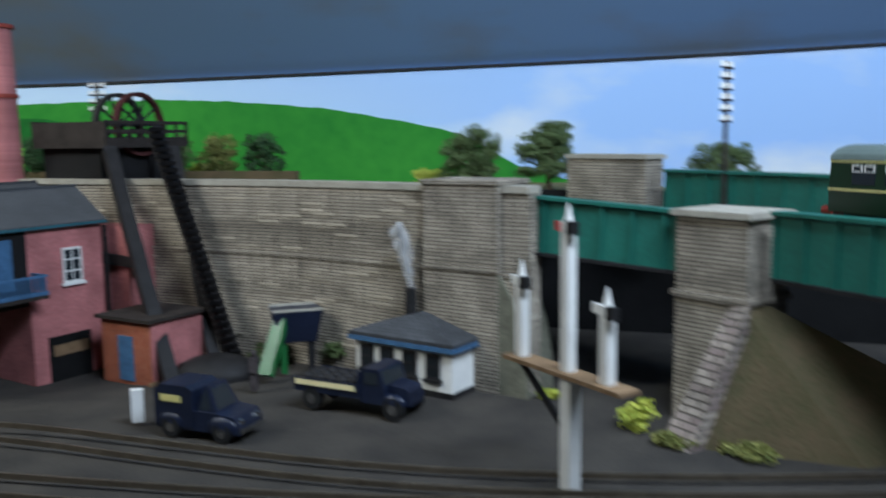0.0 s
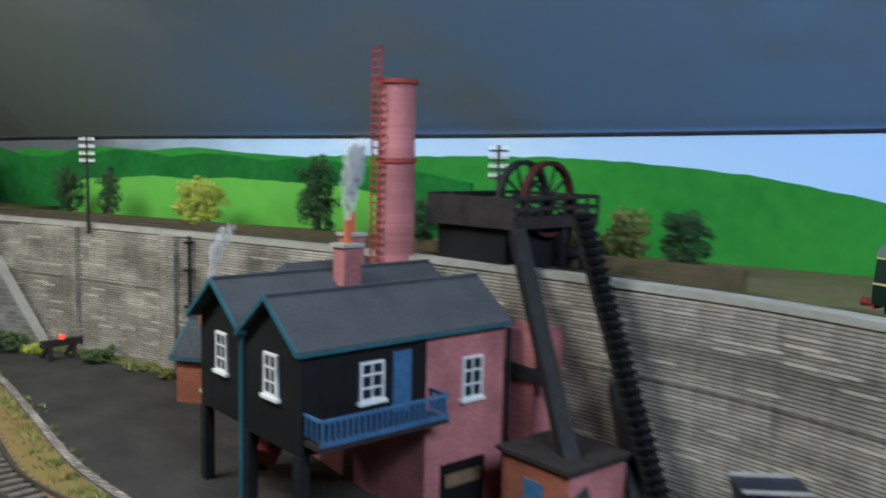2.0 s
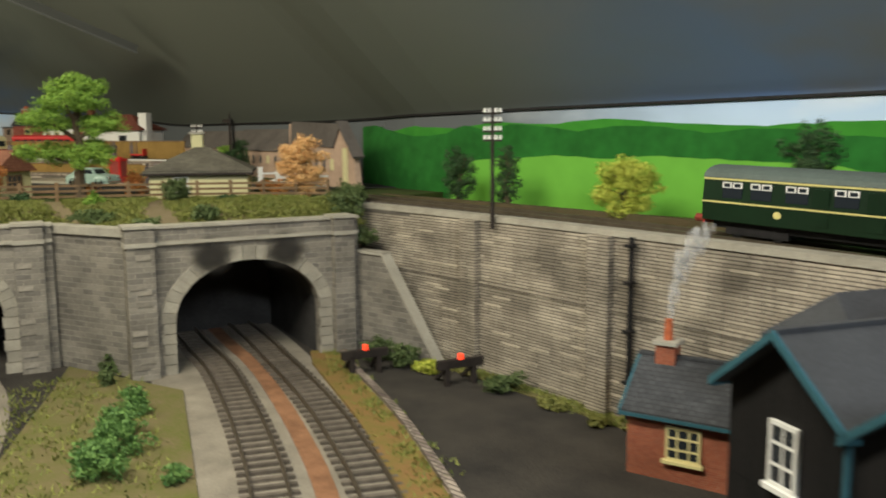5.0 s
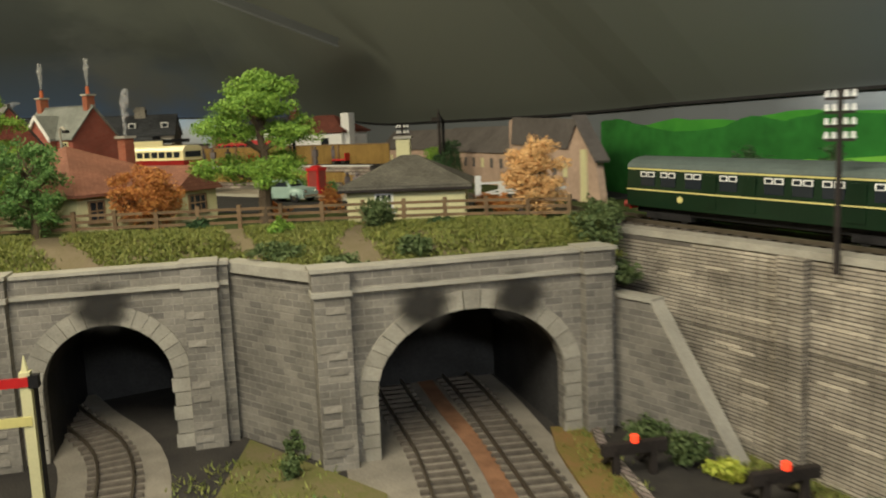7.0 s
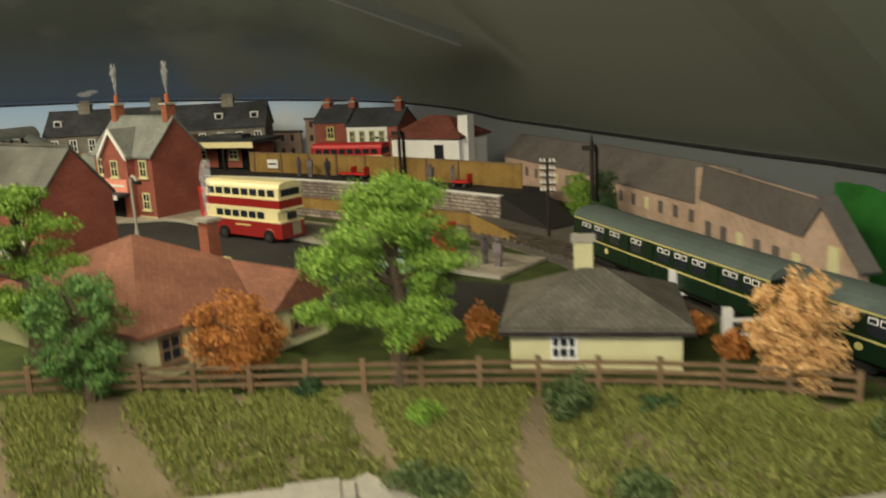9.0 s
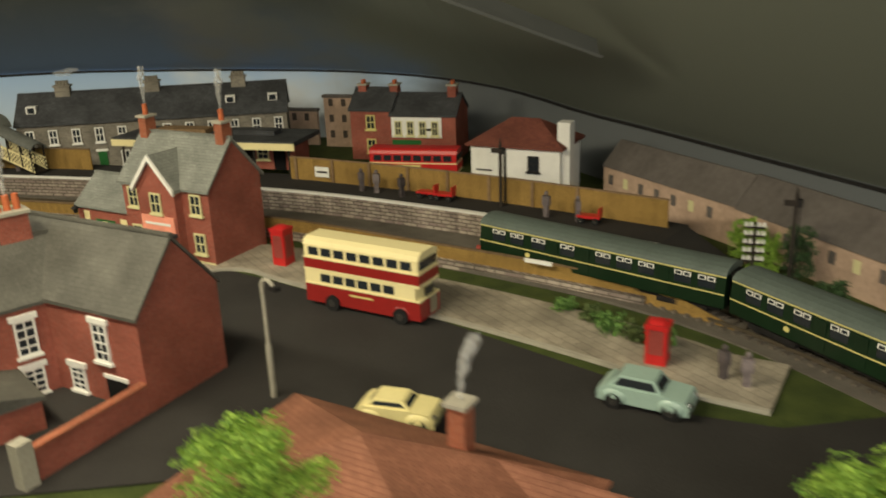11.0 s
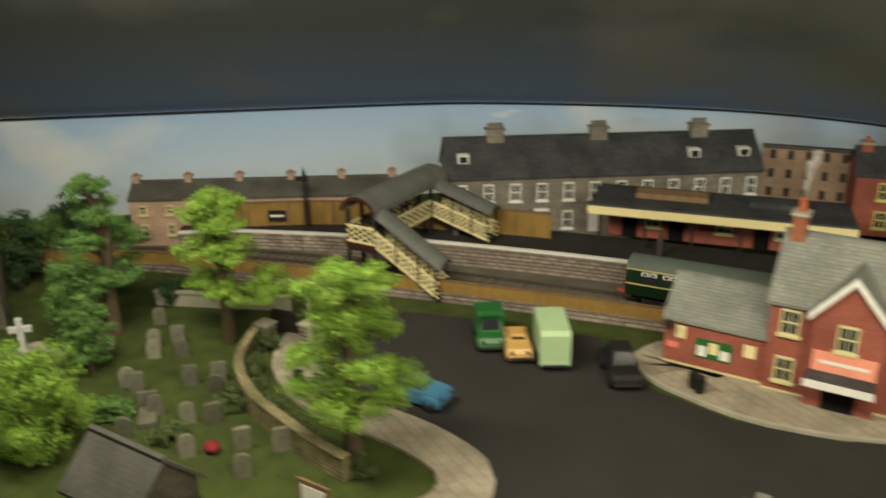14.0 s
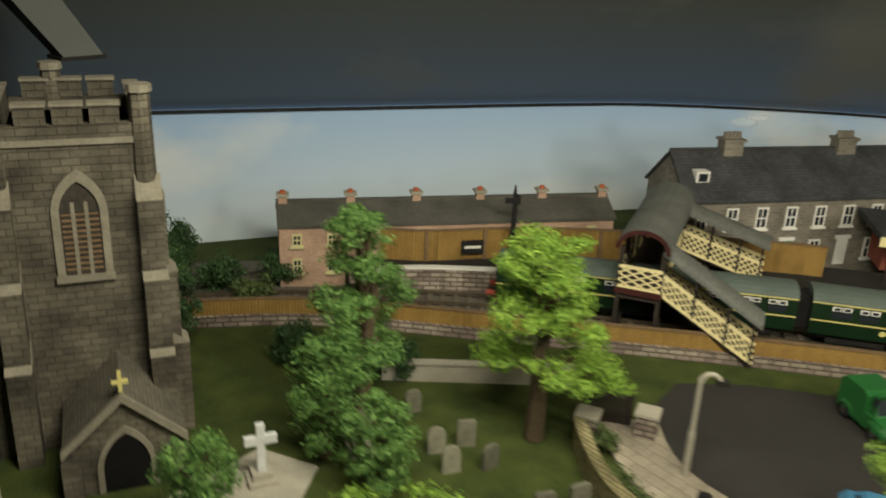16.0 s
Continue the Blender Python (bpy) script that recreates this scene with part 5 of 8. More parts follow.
hf = thing("headframe", "black timber pithead headframe with twin winding wheels", "headframe", -17.2, 42.4, -1, 68)
part("tower", Shape().box(0.1, 0.5, 0, 4.7, 4.5, 10.4), BLACKBOARD, hf)
for x, y in ((5.0, 0.1), (5.0, 4.3), (3.4, 0.1)):
    part("post", Shape().box(x - 0.2, y - 0.2, 0, x + 0.2, y + 0.2, 10.4), BLACK, hf)
for z in (3.0, 6.2, 9.0):
    part("cross_beam", Shape().box(3.2, 0.0, z, 5.2, 0.25, z + 0.35), BLACK, hf)
    part("cross_beam", Shape().box(4.9, 0.1, z, 5.1, 4.4, z + 0.35), BLACK, hf)
part("deck", Shape().box(-0.3, -0.3, 10.4, 5.6, 4.8, 10.75), BROWNIRON, hf)
for y in (-0.3, 4.68):
    for z in (10.75, 11.15, 11.6):
        part("rail", Shape().box(-0.3, y, z, 5.6, y + 0.12, z + 0.16), BROWNIRON, hf)
    for i in range(8):
        part("railing_post", Shape().box(-0.3 + i * 0.83, y, 10.75, -0.18 + i * 0.83, y + 0.12, 11.7), BROWNIRON, hf)
part("railing_panel", Shape().box(-0.3, -0.18, 10.75, -0.18, 4.68, 11.7), BROWNIRON, hf)
for z in (11.15, 11.6):
    part("rail", Shape().box(5.48, -0.18, z, 5.6, 4.68, z + 0.16), BROWNIRON, hf)


def wheel_rim(y, r):
    """A flanged sheave rim, one closed ring in the plane across y."""
    n, prof = 40, ((r - 0.2, -0.16), (r, -0.2), (r - 0.06, 0.0), (r, 0.2), (r - 0.2, 0.16))
    v = [(2.6 + q * math.cos(2 * math.pi * i / n), y + o, 11.6 + q * math.sin(2 * math.pi * i / n)) for i in range(n) for q, o in prof]
    return Shape().add(v, [(5 * i + k, 5 * i + (k + 1) % 5, 5 * ((i + 1) % n) + (k + 1) % 5, 5 * ((i + 1) % n) + k) for i in range(n) for k in range(5)])


for y, paint in ((0.3, DULLRED), (1.7, BLACK)):
    w = part("winding_wheel", wheel_rim(y, 1.65), paint, hf, "spoked winding wheel")
    for i in range(10):
        a = math.pi * i / 5
        part("spoke", Shape().beam((2.6, y, 11.6), (2.6 + 1.5 * math.cos(a), y, 11.6 + 1.5 * math.sin(a)), 0.08, 0.1), BLACK, w)
    part("axle", Shape().rod((2.6, y - 0.4, 11.6), (2.6, y + 0.4, 11.6), 0.16), BLACK, w)
    part("winding_rope", Shape().rod((4.35, y, 11.5), (4.4, y, 2.0), 0.07, 0.07, 6), paint, hf)
for y in (0.2, 4.3):
    part("bearing_beam", Shape().box(0.8, y, 11.5, 4.4, y + 0.25, 11.75), BLACK, hf)
ih = hf.matrix_basis.inverted()


def loc(x, y, z):
    v = ih @ Vector((x * S, y * S, z * S))
    return tuple(c / S for c in v)


part("raking_leg", Shape().beam(loc(-17.0, 42.3, 9.3), loc(-11.9, 35.6, -0.6), 0.6, 0.6), BLACK, hf)
part("raking_leg", Shape().beam(loc(-14.6, 44.6, 9.3), loc(-10.6, 37.6, -0.6), 0.5, 0.5), BLACK, hf)
part("tie", Shape().beam(loc(-14.6, 39.6, 4.0), loc(-17.6, 41.0, 4.2), 0.35, 0.5), BLACK, hf)
conv = thing("conveyor", "black inclined bucket conveyor against the headframe", "conveyor")
a, b = Vector((-14.0, 40.6, 10.3)), Vector((-9.9, 38.2, -0.4))
part("frame", Shape().beam(a, b, 0.5, 0.6), BLACK, conv)
for i in range(34):
    p = a + (b - a) * (i + 0.5) / 34
    part("bucket", once("bucket", lambda: Shape().add([(-0.5, -0.3, 0), (0.5, -0.3, 0), (0.5, 0.3, 0.1), (-0.5, 0.3, 0.1), (-0.5, -0.5, 0.28), (0.5, -0.5, 0.28)], [(0, 1, 2, 3), (0, 4, 5, 1), (4, 3, 2, 5), (0, 3, 4), (1, 5, 2)]).mesh("bucket")), BLACK, conv).matrix_basis = pose((p.x + 0.1) * S, (p.y - 0.35) * S, p.z * S, 0, 0, 35) @ Matrix.Diagonal((0.75, 0.75, 0.7, 1))

ann = thing("winding_shed", "orange and pink brick shed with dark flat roof and blue door", "shed", -14.6, 36.2, -1, 63)
part("wall", Shape().box(0.6, -1.6, 0, 3.6, 1.5, 2.9), ORANGE, ann)
part("side_wall", Shape().box(0.62, -1.66, 0, 3.6, -1.6, 2.9), PINK, ann)
part("roof", Shape().box(0.4, -1.85, 2.9, 3.8, 1.7, 3.05), BROWNIRON, ann)
part("upper_wall", Shape().box(3.0, 2.4, 0, 5.0, 4.9, 6.7), PINK, ann)
part("door", Shape().box(0.54, -0.5, 0.2, 0.62, 0.4, 2.2), BLUE, ann, "blue plank door")
part("sill", Shape().box(0.3, -1.82, 0, 3.7, -1.66, 0.3), TIMBER, ann)
rear = thing("engine_house", "orange brick lean-to with slate roof and cream window", "building", -34.3, 42.0, 0, 12)
gabled(rear, 0, 5.5, 0, 3.6, -0.2, 2.3, 3.7, ORANGE, SLATE, 0.25, 0.14, TEAL)
window(rear, 2.0, -0.02, 0.7, 1.2, 1.2, 0, PRIMROSE, (2, 2))
chimney(rear, 0.8, 1.8, 3.0, 0.7, 0.7, 1.3, ORANGE, 1, 0.8)
smoke_tuft(-33.9, 44.0, 5.0, 3.6, 0.35, 0.6)
coal = solid("coal_mound", Shape().blob(0, 0, 0, 2.0, 1.5, 0.9, 10, 6), BLACK, "black coal heap by the headframe", "coal heap", smooth=True)
at(coal, -10.2, 36.6, -0.5)

hut = thing("yard_office", "white weighbridge office with hipped slate roof and blue trim", "hut", 0.35, 31.35, 0, 58)
hipped(hut, 0.05, 2.7, 0.05, 4.7, -0.1, 1.95, 2.85, WHITE, SLATE, 0.22)
part("fascia", Shape().box(-0.19, -0.19, 1.76, 2.94, 4.94, 1.94), BLUE, hut)
part("plinth", Shape().box(0, 0, -0.1, 2.75, 4.75, 0.18), BLACK, hut)
for y in (0.9, 2.0, 3.1, 4.1):
    window(hut, 0.03, y, 0.65, 0.6, 0.95, -90, BLACK, (1, 1))
part("chimney", Shape().rod((1.37, 2.9, 2.5), (1.37, 2.9, 3.75), 0.26, 0.22), BLACK, hut)
smoke_tuft(-1.4, 34.05, 3.6, 2.7, -0.2, 0.6)

wheel_tyre = once("tyre", lambda: Shape().rod((0, -0.14, 0), (0, 0.14, 0), 0.42, 0.42, 16).mesh("wheel"))


def wheels(parent, spots, r=0.42):
    for x, y in spots:
        w = part("wheel", wheel_tyre, TYRE, parent)
        w.matrix_basis = pose(x * S, y * S, r * S) @ Matrix.Scale(r / 0.42, 4)
        h = part("hub", once("hub", lambda: Shape().rod((0, -0.16, 0), (0, 0.16, 0), 0.2, 0.2, 10).mesh("hub")), CHROME, w)


def car(name, x, y, rz, paint, label, L=4.0, W=1.6, H=1.5, z=UP, van=0, group="", box_mat=None, group_cat="car"):
    c = thing(name, label, group_cat, x, y, z, rz, group)
    b = Shape()
    h0 = 0.28
    prof = [(-L / 2, h0), (L / 2, h0), (L / 2, h0 + 0.35), (L / 2 - 0.15, h0 + 0.58), (L * 0.22, h0 + 0.66), (-L * 0.42, h0 + 0.66), (-L / 2, h0 + 0.45)]
    b.along([(u, v) for u, v in prof], -W / 2, W / 2)
    body = part("body", b, paint, c)
    if van:
        part("cargo_box", Shape().along([(-L / 2 - 0.02, h0 + 0.1), (van, h0 + 0.1), (van, H - 0.15), (van - 0.25, H), (-L / 2 + 0.2, H), (-L / 2 - 0.02, H - 0.2)], -W / 2 - 0.03, W / 2 + 0.03), box_mat or paint, c)
        x0, x1 = van - 0.1, L * 0.24
    else:
        x0, x1 = -L * 0.4, L * 0.22
    ck = min(H, 1.75) if van else H
    cab = Shape().add([(x0, -W / 2 + 0.06, h0 + 0.6), (x1, -W / 2 + 0.06, h0 + 0.6), (x1, W / 2 - 0.06, h0 + 0.6), (x0, W / 2 - 0.06, h0 + 0.6), (x0 + 0.45, -W / 2 + 0.22, ck), (x1 - 0.4, -W / 2 + 0.22, ck), (x1 - 0.4, W / 2 - 0.22, ck), (x0 + 0.45, W / 2 - 0.22, ck)], [(3, 2, 1, 0), (4, 5, 6, 7), (0, 1, 5, 4), (1, 2, 6, 5), (2, 3, 7, 6), (3, 0, 4, 7)])
    part("cabin", cab, paint, c)
    mid_z, up_z = h0 + 0.72, ck - 0.1
    t = lambda zz: (zz - h0 - 0.6) / (ck - h0 - 0.6)
    for sgn in (-1, 1):
        ya, yb = W / 2 - 0.06 - 0.16 * t(mid_z) + 0.01, W / 2 - 0.06 - 0.16 * t(up_z) + 0.01
        part("side_glass", Shape().add([(x0 + 0.3, sgn * ya, mid_z), (x1 - 0.25, sgn * ya, mid_z), (x1 - 0.45, sgn * yb, up_z), (x0 + 0.5, sgn * yb, up_z)], [(0, 1, 2, 3)]), PANE, c)
    part("windscreen", Shape().add([(x1 - 0.4 * t(mid_z) + 0.015, -W / 2 + 0.2, mid_z), (x1 - 0.4 * t(mid_z) + 0.015, W / 2 - 0.2, mid_z), (x1 - 0.4 * t(up_z) + 0.015, W / 2 - 0.3, up_z), (x1 - 0.4 * t(up_z) + 0.015, -W / 2 + 0.3, up_z)], [(0, 1, 2, 3)]), PANE, c)
    part("rear_glass", Shape().add([(x0 + 0.45 * t(mid_z) - 0.015, -W / 2 + 0.3, mid_z), (x0 + 0.45 * t(mid_z) - 0.015, W / 2 - 0.3, mid_z), (x0 + 0.45 * t(up_z) - 0.015, W / 2 - 0.4, up_z), (x0 + 0.45 * t(up_z) - 0.015, -W / 2 + 0.4, up_z)], [(0, 1, 2, 3)]), PANE, c)
    part("front_bumper", Shape().box(L / 2 - 0.02, -W / 2 + 0.05, 0.35, L / 2 + 0.1, W / 2 - 0.05, 0.48), CHROME, c)
    part("rear_bumper", Shape().box(-L / 2 - 0.1, -W / 2 + 0.05, 0.35, -L / 2 + 0.02, W / 2 - 0.05, 0.48), CHROME, c)
    for sgn in (-1, 1):
        part("headlight", Shape().rod((L / 2 - 0.06, sgn * W * 0.33, 0.68), (L / 2 + 0.03, sgn * W * 0.33, 0.68), 0.12, 0.1), CHROME, c)
        part("wing", Shape().blob(L * 0.31, sgn * (W / 2 - 0.04), 0.5, 0.62, 0.16, 0.38), paint, c, "", True)
        part("wing", Shape().blob(-L * 0.31, sgn * (W / 2 - 0.04), 0.5, 0.6, 0.15, 0.36), paint, c, "", True)
    wheels(c, [(q * L * 0.31, s * (W / 2 - 0.02)) for q in (-1, 1) for s in (-1, 1)], 0.34)
    return c


car("delivery_van", -7.6, 27.7, -18, NAVY, "small dark blue delivery van with yellow lettering panel", 3.2, 1.4, 1.75, 0, -0.1, "", None, "van")
part("lettering_panel", Shape().box(-1.35, -0.76, 1.2, -0.55, -0.735, 1.42), LINE, bpy.data.objects["delivery_van"], "yellow lettering bar")
lor = thing("coal_lorry", "dark blue flatbed coal lorry with cream lettered side", "lorry", -3.1, 30.4, 0, -24)
part("bed", Shape().box(-2.6, -1.0, 0.75, 0.8, 1.0, 1.0), NAVY, lor)
part("side_board", Shape().box(-2.6, -1.04, 1.0, 0.8, -0.98, 1.35), NAVY, lor)
part("lettering_panel", Shape().box(-2.5, -1.06, 1.05, 0.6, -1.045, 1.28), BUSCREAM, lor)
part("side_board", Shape().box(-2.6, 0.98, 1.0, 0.8, 1.04, 1.35), NAVY, lor)
part("headboard", Shape().box(0.72, -1.0, 1.0, 0.8, 1.0, 1.9), NAVY, lor)
for i in range(14):
    part("coal_sack", Shape().blob(-2.2 + (i % 5) * 0.6, -0.5 + (i // 5) * 0.5, 1.25, 0.36, 0.26, 0.25), BLACK, lor, "dusty coal sack", True)
part("cab", Shape().along([(0.85, 0.6), (2.0, 0.6), (2.0, 1.3), (1.75, 2.05), (0.95, 2.05), (0.85, 1.9)], -0.95, 0.95), NAVY, lor)
part("bonnet", Shape().along([(2.0, 0.55), (3.0, 0.55), (3.0, 1.15), (2.8, 1.3), (2.0, 1.38)], -0.6, 0.6), NAVY, lor)
part("side_glass", Shape().box(1.05, -0.97, 1.4, 1.7, -0.955, 1.9), PANE, lor)
part("windscreen", Shape().add([(1.98, -0.8, 1.4), (1.98, 0.8, 1.4), (1.79, 0.8, 1.95), (1.79, -0.8, 1.95)], [(0, 1, 2, 3)]), PANE, lor)
for s in (-1, 1):
    part("mudguard", Shape().blob(2.4, s * 0.8, 0.75, 0.6, 0.25, 0.35), NAVY, lor, "", True)
wheels(lor, [(-1.7, -0.85), (-1.7, 0.85), (2.4, -0.85), (2.4, 0.85)], 0.48)
lor.scale = (0.82, 0.82, 0.85)
gm = thing("loading_machine", "green and navy coal-loading machine by the wall", "machine", -6.9, 36.4, -0.3, 20)
part("hopper", Shape().add([(-0.6, -0.6, 1.6), (1.3, -0.6, 1.6), (1.3, 0.8, 1.6), (-0.6, 0.8, 1.6), (-0.9, -0.8, 3.2), (1.6, -0.8, 3.2), (1.6, 1.1, 3.2), (-0.9, 1.1, 3.2)], [(3, 2, 1, 0), (4, 5, 6, 7), (0, 1, 5, 4), (1, 2, 6, 5), (2, 3, 7, 6), (3, 0, 4, 7)]), NAVY, gm)
part("chute", Shape().beam((-0.4, -0.4, 2.9), (-1.4, -1.6, 0.3), 0.7, 0.4), GREENVAN, gm)
part("leg", Shape().box(-0.5, -0.5, 0, -0.2, -0.2, 1.7), GREENVAN, gm)
part("leg", Shape().box(0.9, -0.5, 0, 1.2, -0.2, 1.7), BLACK, gm)
part("rim", Shape().box(-0.9, -0.8, 3.2, 1.6, -0.68, 3.32).box(-0.9, 0.98, 3.2, 1.6, 1.1, 3.32), CONCRETE, gm)
gm.scale = (0.85, 0.85, 0.85)


def tele_pole(x, y, z, h, rz, arms=4):
    p = thing("telegraph_pole", "tall telegraph pole with white insulators on cross-arms", "telegraph pole", x, y, z, rz, "telegraph poles")
    part("pole", Shape().rod((0, 0, -0.3), (0, 0, h), 0.11, 0.08), BROWNIRON, p)
    for i in range(arms):
        zz = h - 0.3 - i * 0.42
        arm = part("cross_arm", Shape().box(-0.45, -0.05, zz, 0.45, 0.05, zz + 0.09), BROWNIRON, p)
        for q in (-0.4, -0.17, 0.17, 0.4):
            at(part("insulator", once("ins", lambda: Shape().rod((0, 0, 0), (0, 0, 0.2), 0.08, 0.05, 6).mesh("insulator")), WHITE, arm), q, 0, zz + 0.1)


tele_pole(-45.3, 47.3, 7.6, 5.4, 15)
tele_pole(-19.4, 46.6, 7.9, 5.0, 0)
tele_pole(11.2, 35.6, 6.3, 6.2, 50, 6)
tele_pole(-84.2, 53.9, UP, 4.6, 40, 5)


def signal(x, y, z, h, rz, mat_=WHITE, arm=RED, label="white railway signal post with red arm"):
    s = thing("railway_signal", label, "signal", x, y, z, rz, "signals")
    k = 0.16 if mat_ in (WHITE, CREAM) else 0.09
    part("post", Shape().box(-k, -k, -0.2, k, k, h), mat_, s)
    part("finial", Shape().rod((0, 0, h), (0, 0, h + 0.5), 0.12, 0.02), mat_, s)
    part("arm", Shape().box(-1.1 if k > 0.1 else -0.55, -0.2, h - 0.45, 0.1, -0.14, h - 0.15), arm, s)
    part("lamp", Shape().box(k * 0.6, -0.2, h - 0.5, 0.14 + k * 1.6, 0.1, h - 0.1), BLACK, s)
    part("ladder", Shape().box(0.16, 0.1, 0, 0.2, 0.5, h - 0.3), BLACK, s)
    return s


br = thing("bracket_signal", "white bracket railway signal with three dolls on a timber platform", "signal", 3.85, 22.9, 0, -55)
part("main_post", Shape().box(-0.2, -0.2, -0.2, 0.2, 0.2, 3.4), WHITE, br)
part("platform", Shape().box(-2.6, -0.35, 3.3, 2.2, 0.35, 3.42), TIMBER, br)
part("strut", Shape().beam((0, 0, 1.6), (-2.2, 0, 3.3), 0.14, 0.14), BLACK, br)
for x, h in ((-2.1, 2.3), (-0.1, 4.0), (1.4, 2.0)):
    d = part("doll", Shape().box(x - 0.15, -0.15, 3.42, x + 0.15, 0.15, 3.42 + h), WHITE, br)
    part("finial", Shape().rod((x, 0, 3.42 + h), (x, 0, 3.9 + h), 0.12, 0.02), WHITE, d)
    part("arm", Shape().box(x - 0.8, 0.2, 3.1 + h, x + 0.1, 0.26, 3.36 + h), RED if h > 3 else WHITE, d)
    part("lamp", Shape().box(x + 0.12, -0.2, 3.1 + h, x + 0.36, 0.05, 3.45 + h), BLACK, d)
signal(-58.2, 25.4, 0, 5.4, 70, CREAM, RED, "cream home and distant railway signal with red and yellow arms")
ws = bpy.data.objects["railway_signal"]
part("distant_arm", Shape().box(-1.1, -0.2, 3.7, 0.1, -0.14, 4.0), LINE, ws)
signal(-84.4, 57.2, UP, 5.2, 30, BROWNIRON, BROWNIRON, "dark lattice railway signal with ladder by the line")
signal(-102.6, 52.6, PZ, 4.0, 30, BROWNIRON, BROWNIRON, "dark lattice railway signal on the platform")
signal(-143.0, 20.4, PZ, 3.8, 60, BLACK, BLACK, "slim dark railway signal at the platform end")
mp = solid("marker_post", Shape().box(-0.2, -0.14, 0, 0.2, 0.14, 1.15), WHITE, "white lettered yard marker post", "post")
at(mp, -10.5, 28.8, 0, 20)


def buffer_stop(x, y, rz):
    b = thing("buffer_stop", "dark timber buffer stop with red lamp", "buffer stop", x, y, 0, rz, "buffer stops")
    part("beam", Shape().box(-0.2, -1.2, 0.85, 0.1, 1.2, 1.25), BROWNIRON, b)
    for s in (-0.7, 0.7):
        part("upright", Shape().box(-0.15, s - 0.12, 0, 0.1, s + 0.12, 1.0), BROWNIRON, b)
        part("brace", Shape().beam((-0.05, s, 0.9), (-1.3, s, 0), 0.16, 0.16), BROWNIRON, b)
    part("lamp", Shape().rod((0, 0, 1.25), (0, 0, 1.5), 0.15), glow("red_lamp", (0.9, 0.06, 0.02), 1.2), b)


buffer_stop(-50.2, 43.4, -20)
buffer_stop(-45.6, 45.4, -20)

# ---- town buildings ----
cot = thing("cottage", "cream rendered cottage with hipped brown tile roof", "cottage", -66.6, 40.6, UP, 54.7)
hipped(cot, 0.1, 5.8, 0.1, 5.0, -0.2, 1.5, 3.0, CREAM, BROWNTILE, 0.35)
chimney(cot, 2.6, 3.6, 2.2, 0.7, 0.7, 1.6, CREAM, 0)
window(cot, 1.9, 0.08, 0.45, 0.9, 0.85, 0, WHITE, (2, 1))
part("fascia", Shape().box(-0.27, -0.27, 1.36, 6.17, -0.2, 1.5), BROWNIRON, cot)

bg = thing("bungalow", "cream bungalow with clay-tile hipped roofs and bay", "bungalow", -72.6, 29.6, UP, 117)
hipped(bg, 0, 7.6, 0.0, 11.5, -0.2, 1.7, 4.1, CREAM, REDTILE, 0.4)
bay = part("wing", Shape().box(4.6, -1.5, -0.2, 7.4, 0.0, 1.6), CREAM, bg)
part("bay_roof", Shape().add([(4.3, -1.8, 1.6), (7.7, -1.8, 1.6), (7.7, 2.8, 1.6), (4.3, 2.8, 1.6), (6.0, -1.8, 2.9), (6.0, 2.8, 2.9)], [(0, 1, 4), (1, 2, 5, 4), (0, 4, 5, 3), (2, 3, 5), (3, 2, 1, 0)]), REDTILE, bg)
for x in (1.0, 2.8):
    window(bg, x, -0.02, 0.5, 0.9, 1.0, 0, TIMBER, (1, 1))
window(bg, 6.0, -1.52, 0.5, 1.2, 0.9, 0, TIMBER, (2, 1))
chimney(bg, 6.1, 3.75, 2.0, 0.6, 0.6, 2.4, ORANGE, 0)
wv = bg.matrix_basis @ Vector((6.1 * S, 3.75 * S, 5 * S))
smoke_tuft(wv.x / S, wv.y / S, UP + 4.4, 2.6, 0.35, 0.35)

st = thing("station_house", "red brick station house with pale slate roofs, central gable and canopy", "station", -113.4, 31.7, UP, 28.5)
gabled(st, 0, 7.0, 0, 4.6, -0.1, 4.7, 7.2, BRICK, STATIONSLATE, 0.2)
gabled(st, -4.9, 0, 0.3, 4.2, -0.1, 2.5, 4.1, BRICK, STATIONSLATE, 0.15)
g = Shape().along([(1.9, -0.1), (4.9, -0.1), (4.9, 4.7), (3.4, 6.4), (1.9, 4.7)], -0.6, 0.3)
part("gable_wall", g, BRICK, st)
for a_, b_ in (((1.7, 4.45), (3.4, 6.45)), ((5.1, 4.45), (3.4, 6.45))):
    part("gable_roof", Shape().along([a_, b_, (b_[0], b_[1] + 0.2), (a_[0], a_[1] + 0.2)], -0.75, 2.2), STATIONSLATE, st)
    part("bargeboard", Shape().along([(a_[0], a_[1] - 0.1), (b_[0], b_[1] - 0.1), (b_[0], b_[1] + 0.24), (a_[0], a_[1] + 0.24)], -0.88, -0.74), WHITE, st)
for x, y, z in ((0.9, -0.02, 3.1), (3.4, -0.62, 3.1), (6.0, -0.02, 3.1), (0.9, -0.02, 0.7), (6.0, -0.02, 0.7)):
    window(st, x, y, z, 0.85, 1.25, 0, CREAM, (1, 1))
part("sign_board", Shape().box(2.1, -0.72, 2.0, 4.75, -0.62, 2.95), mat("salmon_sign", (0.85, 0.33, 0.23), 0.6, 0.15), st, "salmon sign board with illegible lettering")
part("lettering", Shape().box(2.4, -0.74, 2.4, 4.45, -0.725, 2.56), WHITE, st)
part("canopy", Shape().box(2.0, -1.7, 1.75, 4.8, -0.6, 1.95), SLATE, st)
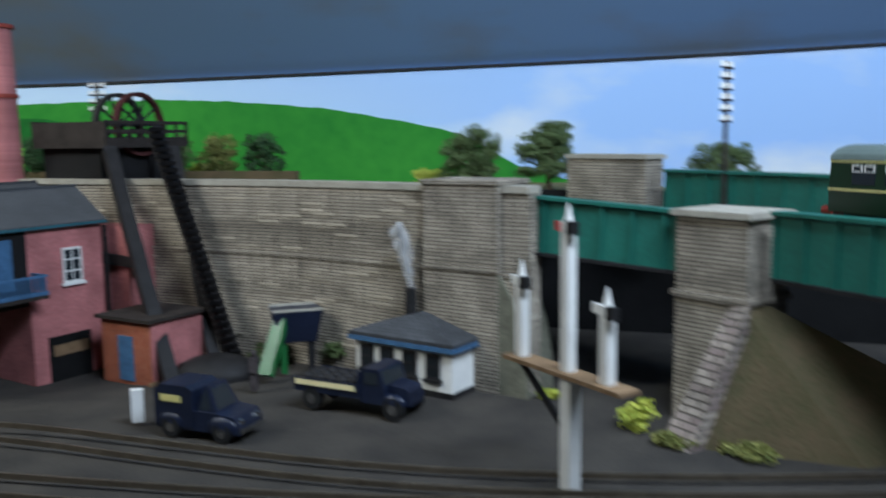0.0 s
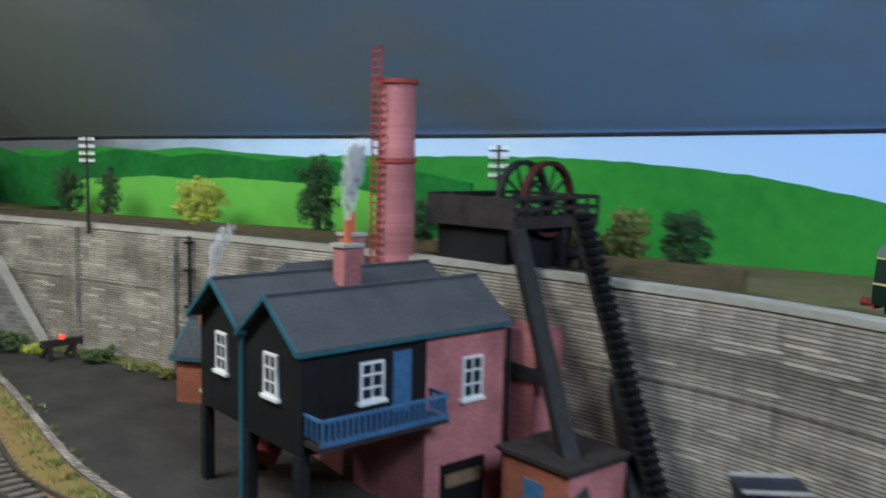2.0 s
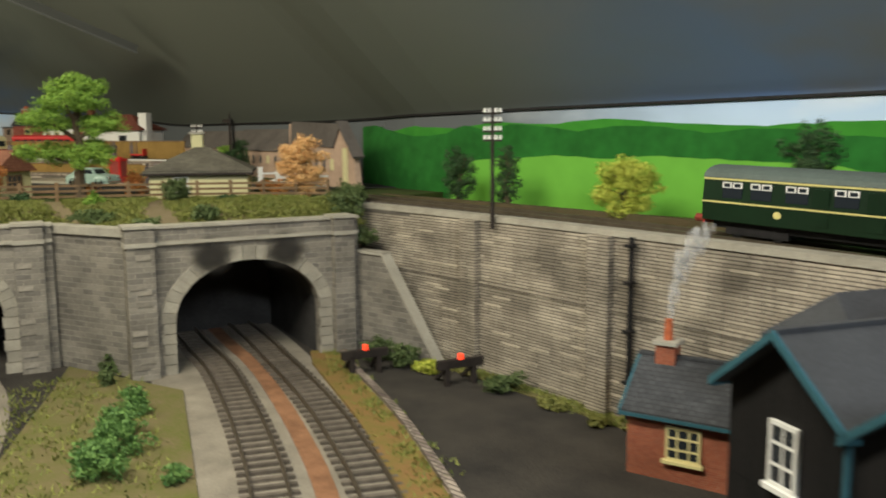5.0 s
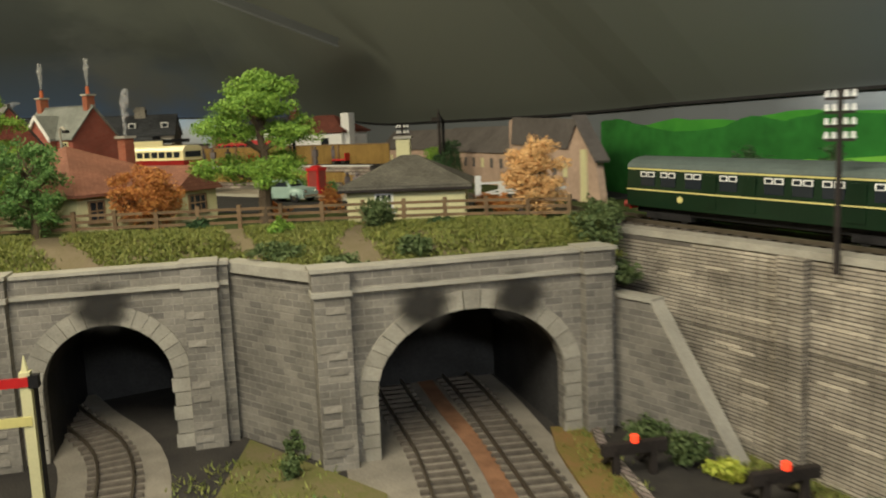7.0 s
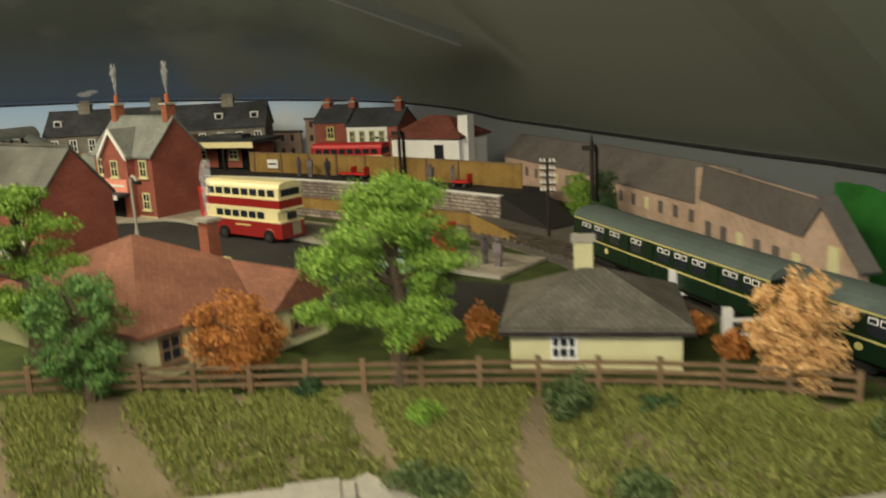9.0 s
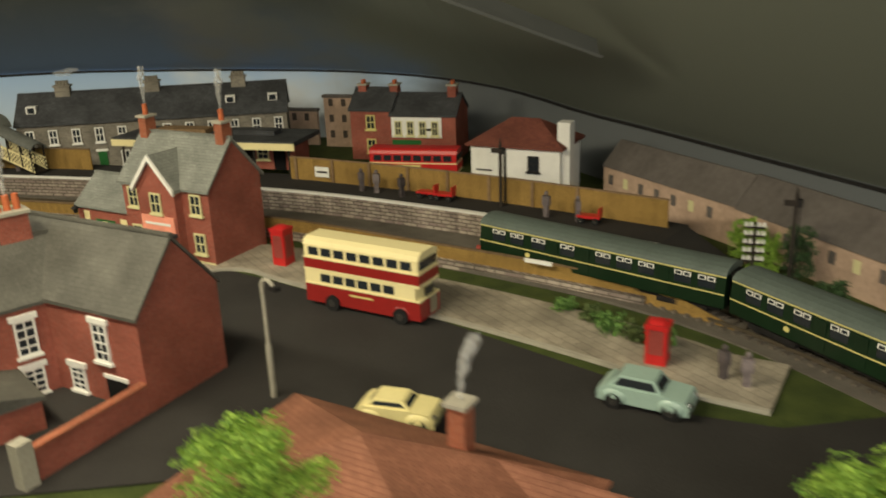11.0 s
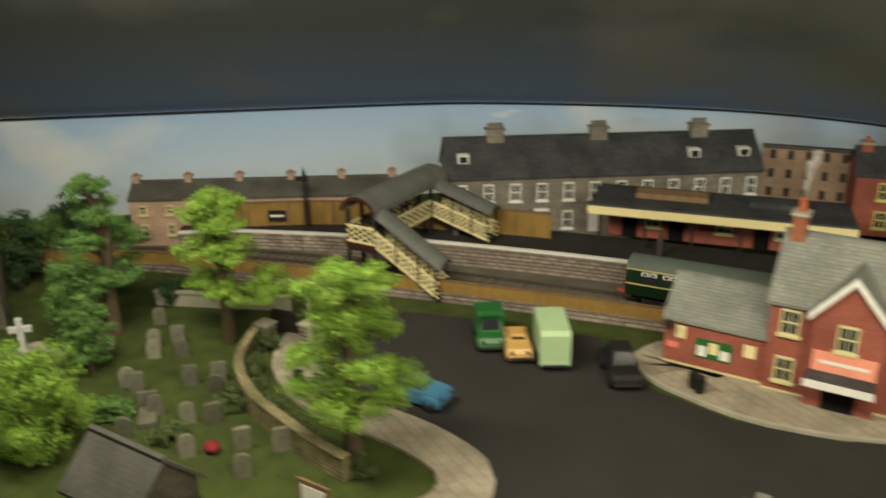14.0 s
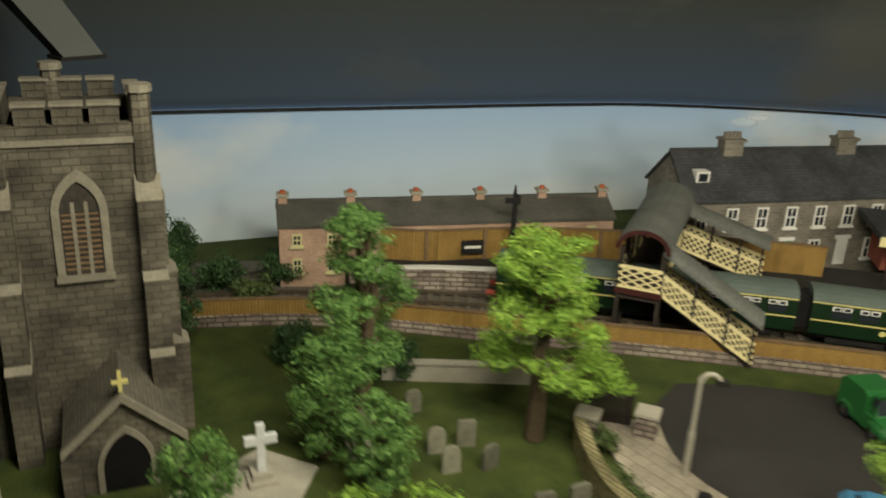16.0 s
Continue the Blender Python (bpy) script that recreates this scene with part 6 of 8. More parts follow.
part("canopy_fascia", Shape().box(1.95, -1.76, 1.6, 4.85, -1.7, 1.95), WHITE, st)
# station doorway: a near-black panel painted as the shade inside
part("door", Shape().box(2.7, -0.66, 0.0, 4.1, -0.6, 1.6), DARK, st)
part("plinth", Shape().box(-4.95, 0.22, 0.0, 0, 0.3, 0.2), CREAM, st, "cream painted plinth")
part("plinth", Shape().box(0, -0.06, 0.0, 1.9, 0.0, 0.2), CREAM, st, "cream painted plinth")
part("plinth", Shape().box(4.9, -0.06, 0.0, 7.0, 0.0, 0.2), CREAM, st, "cream painted plinth")
notice = part("notice_board", Shape().box(-3.3, 0.24, 0.75, -1.55, 0.3, 1.75), GREENVAN, st, "dark green notice board with pale posters")
for x0, x1, z0, z1, m_ in ((-3.2, -2.75, 0.85, 1.4, WHITE), (-2.65, -2.2, 1.05, 1.65, BUSCREAM), (-2.1, -1.65, 0.85, 1.35, WHITE)):
    part("poster", Shape().box(x0, 0.22, z0, x1, 0.24, z1), m_, notice)
for x, z, w, h, m_ in ((-4.1, 1.55, 0.5, 0.65, BUSCREAM), (-0.75, 1.3, 0.55, 0.65, BUSCREAM), (-4.45, 0.95, 0.6, 0.3, mat("pink_poster", (0.72, 0.2, 0.16), 0.6, 0.15))):
    part("poster", Shape().box(x - w / 2, 0.26, z, x + w / 2, 0.3, z + h), m_, st)
bracket = part("lamp_bracket", Shape().rod((-4.6, 0.3, 2.3), (-4.6, -0.15, 2.45), 0.04), BLACK, st, "black wall lamp on a bracket")
part("lantern", Shape().rod((-4.6, -0.15, 2.1), (-4.6, -0.15, 2.42), 0.11, 0.17), BLACK, bracket)
part("lantern_cap", Shape().rod((-4.6, -0.15, 2.42), (-4.6, -0.15, 2.62), 0.28, 0.04), BLACK, bracket)
chimney(st, 0.4, 2.3, 6.6, 0.6, 0.8, 1.6, ORANGE, 1)
chimney(st, 6.6, 2.3, 6.6, 0.6, 0.8, 1.6, ORANGE, 1)
for lx in (0.4, 6.6):
    wv = st.matrix_basis @ Vector((lx * S, 2.3 * S, 0))
    smoke_tuft(wv.x / S, wv.y / S, UP + 8.9, 2.4, 0.15, 0.35)

tb = thing("brick_terrace", "red brick end house with grey slate roof and white windows", "house", -99.5, 25.6, UP, 28.5)
gabled(tb, -1.6, 7.3, -2.25, 2.25, -0.1, 4.15, 6.75, BRICK, GREYSLATE, 0.12)


def surround(parent, x, y, z, w, h, rz=0):
    """White stone lintel and sill blocks of a sash window."""
    fr = window(parent, x, y, z, w, h, rz, WHITE, (1, 3))
    part("lintel", once(("lintel", w), lambda: Shape().box(-w / 2 - 0.14, -0.12, 0, w / 2 + 0.14, 0.02, 0.24).mesh("lintel")), WHITE, fr).matrix_basis = pose(0, 0, h * S)
    return fr


surround(tb, 5.1, -2.27, 1.9, 0.85, 1.7)
surround(tb, 3.3, -2.27, 0.2, 0.85, 1.1)
# alley shade is painted as a near-black panel on the wall
ar = part("alley_arch", Shape().box(5.0, -2.29, -0.1, 6.2, -2.2, 1.15), DARK, tb, "alley opening as a near-black panel of painted shade")
part("lintel", Shape().box(4.9, -2.32, 1.15, 6.3, -2.2, 1.32), WHITE, ar)
yw = thing("yard_wall", "low red brick back-yard wall with stone coping", "wall", -99.5, 25.6, UP, 28.5)
part("wall_face", Shape().box(7.0, -7.5, -0.1, 7.28, -2.25, 1.25), BRICK, yw)
part("coping", Shape().box(6.94, -7.5, 1.25, 7.34, -2.25, 1.36), ORANGE, yw)
part("gate_post", Shape().box(6.9, -8.1, -0.1, 7.45, -7.5, 1.8), CONCRETE, yw, "pale stone gate post")
tb2 = thing("brick_terrace", "red brick terrace wing with tall capped chimneys and slate roof", "house", -99.0, 25.8, UP, -80.5)
gabled(tb2, 0.2, 6.2, -2.05, 2.05, -0.1, 4.05, 6.2, BRICK, GREYSLATE, 0.1)
part("party_wall", Shape().across([(-2.2, 3.5), (2.2, 3.5), (2.2, 4.2), (0, 6.6), (-2.2, 4.2)], 6.25, 6.6), BRICK, tb2)
part("party_coping", Shape().across([(-2.3, 4.1), (0, 6.6), (2.3, 4.1), (2.3, 4.25), (0, 6.76), (-2.3, 4.25)], 6.18, 6.66), ORANGE, tb2)
for x in (2.6, 4.6):
    surround(tb2, x, 2.07, 1.9, 0.85, 1.6, 180)
    surround(tb2, x, 2.07, 0.1, 0.85, 1.2, 180)
part("outhouse", Shape().box(3.3, 2.05, -0.1, 6.1, 5.2, 1.3), BRICK, tb2)
part("outhouse_roof", Shape().along([(3.15, 1.3), (6.25, 1.3), (6.25, 1.45), (4.7, 1.85), (3.15, 1.45)], 2.05, 5.35), GREYSLATE, tb2)
chimney(tb2, 1.7, -0.3, 5.4, 1.3, 0.9, 2.0, BRICK, 3)
chimney(tb2, 6.45, -0.1, 5.6, 0.9, 1.2, 2.0, BRICK, 3, 0.9)
tb3 = thing("brick_terrace", "lower red brick cottages with grey slate roof and twin terracotta pots", "house", -99.0, 25.8, UP, -80.5)
gabled(tb3, 6.7, 17.5, -4.4, 1.6, -0.1, 3.2, 5.4, BRICK, SLATE, 0.1)
chimney(tb3, 12.3, -2.6, 4.6, 0.9, 1.3, 1.7, BRICK, 2, 0.9)
for x in (8.4, 10.6, 13.6, 15.6):
    surround(tb3, x, 1.62, 1.6, 0.8, 1.3, 180)
for lx, ly, lz in ((1.7, -0.3, 8.1), (6.45, -0.1, 8.6), (12.3, -2.6, 7.3)):
    wv = tb2.matrix_basis @ Vector((lx * S, ly * S, 0))
    smoke_tuft(wv.x / S, wv.y / S, UP + lz, 2.7, 0.25, 0.42)

gt = thing("stone_terrace", "grey stone terrace with slate roof, white window surrounds and coloured doors", "terrace", -138.3, 28.95, UP, 65)
gabled(gt, 0, 22.3, 0.2, 5.0, -0.2, 4.7, 6.85, GREYSTONE, SLATE, 0.15)
for i in range(12):
    window(gt, 1.0 + i * 1.87, 0.18, 3.0, 0.72, 1.25, 0, WHITE, (1, 1))
    if i < 8:
        if i % 2:
            dr = part("door", Shape().box(1.0 + i * 1.87 - 0.35, 0.1, 0.6, 1.0 + i * 1.87 + 0.35, 0.22, 2.2), (RED, GREENVAN, WHITE, BLUE)[i // 2], gt, "coloured front door with white arch")
            part("arch", Shape().box(1.0 + i * 1.87 - 0.5, 0.08, 2.2, 1.0 + i * 1.87 + 0.5, 0.2, 2.4), WHITE, dr)
        else:
            window(gt, 1.0 + i * 1.87, 0.18, 0.9, 0.72, 1.3, 0, WHITE, (1, 1))
part("shop_front", Shape().box(15.6, -0.05, 0.4, 22.2, 0.24, 2.4), GREENVAN, gt, "green shop front")
part("fascia_lettering", Shape().box(16, -0.08, 2.1, 21.8, -0.05, 2.3), WHITE, gt)
for x in (3.6, 11.0, 18.3):
    for pot in chimney(gt, x, 2.6, 6.3, 1.2, 0.8, 1.2, GREYSTONE, 4, 0.4).children:
        pot.data.materials[0] = GREYSTONE
for x in (1.2, 17.6, 21.2):
    dm = part("dormer", Shape().box(x - 0.4, 0.95, 5.5, x + 0.4, 1.9, 6.15), WHITE, gt)
    part("pane", Shape().box(x - 0.28, 0.92, 5.6, x + 0.28, 0.95, 6.05), PANE, dm)
ts = solid("chimney_smoke", Shape().blob(0, 0, 0, 0.9, 0.3, 0.3).blob(0.8, 0, 0.25, 0.7, 0.2, 0.2), COTTON, "dark smoke wisp over the terrace", "smoke", smooth=True)
at(ts, -138.6, 33.4, 16.7, 60)
bt = thing("brick_row", "low pale orange brick terrace with slate roof and five chimneys", "terrace", -149.2, 9.9, UP, 64)
gabled(bt, 0, 18.4, 0.2, 3.4, -0.2, 3.3, 4.1, PALEBRICK, GREYSLATE, 0.1)
for i in range(6):
    chimney(bt, 0.25 + i * 3.58, 1.8, 3.85, 0.45, 0.45, 0.7, PALEBRICK, 1, 0.2)
for i in range(10):
    window(bt, 0.9 + i * 1.8, 0.18, 2.3, 0.5, 0.65, 0, CREAM, (1, 1))
    window(bt, 0.9 + i * 1.8, 0.18, 0.8, 0.5, 0.8, 0, CREAM, (1, 1))

can = thing("platform_shelter", "brick platform building with long dark canopy and cream valance", "station building", -130.9, 35.7, PZ, 41)
part("wall", Shape().box(0.8, 1.4, 0, 14.6, 3.8, 2.2), BRICK, can)
part("canopy", Shape().box(-0.2, -0.9, 2.4, 15.6, 4.0, 2.75), SLATE, can)
part("valance", Shape().box(-0.25, -0.98, 2.1, 15.65, -0.9, 2.62), BUSCREAM, can)
part("roof_light", Shape().box(2.5, 1.2, 2.75, 7.0, 2.6, 3.1), TIMBER, can)
part("roof_light", Shape().box(9.5, 1.2, 2.75, 13.0, 2.6, 3.1), SLATE, can)
for i in range(6):
    part("post", Shape().rod((0.5 + i * 2.9, -0.6, 0), (0.5 + i * 2.9, -0.6, 2.4), 0.09), BROWNIRON, can)
# shelter doorways are flat panels coloured near-black for their inner shade
for x in (2.2, 5.2, 10.5, 13.2):
    part("doorway", Shape().box(x - 0.5, 1.33, 0, x + 0.5, 1.42, 1.7), DARK, can)
for x in (3.7, 8.2, 11.8):
    window(can, x, 1.38, 0.8, 1.0, 0.9, 0, CREAM, (1, 1))

# footbridge
fbp = Vector((-134.6, 20.7))
fb = thing("footbridge", "covered station footbridge with dark curved roof and cream lattice sides", "footbridge", fbp.x, fbp.y, UP, 30)


def lattice(parent, p0, p1, h, n):
    """Cream lattice panel between two points, of height h."""
    p0, p1 = Vector(p0), Vector(p1)
    s = Shape()
    up = Vector((0, 0, h))
    for i in range(n):
        a, b = p0 + (p1 - p0) * i / n, p0 + (p1 - p0) * (i + 1) / n
        for k in range(3):
            u0, u1 = up * k / 3, up * (k + 1) / 3
            s.beam(a + u0, b + u1, 0.05, 0.07).beam(b + u0, a + u1, 0.05, 0.07)
    s.beam(p0, p1, 0.08, 0.14).beam(p0 + up, p1 + up, 0.08, 0.14)
    part("lattice", s, BUSCREAM, parent, "cream lattice panel")
    part("panel_backing", Shape().add([p0, p1, p1 + up, p0 + up, p0 + Vector((0, 0.03, 0)), p1 + Vector((0, 0.03, 0)), p1 + up + Vector((0, 0.03, 0)), p0 + up + Vector((0, 0.03, 0))], [(0, 1, 2, 3), (7, 6, 5, 4)]), BROWNIRON, parent)


def tunnel_roof(parent, p0, p1, w, rise):
    """A barrel roof from p0 to p1, its sheet rippled along its length."""
    p0, p1 = Vector(p0), Vector(p1)
    u = (p1 - p0).cross(Vector((0, 0, 1))).normalized()
    up, n = Vector((0, 0, 1)), 10
    rows_, steps = [], max(8, int((p1 - p0).length / 0.16))
    for k in range(steps + 1):
        c, g = p0 + (p1 - p0) * k / steps, 0.03 * (k % 2)
        outer = [(-(w / 2 + g) * math.cos(math.pi * i / n), (rise + g) * math.sin(math.pi * i / n)) for i in range(n + 1)]
        inner = [(x * 0.92, z * 0.9 - 0.02) for x, z in outer[::-1]]
        rows_ += [c + u * x + up * z for x, z in outer + inner]
    m = 2 * n + 2
    f = [tuple(range(m))[::-1], tuple(range(steps * m, steps * m + m))]
    f += [(k * m + i, k * m + (i + 1) % m, (k + 1) * m + (i + 1) % m, (k + 1) * m + i) for k in range(steps) for i in range(m)]
    part("roof", Shape().add(rows_, f), CORRUGATED, parent, "dark curved corrugated roof")


SPAN, DECK, SPRING = 8.2, 2.9, 4.85
part("deck", Shape().box(-1.0, 0, DECK - 0.2, 1.0, SPAN, DECK), BROWNIRON, fb)
lattice(fb, (-1.0, 0, DECK), (-1.0, SPAN, DECK), 1.0, 12)
lattice(fb, (1.0, 1.3, DECK), (1.0, SPAN - 1.5, DECK), 1.0, 9)
lattice(fb, (-1.0, -0.05, DECK), (1.0, -0.05, DECK), 1.0, 3)
part("front_beam", Shape().box(-1.1, -0.12, DECK - 0.35, 1.1, 0.02, DECK - 0.05), DULLRED, fb)
tunnel_roof(fb, (0, -0.3, SPRING), (0, SPAN + 0.3, SPRING), 2.5, 1.0)
rim = [(1.25 * math.cos(math.pi * i / 10), SPRING + 1.0 * math.sin(math.pi * i / 10)) for i in range(11)]
part("arch_rim", Shape().along(rim + [(x * 0.86, SPRING + (z - SPRING) * 0.82 - 0.03) for x, z in rim[::-1]], -0.36, -0.3), DULLRED, fb, "dull red arch trim")
for x in (-0.95, 0.95):
    for y in (0.05, 1.5, SPAN - 1.5, SPAN):
        part("column", Shape().box(x - 0.1, y - 0.1, -0.1, x + 0.1, y + 0.1, SPRING), BROWNIRON, fb)
    for y in (3.2, 4.8):
        part("post", Shape().box(x - 0.06, y - 0.06, DECK, x + 0.06, y + 0.06, SPRING), BROWNIRON, fb)
part("stringer", Shape().box(-1.0, 0.0, DECK - 0.6, 1.0, 0.1, DECK - 0.35), BROWNIRON, fb)
for y, xe, ze in ((0.6, 5.4, 0.2), (SPAN - 0.7, 5.2, 1.6)):
    for yy in (y - 0.6, y + 0.6):
        lattice(fb, (1.0, yy, DECK - 0.1), (xe, yy, ze + 0.1), 0.95, 12)
    part("stair", Shape().beam((1.0, y, DECK - 0.15), (xe, y, ze), 1.2, 0.2), BROWNIRON, fb)
    tunnel_roof(fb, (0.9, y, SPRING - 0.1), (xe + 0.2, y, ze + 1.85), 1.45, 0.5)
    for k_ in (0.35, 0.7, 0.97):
        xx, zz = 1.0 + (xe - 1.0) * k_, DECK + (ze - DECK) * k_
        for yy in (y - 0.62, y + 0.62):
            part("post", Shape().box(xx - 0.05, yy - 0.05, zz, xx + 0.05, yy + 0.05, zz + 1.95), BROWNIRON, fb)

# houses beyond the platform
wh = thing("white_house", "white rendered house with plum tile hipped roof and white chimney", "house", -108.8, 54.6, UP, 31)
hipped(wh, 0, 6.6, 0, 4.5, 0, 4.2, 5.9, WHITE, DARKTILE, 0.3)
part("chimney", Shape().box(6.2, 0.6, 0, 7.1, 1.6, 6.0), WHITE, wh)
window(wh, 4.7, -0.02, 2.6, 0.8, 1.1, 0, BLACK, (1, 1))
part("lettering", Shape().box(0.4, -0.03, 2.4, 1.6, -0.005, 2.52), BLACK, wh)
sh = thing("corner_shops", "red brick corner shops with white upper front and green shopfront", "shop", -121.4, 55.2, UP + 0.7, 42)
gabled(sh, -3.6, 0, 0.2, 4.4, 0, 4.2, 5.6, BRICK, SLATE, 0.15)
gabled(sh, 0, 5.6, 0, 4.2, 0, 3.8, 5.2, BRICK, SLATE, 0.12)
part("white_front", Shape().box(0.1, -0.08, 2.0, 4.4, 0.02, 3.7), WHITE, sh)
for i in range(4):
    window(sh, 0.7 + i * 1.05, -0.1, 2.2, 0.6, 1.2, 0, CREAM, (1, 1))
part("shop_front", Shape().box(0.1, -0.06, 0.1, 2.6, 0.02, 1.8), GREENVAN, sh, "green shopfront")
part("lettering", Shape().box(2.6, -0.12, 2.6, 3.6, -0.09, 2.8), BLACK, sh)
for x, y in ((-3.0, 2.3), (-0.2, 2.3), (4.9, 2.1)):
    chimney(sh, x, y, 4.8, 0.7, 0.9, 1.2, BRICK, 2, 0.35)
for z in (0.6, 2.6):
    window(sh, -1.8, 0.18, z, 0.8, 1.2, 0, LINE, (1, 1))
for x, w_, h_, d_ in ((0, 7, 4.6, 0), (7, 5, 3.8, 0.6), (-8, 7, 3.2, 0.4)):
    f_ = thing("low_relief_building", "brown printed low-relief warehouse on the backscene", "building", -133.8, 55.0, UP, 40, "low-relief buildings")
    part("wall", Shape().box(x, d_, -0.2, x + w_, d_ + 0.4, h_), FLATBROWN, f_)
    part("roof", Shape().box(x - 0.1, d_ - 0.1, h_, x + w_ + 0.1, d_ + 0.5, h_ + 0.25), FLATROOF, f_)
    for i in range(int(w_ / 1.3)):
        for j in range(int(h_ / 1.5)):
            part("window", Shape().box(x + 0.5 + i * 1.3, d_ - 0.02, 0.8 + j * 1.5, x + 0.95 + i * 1.3, d_ + 0.02, 1.5 + j * 1.5), PRINTED, f_)
for (x0, y0), (x1, y1), eave_, top_ in (((-103.5, 62.4), (-91, 61.2), 2.4, 4.1), ((-91, 61.2), (-75.5, 58.4), 2.3, 4.2)):
    L_ = math.hypot(x1 - x0, y1 - y0)
    f_ = thing("low_relief_row", "brown printed low-relief row with grey slate roof", "building", x0, y0, UP, math.degrees(math.atan2(y1 - y0, x1 - x0)), "low-relief buildings")
    part("wall", Shape().box(0, 0, -0.2, L_, 0.5, eave_), FLATBROWN, f_)
    part("roof", Shape().across([(-0.15, eave_), (0.55, eave_), (1.6, top_), (1.45, top_)], 0, L_), FLATROOF, f_)
    for i in range(int(L_ / 1.6)):
        part("window", Shape().box(0.6 + i * 1.6, -0.03, 1.2, 1.05 + i * 1.6, 0.01, 1.9), (FLATROOF, CREAM)[i % 4 == 1], f_)
gb = thing("low_relief_gable", "tall brown printed gable end beside the railway", "building", -75.6, 57.2, UP, -16, "low-relief buildings")
part("wall", Shape().along([(0, -0.2), (13.4, -0.2), (12.8, 2.2), (10.8, 4.4), (1.0, 4.7), (0, 4.5)], 0, 0.4), FLATBROWN, gb)
part("roof", Shape().along([(0.6, 3.0), (9.4, 2.8), (10.8, 4.45), (1.0, 4.75)], -0.12, -0.02), FLATROOF, gb)
for i in range(6):
    part("window", Shape().box(1.2 + i * 1.5, -0.05, 1.2, 1.7 + i * 1.5, 0.0, 2.0), (FLATROOF, CREAM)[i % 3 == 2], gb)
part("roof_edge", Shape().beam((10.6, 0.1, 4.6), (13.4, 0.1, 2.2), 0.8, 0.18), FLATROOF, gb)
part("pilaster", Shape().box(11.2, -0.15, 0, 11.8, 0, 2.8), CREAM, gb)

lc = thing("cottage", "small slate-roofed stone cottage with one terracotta chimney pot", "cottage", -122.5, -5.6, UP, 75)
gabled(lc, -3.2, 1.6, -1.8, 1.8, -0.1, 2.2, 3.6, CHURCH, SLATE, 0.15)
chimney(lc, 1.2, 0.0, 2.9, 0.8, 0.7, 1.9, CREAM, 1, 1.0)
smoke_tuft(-122.2, -4.4, UP + 5.8, 2.4, 0.2, 0.4)

# church
ch = thing("church", "grey stone church tower with battlements, buttresses, belfry window and gabled porch", "church", -140.3, -2.05, UP, 74)
TW = 2.3  # half width of the tower
part("tower", Shape().box(-TW, 0, -0.2, TW, 5, 11.3), CHURCH, ch)
part("string_course", Shape().box(-TW - 0.1, -0.1, 11.1, TW + 0.1, 5.1, 11.3), CHURCHTRIM, ch)
for x0, y0, x1, y1 in ((-TW, -0.05, TW, 0.35), (-TW, 4.65, TW, 5.05), (-TW - 0.05, 0, -TW + 0.35, 5), (TW - 0.35, 0, TW + 0.05, 5)):
    part("parapet", Shape().box(x0, y0, 11.3, x1, y1, 11.75), CHURCH, ch)
merlon = Shape().box(-0.45, -0.22, 0, 0.45, 0.22, 0.6).mesh("merlon")
mcap = Shape().box(-0.5, -0.27, 0.6, 0.5, 0.27, 0.7).mesh("merlon_cap")
for y in (0.15, 4.85):
    for x in (-1.05, 0.05, 1.15):
        at(part("merlon", merlon, CHURCH, ch), x, y, 11.75)
        at(part("merlon_cap", mcap, CHURCHTRIM, ch), x, y, 11.75)
for x in (-TW + 0.15, TW - 0.15):
    for y in (1.4, 2.5, 3.6):
        at(part("merlon", merlon, CHURCH, ch), x, y, 11.75, 90)
        at(part("merlon_cap", mcap, CHURCHTRIM, ch), x, y, 11.75, 90)
for x, y in ((-TW + 0.05, 0.1), (TW - 0.05, 0.1), (-0.5, 4.9)):
    pn = part("pinnacle", Shape().rod((x, y, 9.8), (x, y, 12.75), 0.38, 0.34, 8), CHURCH, ch)
    part("cap", Shape().rod((x, y, 12.75), (x, y, 13.0), 0.43, 0.4, 8), CHURCHTRIM, pn)
for x in (-TW, TW):
    for z0, z1, d_ in ((-0.2, 3.6, 1.0), (3.6, 6.4, 0.75), (6.4, 9.2, 0.5)):
        s_ = 1 if x > 0 else -1
        bu = part("buttress", Shape().box(x - 0.4, -d_, z0, x + 0.4, 0.3, z1), CHURCH, ch)
        part("weathering", Shape().add([(x - 0.42, -d_ - 0.02, z1), (x + 0.42, -d_ - 0.02, z1), (x + 0.42, 0, z1), (x - 0.42, 0, z1), (x - 0.42, 0, z1 + 0.8), (x + 0.42, 0, z1 + 0.8)], [(0, 1, 5, 4), (0, 4, 3), (1, 2, 5), (3, 4, 5, 2), (0, 3, 2, 1)]), CHURCHTRIM, bu)
        side = part("side_buttress", Shape().box(min(x, x + s_ * d_), -0.1, z0, max(x, x + s_ * d_), 0.75, z1), CHURCH, ch)
        part("weathering", Shape().add([(x, -0.12, z1), (x, 0.77, z1), (x + s_ * (d_ + 0.02), 0.77, z1), (x + s_ * (d_ + 0.02), -0.12, z1), (x, -0.12, z1 + 0.8), (x, 0.77, z1 + 0.8)], [(0, 1, 2, 3), (0, 3, 4), (1, 5, 2), (3, 2, 5, 4), (0, 4, 5, 1)]), CHURCHTRIM, side)


def pointed(w, h, n=8):
    """Half outline of a pointed arch as (x, z) points from left foot over the point to the right foot."""
    sp = h - w * 0.87
    r = [(-w / 2, 0), (-w / 2, sp)] + [(w / 2 - w * math.cos(math.radians(60 * i / n)), sp + w * math.sin(math.radians(60 * i / n))) for i in range(1, n + 1)]
    return r + [(-x, z) for x, z in r[::-1][1:]]


